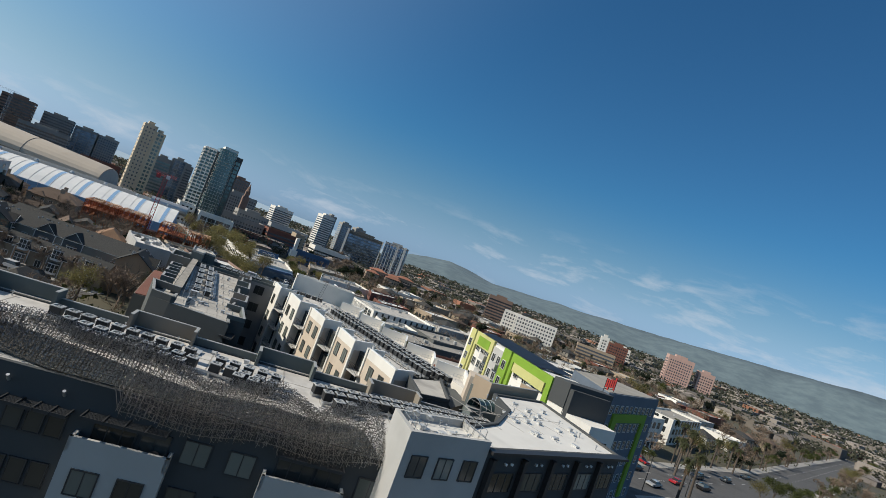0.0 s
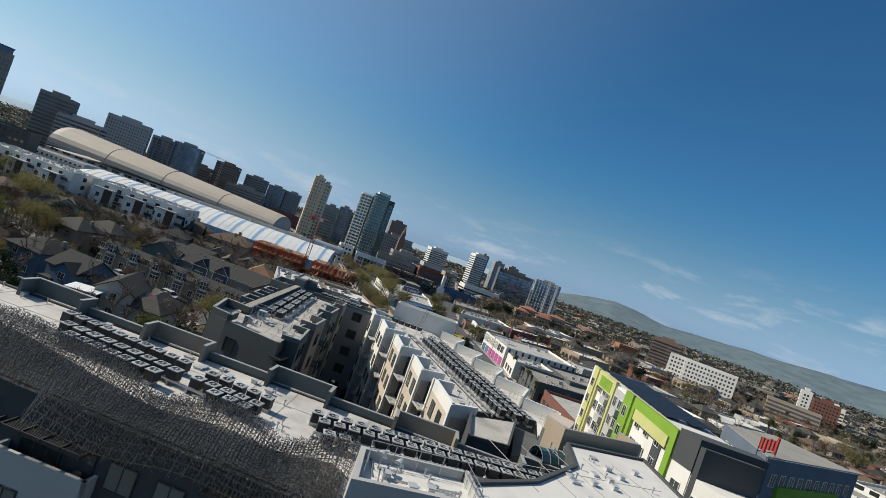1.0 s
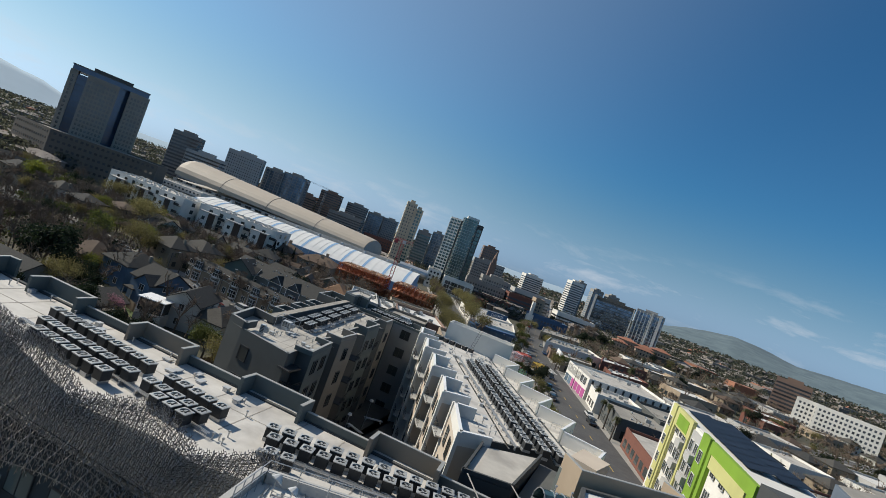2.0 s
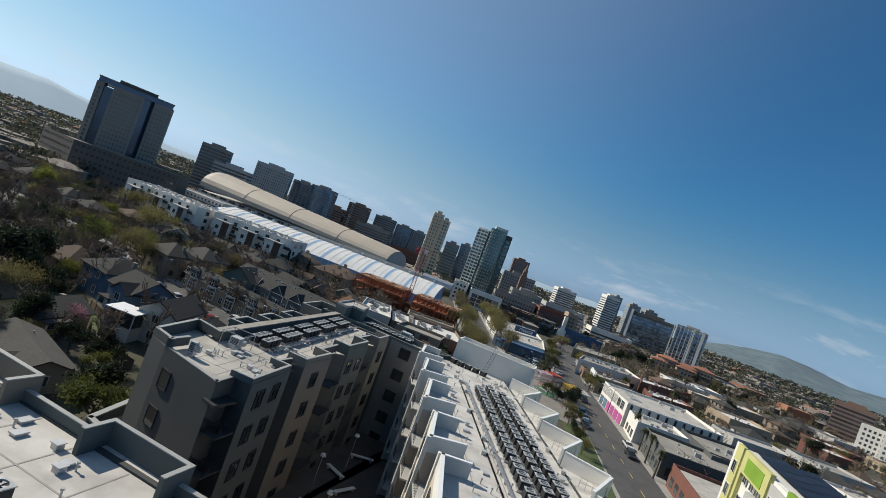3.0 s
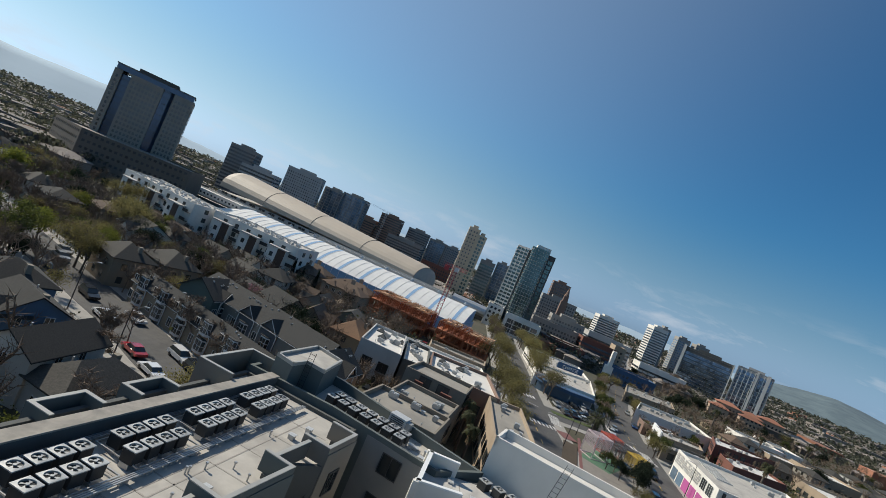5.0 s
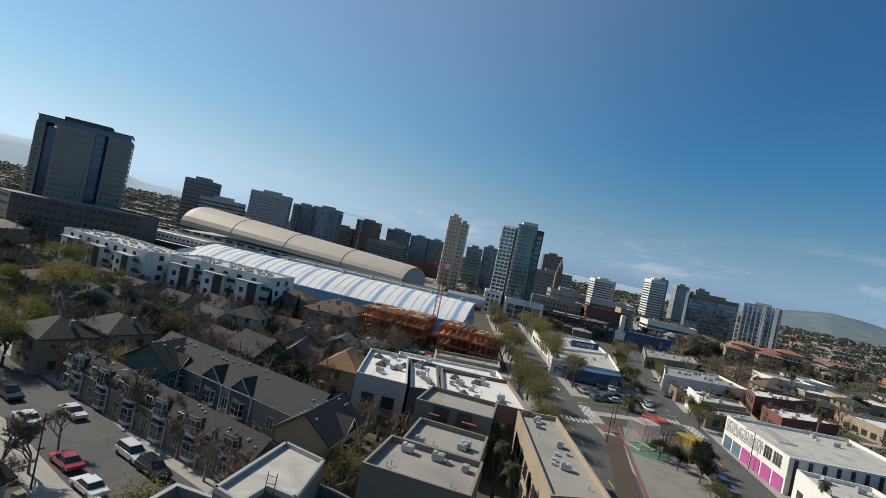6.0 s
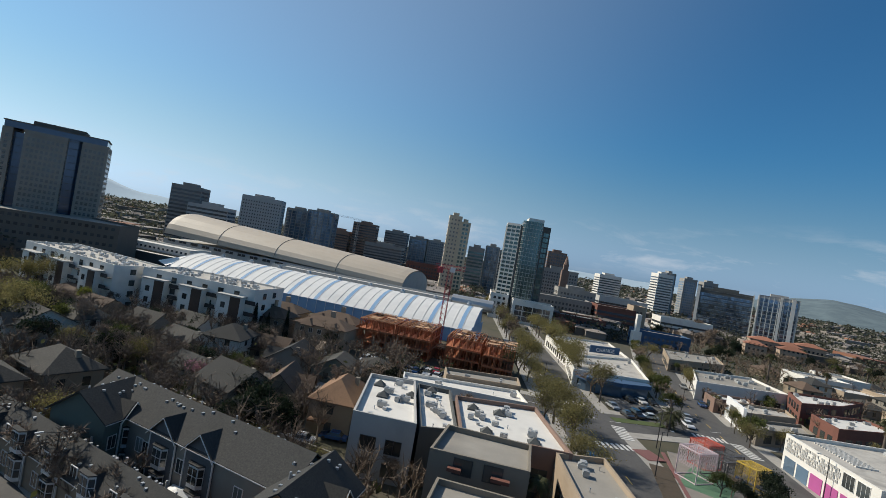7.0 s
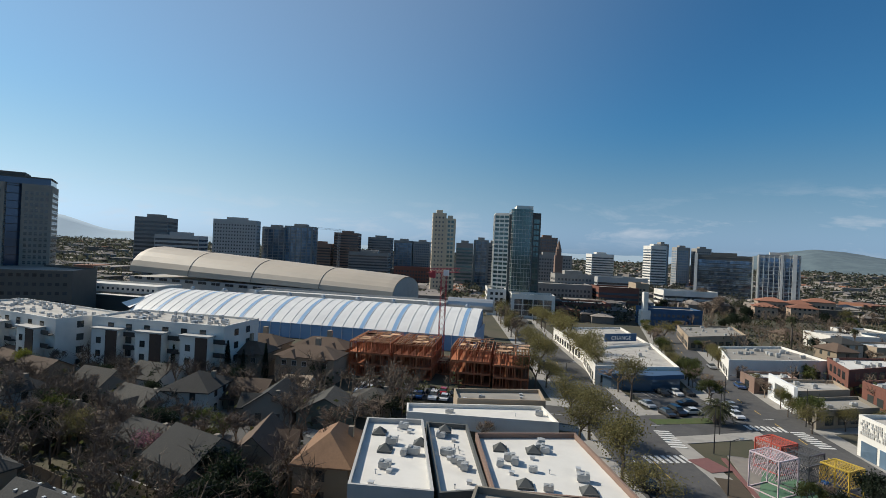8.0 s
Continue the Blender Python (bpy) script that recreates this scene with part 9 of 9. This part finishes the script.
line_of_trees(EAST, -11, ("green", "olive", "bare"), 14, 40, 220, 0.8, 1.2)
n_tree = 0
for k in range(4000):
    x, y = rnd.uniform(-300, -18), rnd.uniform(18, 178)
    if taken(x, y, -0.8) or on_road(x, y, 1.5) or (x > -20 and y < 70) or (y > 160 and x > -180) or n_tree > 235:
        continue
    if rnd.random() > 1.1 - abs(x) / 420:
        continue
    OCC.append((x, y, 1.4))
    n_tree += 1
    left_ = x < -85
    plant(rnd.choice(("bare", "bare", "olive", "bare", "olive", "dark", "bare") if not left_ else ("green", "dark", "bare", "olive", "bare", "bare", "bare")), x, y, rnd.uniform(0.65, 1.15) if not left_ else rnd.uniform(0.8, 1.4))
for k in range(900):
    x, y = rnd.uniform(60, 380), rnd.uniform(60, 420)
    if taken(x, y, -1) or on_road(x, y, 2) or (x - 60) > (y + 160) or n_tree > 400:
        continue
    OCC.append((x, y, 1.6))
    n_tree += 1
    plant(rnd.choice(("bare", "bare", "green", "dark", "dark", "bare", "olive", "bare", "fan_palm")), x, y, rnd.uniform(0.9, 1.5))

# ---- the thicket of garden trees between the houses ----
M_SHRUB = material("garden_shrubs", (0.080, 0.084, 0.032), rough=0.9, second=(0.040, 0.046, 0.018), scale=0.3, per_island=0.5, through_light=0.45)
rt = random.Random(41)
twigs, shrubs = Build(), Build()


def thicket_tree(x, y, s):
    """A bare garden tree of a stem, a few limbs and a haze of twigs."""
    top = Vector((x + rt.uniform(-0.4, 0.4), y + rt.uniform(-0.4, 0.4), 2.4 * s))
    twigs.cone((x, y, 0), top, 0.16 * s, 0.10 * s, 4)
    for k in range(7):
        a = rt.uniform(0, 6.28)
        e = top + Vector((math.cos(a) * rt.uniform(0.6, 1.9), math.sin(a) * rt.uniform(0.6, 1.9), rt.uniform(1.2, 3.4))) * s
        twigs.bar(top, e, 0.05 * s, 3)
        for j in range(12):
            c = top.lerp(e, rt.uniform(0.35, 1.0))
            t = c + Vector((rt.gauss(0, 0.8), rt.gauss(0, 0.8), rt.uniform(-0.2, 1.5))) * s
            o = Vector((rt.uniform(-1, 1), rt.uniform(-1, 1), rt.uniform(-1, 1))).normalized() * 0.06
            twigs.poly([c - o, c + o, t])


def thicket(x0, x1, y0, y1, n, green, skip):
    k = 0
    while k < n:
        x, y = rt.uniform(x0, x1), rt.uniform(y0, y1)
        k += 1
        if on_road(x, y, 1.0) or skip(x, y):
            continue
        if any((x - a) ** 2 + (y - b) ** 2 < (c * 0.55) ** 2 for a, b, c in OCC if c > 3.5):
            continue
        if rt.random() < green:
            s = rt.uniform(0.7, 1.9)
            for j in range(26):
                leaf(shrubs, rt, Vector((x + rt.gauss(0, 0.8) * s, y + rt.gauss(0, 0.8) * s, abs(rt.gauss(0.9, 0.9)) * s + 0.2)), 0.55 * s)
        else:
            thicket_tree(x, y, rt.uniform(0.8, 1.45))


thicket(-190, -16, 40, 178, 2300, 0.26, lambda x, y: (x > -20 and y < 76) or (-80 < x < -22 and y < 87 - 0.35 * (x + 63) and rt.random() < 0.85) or (x > -35 and y > 110 and y < 172))
thicket(-300, -190, 30, 200, 500, 0.5, lambda x, y: False)
thicket(56, 330, 75, 420, 1900, 0.5, lambda x, y: (x - 60) > (y + 160))
solid("garden_thicket", twigs, M_TWIG, "bare brown winter trees between the houses", "trees", kind="stuff")
solid("garden_shrubs", shrubs, M_SHRUB, "dark green shrubs and hedges between houses", "shrubs", kind="stuff")

# ---- the city out to the hills ----
# tree greens are greyed and lightened in the colour itself for haze
M_FARTREE = material("far_trees", (0.110, 0.108, 0.072), rough=1.0, second=(0.060, 0.068, 0.050), scale=0.03, grain=0.15, per_island=0.6, through_light=0.45)
M_FARHOUSE = material("far_roofs", (0.26, 0.225, 0.19), rough=0.95, second=(0.17, 0.15, 0.14), scale=0.012, grain=0.12, per_island=0.6)
M_FARRED = material("far_red_roofs", (0.33, 0.15, 0.09), rough=0.95, second=(0.24, 0.11, 0.07), scale=0.02, per_island=0.5)
rf = random.Random(99)
far_trees, far_houses, far_red = Build(), Build(), Build()


def in_fan(x, y):
    a = math.degrees(math.atan2(-x, y - 40))
    return -85 < a < 72


def far_ok(x, y):
    if -300 < x < -15 and y < 178:
        return False
    if 45 < x < 385 and 55 < y < 420:
        return False
    if abs(x) < 215 and y < 330 and x < 45 and x > -330:
        return False
    return in_fan(x, y) and not on_road(x, y, 6)


k = 0
while k < 19000:
    d = 190 * (4200 / 190) ** (rf.random() ** 1.15)
    a = radians(rf.uniform(-84, 71))
    x, y = -d * math.sin(a), 40 + d * math.cos(a)
    if not far_ok(x, y):
        k += 0.2
        continue
    k += 1
    s = rf.uniform(2.6, 4.6) * (1 + d / 3200)
    hgt = rf.uniform(4.5, 9.5) * (1 + d / 6000)
    small = 0.36 if d < 520 else 0.55 if d < 1200 else 1.0
    for j in range(24 if d < 520 else 12 if d < 1200 else 4):
        c = Vector((x + rf.gauss(0, s * 0.42), y + rf.gauss(0, s * 0.42), hgt * rf.uniform(0.25, 0.95)))
        leaf(far_trees, rf, c, s * small * rf.uniform(0.7, 1.25))
k = 0
while k < 4200:
    d = 200 * (3600 / 200) ** (rf.random() ** 1.1)
    a = radians(rf.uniform(-84, 71))
    x, y = -d * math.sin(a), 40 + d * math.cos(a)
    if not far_ok(x, y):
        k += 0.2
        continue
    k += 1
    f = frame_of(x, y, rf.choice((8, 98)) + rf.uniform(-6, 6))
    w, dp, e, r = rf.uniform(9, 18), rf.uniform(8, 12), rf.uniform(3, 5.5), rf.uniform(1.2, 2.4)
    b = far_red if rf.random() < 0.06 else far_houses
    if rf.random() < 0.25:
        b.prism([f(-w, -dp * 0.8), f(w, -dp * 0.8), f(w, dp * 0.8), f(-w, dp * 0.8)], 0, rf.uniform(4, 9), bottom=False)
    else:
        hip_roof(b, f, -w / 2, w / 2, -dp / 2, dp / 2, e, r)
        b.prism([f(-w / 2, -dp / 2), f(w / 2, -dp / 2), f(w / 2, dp / 2), f(-w / 2, dp / 2)], 0, e - 0.2, top=False, bottom=False)
solid("far_woods", far_trees, M_FARTREE, "far tree crowns among suburban roofs", "trees", kind="stuff")
solid("far_houses", far_houses, M_FARHOUSE, "far pale suburban roofs among trees", "houses", kind="stuff")
solid("far_houses", far_red, M_FARRED, "far red tile roofs among trees", "houses", kind="stuff")
